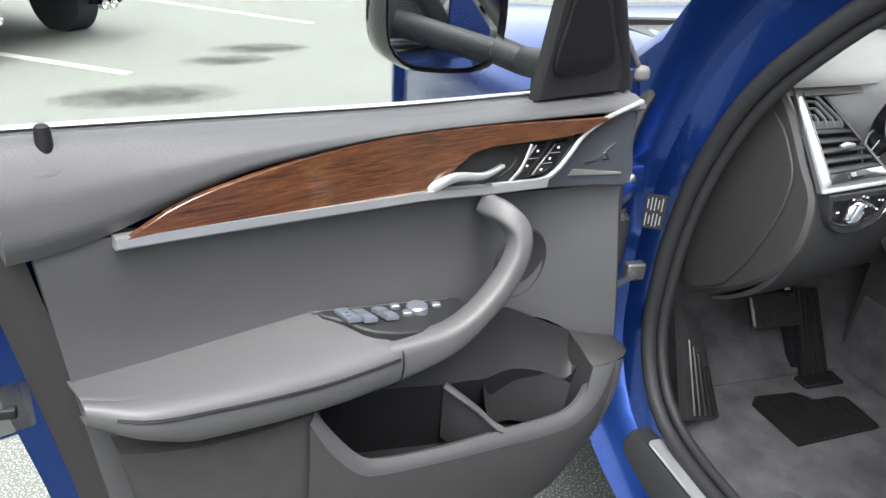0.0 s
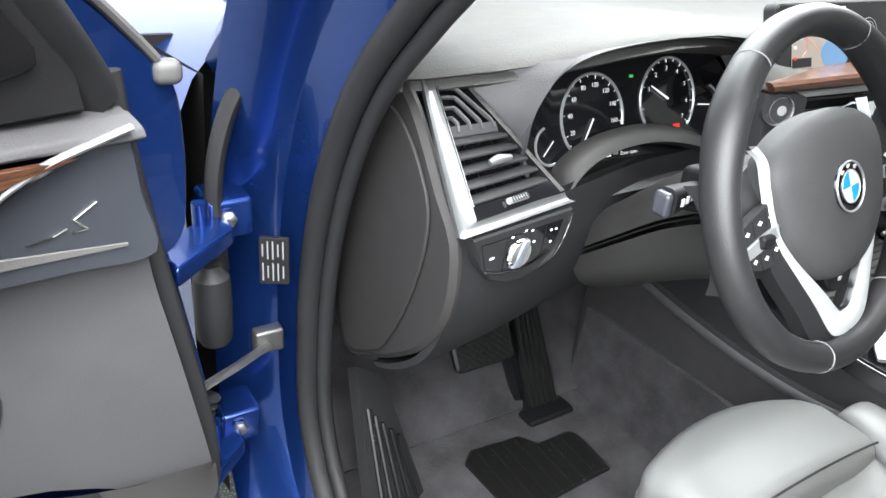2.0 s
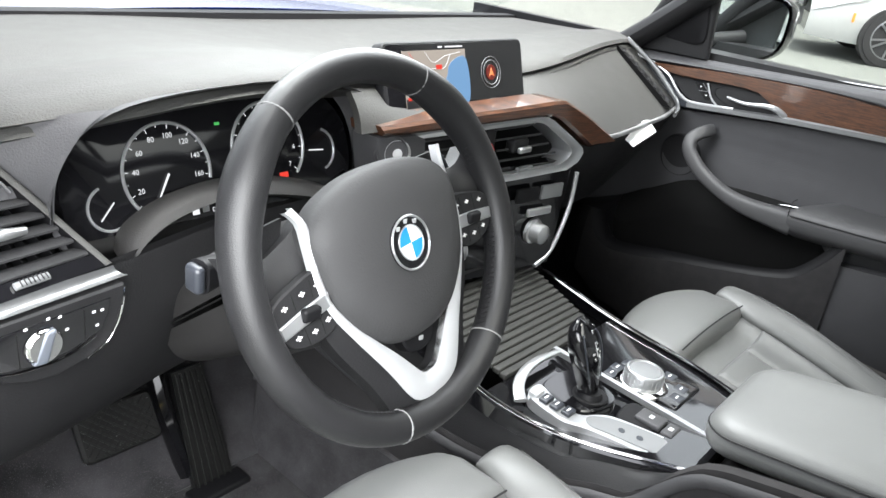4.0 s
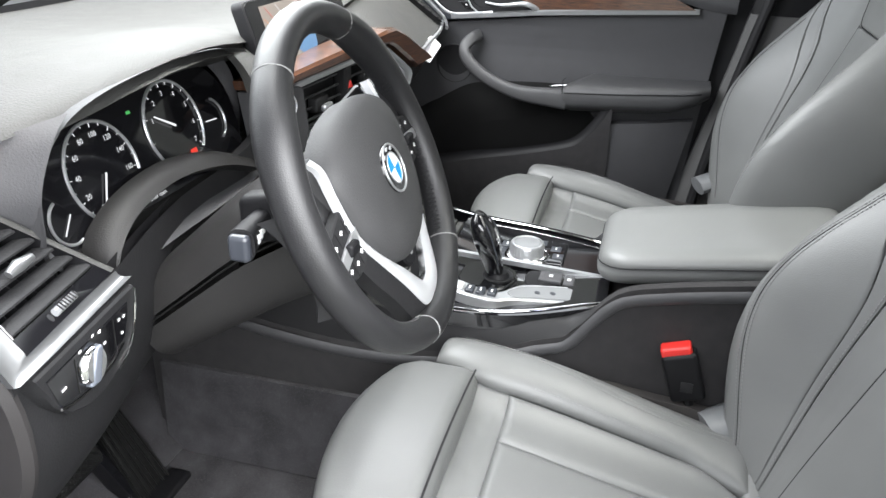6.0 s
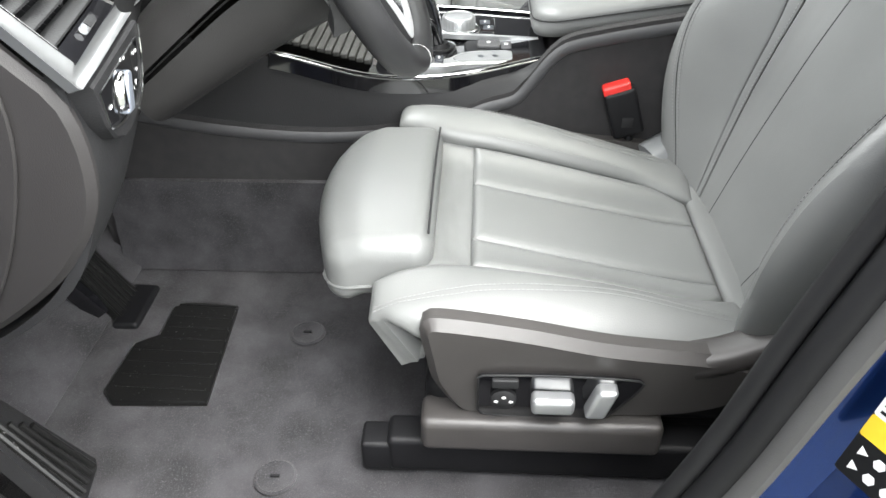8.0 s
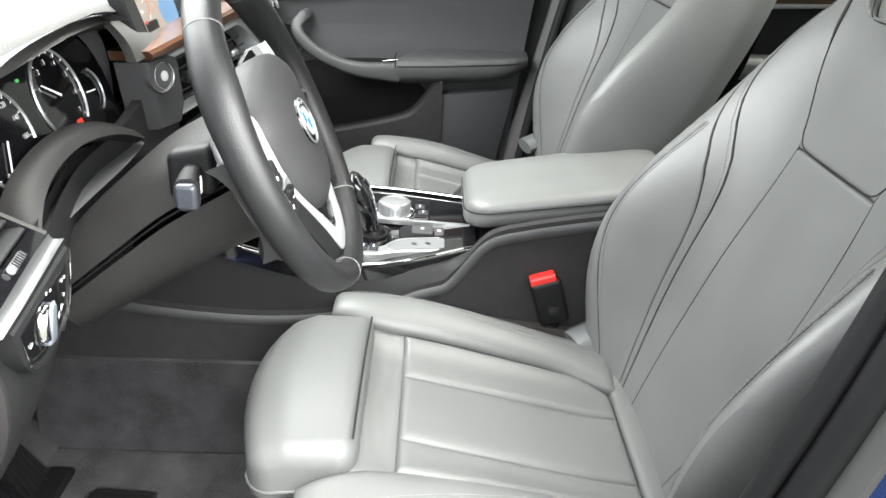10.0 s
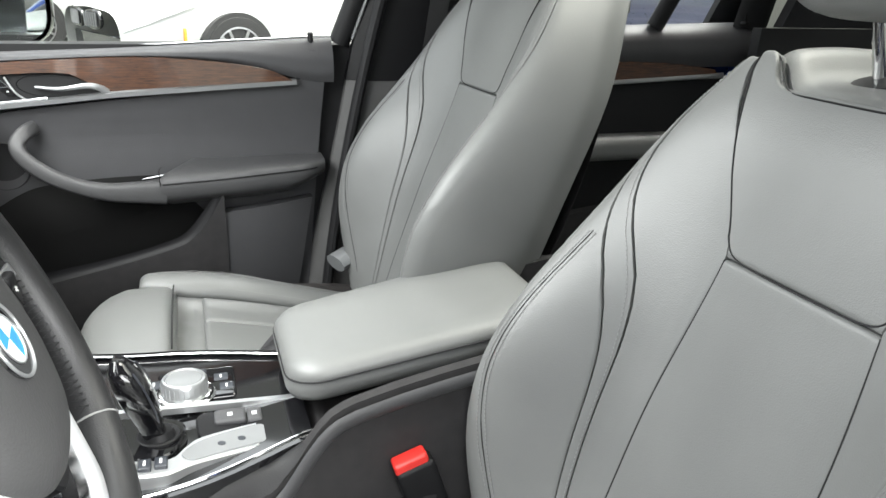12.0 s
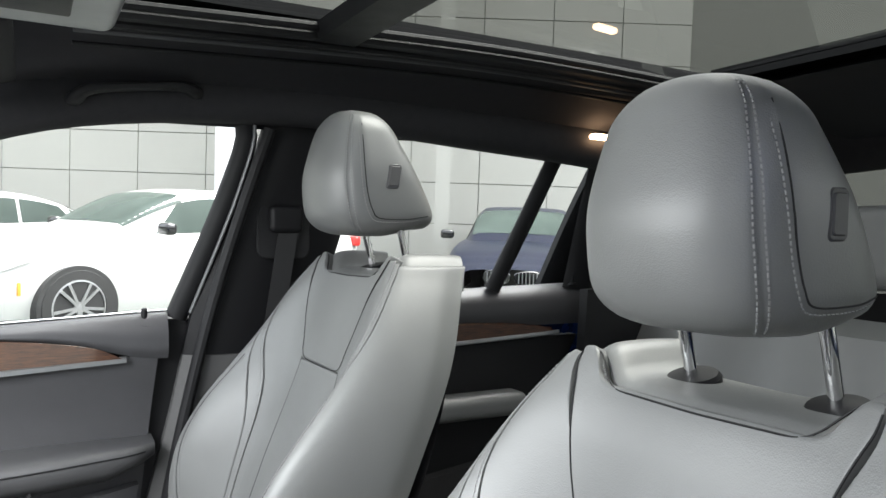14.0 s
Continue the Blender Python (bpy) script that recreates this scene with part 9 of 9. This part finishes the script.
# near-side roof edge
bm = bmnew()
tube(bm, spline([(-0.66, 0.08, 1.36), (-0.63, -0.2, 1.50), (-0.62, -0.6, 1.55), (-0.62, -1.2, 1.55), (-0.60, -1.9, 1.45)], 30), oval(0.05, 0.05, 12), up=(1, 0, 0))
part("roof_side", bm, LINER, roof)

# ---- outside ----
bm = bmnew()
bmesh.ops.create_grid(bm, x_segments=8, y_segments=8, size=400)
ASPHALT = material("asphalt", (0.066, 0.072, 0.064), 0.8, spec=0.3, vary=0.35, scale=0.7, bump=1.0, bump_scale=130, speckle=(190, (0.26, 0.27, 0.24), 0.56))
whole("ground", bm, ASPHALT, "grey damp asphalt of the car park", "ground", "structure", m=Matrix.Identity(4))
PAINTED = material("road_paint", (0.30, 0.30, 0.27), 0.8, vary=0.25, scale=20)
def bay_line(p, q, w=0.05):
    p, q = V((*p, 0)), V((*q, 0))
    d = (q - p).normalized()
    s = V((-d.y, d.x, 0)) * w
    bm = bmnew()
    bm.faces.new([bm.verts.new(v + V((0, 0, 0.004))) for v in (p - s, q - s, q + s, p + s)])
    ob = whole("bay_line", bm, PAINTED, "worn white painted parking line", "road marking", "structure", m=Matrix.Identity(4), smooth=False)

for a, b in (((-3.2, 6.5), (-2.1, 5.55)), ((-2.4, 9.8), (-0.43, 7.58)), ((-5.6, 8.6), (-3.4, 6.7))):
    bay_line(a, b)
def stain_material():
    """A damp patch that fades unevenly towards its edge."""
    m = material("damp_stain", (0.030, 0.031, 0.028), 0.7, spec=0.3, vary=0.3, scale=6)
    n, l = m.node_tree.nodes, m.node_tree.links
    co, grad, rough_, mul, cr = n.new("ShaderNodeTexCoord"), n.new("ShaderNodeTexGradient"), n.new("ShaderNodeTexNoise"), n.new("ShaderNodeMath"), n.new("ShaderNodeValToRGB")
    mp = n.new("ShaderNodeMapping")
    mp.inputs["Location"].default_value, mp.inputs["Scale"].default_value = (-1, -1, 0), (2, 2, 0)
    grad.gradient_type = "SPHERICAL"
    rough_.inputs["Scale"].default_value, rough_.inputs["Detail"].default_value = 5, 6
    mul.operation = "MULTIPLY"
    cr.color_ramp.elements[0].position, cr.color_ramp.elements[1].position = 0.08, 0.42
    cr.color_ramp.elements[1].color = (0.75, 0.75, 0.75, 1)
    l.new(co.outputs["Generated"], mp.inputs["Vector"])
    l.new(mp.outputs[0], grad.inputs["Vector"])
    l.new(co.outputs["Object"], rough_.inputs["Vector"])
    l.new(grad.outputs["Fac"], mul.inputs[0])
    l.new(rough_.outputs["Fac"], mul.inputs[1])
    l.new(mul.outputs[0], cr.inputs["Fac"])
    l.new(cr.outputs["Color"], n["Principled BSDF"].inputs["Alpha"])
    return m


STAIN = stain_material()
for x, y, r in ((-1.95, 4.85, 0.42), (-1.35, 5.9, 0.26), (-1.05, 6.35, 0.30)):
    bm = bmnew()
    bm.faces.new([bm.verts.new((r * 1.9 * math.cos(t), r * math.sin(t), 0)) for t in [2 * math.pi * i / 40 for i in range(40)]])
    whole("damp_stain", bm, STAIN, "dark damp stain on the asphalt", "stain", "structure", m=pose(x, y, 0.004), smooth=False)

# ---- parked cars ----
def car_paint(name, colour):
    return material(name, colour, 0.25, coat=0.7, vary=0.03)


TYRE = material("tyre", (0.015, 0.015, 0.015), 0.8, vary=0.2)
CARGLASS = material("car_glass", (0.045, 0.058, 0.052), 0.16, rough_vary=0.01, spec=0.05, vary=0.4, scale=3)
AMBER = material("amber", (0.75, 0.25, 0.03), 0.3)
LAMP = material("lamp_glass", (0.35, 0.37, 0.38), 0.08, vary=0.4, scale=40, spec=0.8)


def build_sedan(name, label, paint, m):
    c = thing(name, (0, 0, 0), label, "car", "parked cars", m=m)
    hw = lambda y: soft(y, (-2.36, 0.70), (-2.2, 0.84), (-1.4, 0.915), (1.2, 0.915), (1.9, 0.86), (2.2, 0.74), (2.36, 0.55))
    deck = lambda y: soft(y, (-2.36, 0.92), (-2.2, 1.04), (-1.6, 1.05), (0.8, 0.98), (1.4, 0.93), (2.0, 0.82), (2.25, 0.72), (2.36, 0.62))
    low = lambda y: soft(y, (-2.36, 0.34), (-1.9, 0.20), (1.9, 0.17), (2.36, 0.22))
    bm = bmnew()
    def body(u, v):
        y = lerp(-2.36, 2.36, u)
        w, t, b = hw(y), deck(y), low(y)
        a = v * 2 - 1
        k = abs(a)
        x = w * soft(k, (0, 0.0), (0.45, 0.74), (0.58, 0.93), (0.68, 0.985), (0.80, 1.0), (0.92, 0.97), (1.0, 0.90))
        z = soft(k, (0, t + 0.02), (0.45, t + 0.0), (0.58, t - 0.05), (0.68, lerp(b, t, 0.72)), (0.80, lerp(b, t, 0.5)), (0.92, lerp(b, t, 0.16)), (1.0, b))
        return V((math.copysign(x, a) if k > 1e-6 else 0, y, z))
    grid(bm, body, 60, 40)
    part("body", bm, paint, c)
    bm = bmnew()
    def cabin(u, v):
        y0 = lerp(-1.95, 1.12, u)
        a = v * 2 - 1
        k = abs(a)
        hgt = soft(y0, (-1.95, 0.0), (-1.5, 0.20), (-1.0, 0.37), (-0.5, 0.43), (0.0, 0.43), (0.35, 0.35), (0.75, 0.17), (1.12, 0.0))
        x = 0.80 * soft(k, (0, 0), (0.45, 0.66), (0.58, 0.76), (0.75, 0.86), (1, 0.985))
        z = 0.912 + hgt * 1.16 * soft(k, (0, 1.03), (0.45, 1.0), (0.58, 0.93), (0.75, 0.55), (1, 0)) - 0.09 * k ** 6
        return V((math.copysign(x, a) if k > 1e-6 else 0, y0, z))
    grid(bm, cabin, 44, 36)
    part("roof", bm, paint, c)
    def pane_on(name_, u0, u1, v0, v1, skew=0.0, skew2=0.0):
        bm = bmnew()
        def f(u, v, h):
            uu = lerp(u0, u1, u) + lerp(skew, skew2, u) * v
            p = cabin(uu, lerp(v0, v1, v))
            q = V((p.x, 0, p.z - 1.0))
            return p + (q.normalized() * 0.012 + V((0, 0.006 if uu > 0.7 else 0, 0)))
        grid(bm, lambda u, v: f(u, v, 0), 10, 8)
        return part(name_, bm, CARGLASS, c, "dark tinted window")
    pane_on("windscreen", 0.70, 0.91, 0.19, 0.81)
    pane_on("rear_window", 0.04, 0.22, 0.18, 0.82)
    for v0, v1 in ((0.02, 0.19), (0.98, 0.81)):
        pane_on("side_window", 0.46, 0.86, v0, v1, 0.0, -0.14)
        pane_on("side_window", 0.17, 0.445, v0, v1, 0.10, 0.0)
    for sx in (-1, 1):
        for y in (1.42, -1.42):
            bm = bmnew()
            turned(bm, (sx * 0.70, y, 0.335), (sx, 0, 0), [(0, 0.36), (0.222, 0.365), (0.224, 0.30)], 36)
            part("wheel_arch", bm, TYRE, c, "dark wheel arch")
            bm = bmnew()
            turned(bm, (sx * 0.72, y, 0.335), (sx, 0, 0), [(0, 0.23), (0.02, 0.32), (0.06, 0.335), (0.18, 0.335), (0.212, 0.322), (0.214, 0.245), (0.17, 0.235)], 40)
            wh = part("tyre", bm, TYRE, c)
            bm = bmnew()
            turned(bm, (sx * 0.88, y, 0.335), (sx, 0, 0), [(0, 0.238), (0.05, 0.243), (0.052, 0.228), (0.01, 0.220)], 40)
            for i in range(10):
                a = radians(36 * i + (7 if i % 2 else -7))
                d = V((0, math.cos(a), math.sin(a)))
                tube(bm, [V((sx * 0.925, y, 0.335)) + d * 0.03, V((sx * 0.93, y, 0.335)) + d * 0.228], [(-0.013, -0.01), (0.013, -0.01), (0.010, 0.01), (-0.010, 0.01)], up=(1, 0, 0))
            turned(bm, (sx * 0.90, y, 0.335), (sx, 0, 0), [(0, 0.06), (0.03, 0.05), (0.035, 0.0)], 20)
            part("rim", bm, METAL, wh, "silver spoked rim")
            bm = bmnew()
            rbox(bm, (sx * 0.905, y - 0.105, 0.36), (0.018, 0.055, 0.10), 0.02)
            part("brake_caliper", bm, RED, wh, "red brake caliper")
        bm = bmnew()
        def lampf(u, v, h):
            y = lerp(2.33, 1.72, u)
            t = deck(y)
            return V((sx * (hw(y) * lerp(0.985, 0.93, v) + 0.014), y + 0.012, t - lerp(0.16 - 0.06 * u, 0.065, v)))
        grid(bm, lambda u, v: lampf(u, v, 0), 10, 4)
        part("headlight", bm, LAMP, c, "clear headlight")
        bm = bmnew()
        rbox(bm, (sx * 1.00, 0.62, 1.02), (0.09, 0.06, 0.06), 0.04)
        part("door_mirror", bm, GLOSS, c, "gloss black door mirror")
        bm = bmnew()
        plate(bm, smooth_outline([(0.03, 0.66), (0.26, 0.69), (0.33, 0.60), (0.26, 0.53), (0.06, 0.54)], 30), lambda a, b, h: V((sx * a, 2.36 + 0.03 + h - 0.25 * a * a, b)), 0.03, 0.01)
        gr = part("grille", bm, GLOSS, c, "black kidney-shaped grille")
        for i in range(6):
            bm = bmnew()
            tube(bm, [V((sx * (0.075 + 0.04 * i), 2.43 - 0.25 * (0.075 + 0.04 * i) ** 2, z)) for z in (0.55, 0.67)], oval(0.006, 0.008, 6))
            part("slat", bm, METAL, gr)
        bm = bmnew()
        tube(bm, [V((sx * (hw(y) + 0.004), y, 0.80)) for y in (0.15, 0.0, -0.1)], oval(0.012, 0.010, 6))
        part("door_handle", bm, paint, c)
        bm = bmnew()
        rbox(bm, (sx * 0.872, 1.90, 0.52), (0.010, 0.014, 0.055), 0.006)
        part("side_marker", bm, AMBER, c, "amber side marker")
        bm = bmnew()
        rbox(bm, (sx * 0.66, -2.30, 0.86), (0.16, 0.05, 0.06), 0.03)
        part("tail_lamp", bm, RED, c, "red tail lamp")
        bm = bmnew()
        for dx in (0, 0.09):
            turned(bm, (sx * (0.5 + dx), -2.33, 0.34), (0, -1, 0), [(0, 0.04), (0.06, 0.042), (0.062, 0.034), (0.01, 0.033)], 20)
        part("exhaust", bm, CHROME, c, "twin chrome exhaust tips")
    bm = bmnew()
    plate(bm, round_rect(0, 0.36, 0.62, 0.11, 0.05), lambda a, b, h: V((a, 2.345 + 0.03 + h - 0.30 * a * a, b)), 0.02, 0.008)
    part("lower_grille", bm, GLOSS, c, "black lower grille")
    bm = bmnew()
    plate(bm, round_rect(0, 0.60, 0.26, 0.06, 0.01), lambda a, b, h: V((a, -2.37 - h, b)), 0.006, 0.002)
    part("number_plate", bm, PALE, c, "blank number plate")
    return c


WHITEPAINT, NAVY = car_paint("white_paint", (0.42, 0.425, 0.41)), material("navy_paint", (0.003, 0.005, 0.016), 0.3, coat=0.15, spec=0.25, vary=0.03)
build_sedan("white_sedan", "white sedan with red brake calipers, parked alongside", WHITEPAINT, pose(7.78, -1.42, 0.06, 0, 0, 26))
build_sedan("white_sedan", "white sedan parked beyond the first", WHITEPAINT, pose(11.1, 0.75, 0.0, 0, 0, 26))
build_sedan("navy_sedan", "dark navy sedan parked nose towards the car", NAVY, pose(7.9, -6.3, 0.02, 0, 0, 52))
build_sedan("navy_sedan", "dark navy car parked with its tail to the lot", NAVY, pose(-4.38, 8.04, 0.0, 0, 0, 46))

# ---- showroom wall of large panels ----
WALLD, WALLR = V((0.869, -0.494, 0)), V((-0.494, -0.869, 0))
EYE_P = V((-0.778, -0.135, 0))
def on_wall(r, z, h, depth=12.5):
    return EYE_P + WALLD * (depth - h) + WALLR * r + V((0, 0, z))
PANEL = material("wall_panel", (0.31, 0.306, 0.28), 0.6, vary=0.05, scale=1.5)
JOINT = material("wall_joint", (0.15, 0.15, 0.135), 0.8)
building = thing("showroom_building", tuple(on_wall(0, 0, 0)), "pale beige panelled showroom wall with dark joints", "building", m=Matrix.Identity(4))
bm = bmnew()
slab(bm, lambda u, v, h: on_wall(lerp(-30, 25, u), lerp(0, 9, v), h - 0.02), 4, 2, 0.4)
part("wall", bm, JOINT, building)
PW, PH = 1.140, 0.680
bm = bmnew()
plate(bm, [(0.006, 0.006), (PW - 0.006, 0.006), (PW - 0.006, PH - 0.006), (0.006, PH - 0.006)], lambda a, b, h: WALLR * a + V((0, 0, b)) - WALLD * h, 0.018, 0.004, 0.01)
pm = bpy.data.meshes.new("wall_panel")
bmesh.ops.recalc_face_normals(bm, faces=bm.faces)
bm.to_mesh(pm)
bm.free()
pm.materials.append(PANEL)
for i in range(-17, 9):
    for j in range(-4, 8):
        p = on_wall(-6.36 + PW * i, 2.50 + PH * j - PH, 0)
        if p.z < -0.5:
            continue
        ob = new("wall_panel", pm)
        ob.parent = building
        ob.location = p - on_wall(0, 0, 0)
bm = bmnew()
cylinder(bm, on_wall(-3.25, 0, 1.2), on_wall(-3.25, 8, 1.2), 0.30, 0.30, 28)
whole("white_column", bm, car_paint("white_column_paint", (0.8, 0.8, 0.8)), "tall round white column before the wall", "column", m=Matrix.Identity(4))
bm = bmnew()
slab(bm, lambda u, v, h: on_wall(lerp(-0.22, 0.0, u), lerp(0, 9, v), 0.6 - h), 2, 2, 0.6)
whole("wall_return", bm, PANEL, "pale return of the showroom wall", "wall", "structure", m=Matrix.Identity(4))

# ---- the rest of the car's outside ----
for sg in (-1, 1):
    bm = bmnew()
    arch = [(-1.62 + 0.40 * math.cos(radians(a)), 0.34 + 0.40 * math.sin(radians(a))) for a in range(180, -1, -15)]
    ol = [(-2.42, 0.70), (-2.38, 0.46), (-2.10, 0.34)] + arch + [(-0.50, 0.32), (-0.53, 1.12), (-1.40, 1.135), (-2.30, 1.13), (-2.41, 0.95)]
    plate(bm, ol, lambda a, b, h: V((sg * (0.885 + h + 0.03 * math.sin(math.pi * max(0, min(1, (b - 0.3) / 0.83)))), a, b)), 0.012, 0.006, 0.02)
    rear_side = part("rear_side", bm, BLUE, car_body, "dark metallic blue rear door and side panel")
    bm = bmnew()
    tube(bm, [V((sg * 0.925, -1.385, z)) for z in (0.36, 0.7, 1.11)], oval(0.002, 0.002, 6), up=(0, 1, 0))
    part("panel_gap", bm, RECESS_BLACK, rear_side)
    bm = bmnew()
    rbox(bm, (sg * 0.935, -1.22, 0.99), (0.016, 0.10, 0.014), 0.008, 3, 2)
    part("door_handle", bm, BLUE, rear_side, "body-coloured door handle")
    bm = bmnew()
    tube(bm, [V((sg * 0.89, y, z)) for y, z in ((-0.50, 0.33), (-1.20, 0.33))], [(-0.05, -0.06), (0.05, -0.06), (0.05, 0.05), (-0.05, 0.05)])
    part("side_skirt", bm, PLASTIC, car_body, "black plastic side skirt")
    bm = bmnew()
    tube(bm, spline([(sg * 0.86, -1.42, 1.13), (sg * 0.77, -1.47, 1.36), (sg * 0.68, -1.52, 1.56)], 12), oval(0.03, 0.06, 10), up=(0, 1, 0))
    part("rear_pillar", bm, DARK, car_body, "black rear pillar")
    bm = bmnew()
    tube(bm, spline([(sg * 0.86, -2.30, 1.12), (sg * 0.77, -2.26, 1.36), (sg * 0.66, -2.16, 1.58)], 12), oval(0.05, 0.09, 10), up=(0, 1, 0))
    part("rear_pillar", bm, DARK, car_body, "black rear pillar")
    bm = bmnew()
    grid(bm, lambda u, v: V((sg * lerp(0.865, 0.69, v), lerp(-1.44, -2.28 + 0.08 * v, u), lerp(1.13, 1.56, v))), 4, 4)
    part("quarter_glass", bm, ROOFGLASS, car_body, "dark tinted quarter window")
    bm = bmnew()
    slab(bm, lambda u, v, h: V((sg * lerp(0.50, 0.735, u), lerp(0.02, -2.28, v), lerp(1.686, 1.535, u ** 2.2) + 0.01 * math.sin(math.pi * v) + h)), 8, 12, 0.012)
    part("roof_skin", bm, BLUE, car_body, "dark blue roof side")
    for y in (1.25, -1.62):
        wh = part("wheel", turned(bmnew(), (sg * 0.70, y, 0.352), (sg, 0, 0), [(0.0, 0.20), (0.0, 0.335), (0.03, 0.355), (0.19, 0.355), (0.225, 0.335), (0.225, 0.26), (0.20, 0.25), (0.20, 0.0)], 40), TYRE, car_body, "black road wheel tyre")
        bm = bmnew()
        turned(bm, (sg * 0.902, y, 0.352), (sg, 0, 0), [(0, 0.255), (0.018, 0.255), (0.020, 0.235), (0.004, 0.225), (0.004, 0.05), (0.02, 0.04), (0.02, 0.0)], 40)
        part("rim", bm, DARK, wh, "dark wheel rim")
        for i in range(5):
            a = 2 * math.pi * i / 5
            bm = bmnew()
            tube(bm, [V((sg * 0.918, y + r * math.cos(a), 0.352 + r * math.sin(a))) for r in (0.03, 0.13, 0.235)], oval(0.022, 0.008, 8), up=(1, 0, 0))
            part("spoke", bm, SATIN, wh)
bm = bmnew()
slab(bm, lambda u, v, h: V((lerp(-0.40, 0.40, u), lerp(0.03, -0.22, v), lerp(1.615, 1.688, v) + h)), 6, 4, 0.012)
part("roof_front", bm, BLUE, car_body)
bm = bmnew()
slab(bm, lambda u, v, h: V((lerp(-0.40, 0.40, u), lerp(-1.53, -2.30, v), lerp(1.692, 1.625, v) + h)), 6, 4, 0.012)
part("roof_rear", bm, DARK, car_body, "black rear roof panel")
bm = bmnew()
slab(bm, lambda u, v, h: V((lerp(-0.86, 0.86, u), -2.40 - 0.05 * math.sin(math.pi * u) - h - 0.03 * math.sin(math.pi * v), lerp(0.42, 1.14, v))), 12, 8, 0.03)
tail = part("tailgate", bm, BLUE, car_body, "dark blue tailgate")
for sg in (-1, 1):
    bm = bmnew()
    rbox(bm, (sg * 0.62, -2.46, 0.98), (0.20, 0.025, 0.06), 0.02, 3, 2)
    part("tail_lamp", bm, RED, tail, "red tail lamp")
bm = bmnew()
grid(bm, lambda u, v: V((lerp(-0.80, 0.80, u) * lerp(1, 0.8, v), lerp(-2.40, -2.20, v), lerp(1.14, 1.60, v))), 8, 4)
part("rear_glass", bm, ROOFGLASS, car_body, "dark tinted rear window")
# near rear window
bm = bmnew()
bm.faces.new([bm.verts.new(V((-0.885 + 0.42 * (b - 1.12), a, b))) for a, b in ((-0.56, 1.12), (-1.43, 1.135), (-1.46, 1.52), (-0.66, 1.52))])
part("rear_window", bm, ROOFGLASS, car_body, "dark tinted rear door window")
# nose
bm = bmnew()
slab(bm, lambda u, v, h: V((lerp(-0.93, 0.93, u), 1.84 + 0.10 * math.sin(math.pi * u) - 0.03 * math.cos(math.pi * v) + h, lerp(0.26, 0.97, v))), 14, 8, 0.03)
nose = part("front_bumper", bm, BLUE, car_body, "dark blue front bumper")
for sg in (-1, 1):
    bm = bmnew()
    rbox(bm, (sg * 0.66, 1.89, 0.80), (0.18, 0.03, 0.055), 0.02, 3, 2, shape=lambda p: (p.x, p.y - 0.35 * abs(p.x + sg * 0.66) + 0.23, p.z))
    part("headlamp", bm, LAMP, nose, "clear headlamp")
    bm = bmnew()
    plate(bm, round_rect(sg * 0.16, 0.78, 0.14, 0.10, 0.03), lambda a, b, h: V((a, 1.955 + h, b)), 0.012, 0.004)
    part("grille", bm, GLOSS, nose, "black grille")
bm = bmnew()
grid(bm, lambda u, v: V((0.915 + 0.03 * math.sin(math.pi * u), lerp(0.28, 1.84, u), lerp(0.38, 0.98, v))), 8, 4)
part("far_side_skin", bm, BLUE, car_body, "dark blue far wing side")
bm = bmnew()
grid(bm, lambda u, v: V((0.90 + 0.03 * math.sin(math.pi * v), lerp(0.28, -0.52, u), lerp(0.32, 1.10, v))), 6, 6)
part("far_door_skin", bm, BLUE, car_body, "dark blue far front door skin")
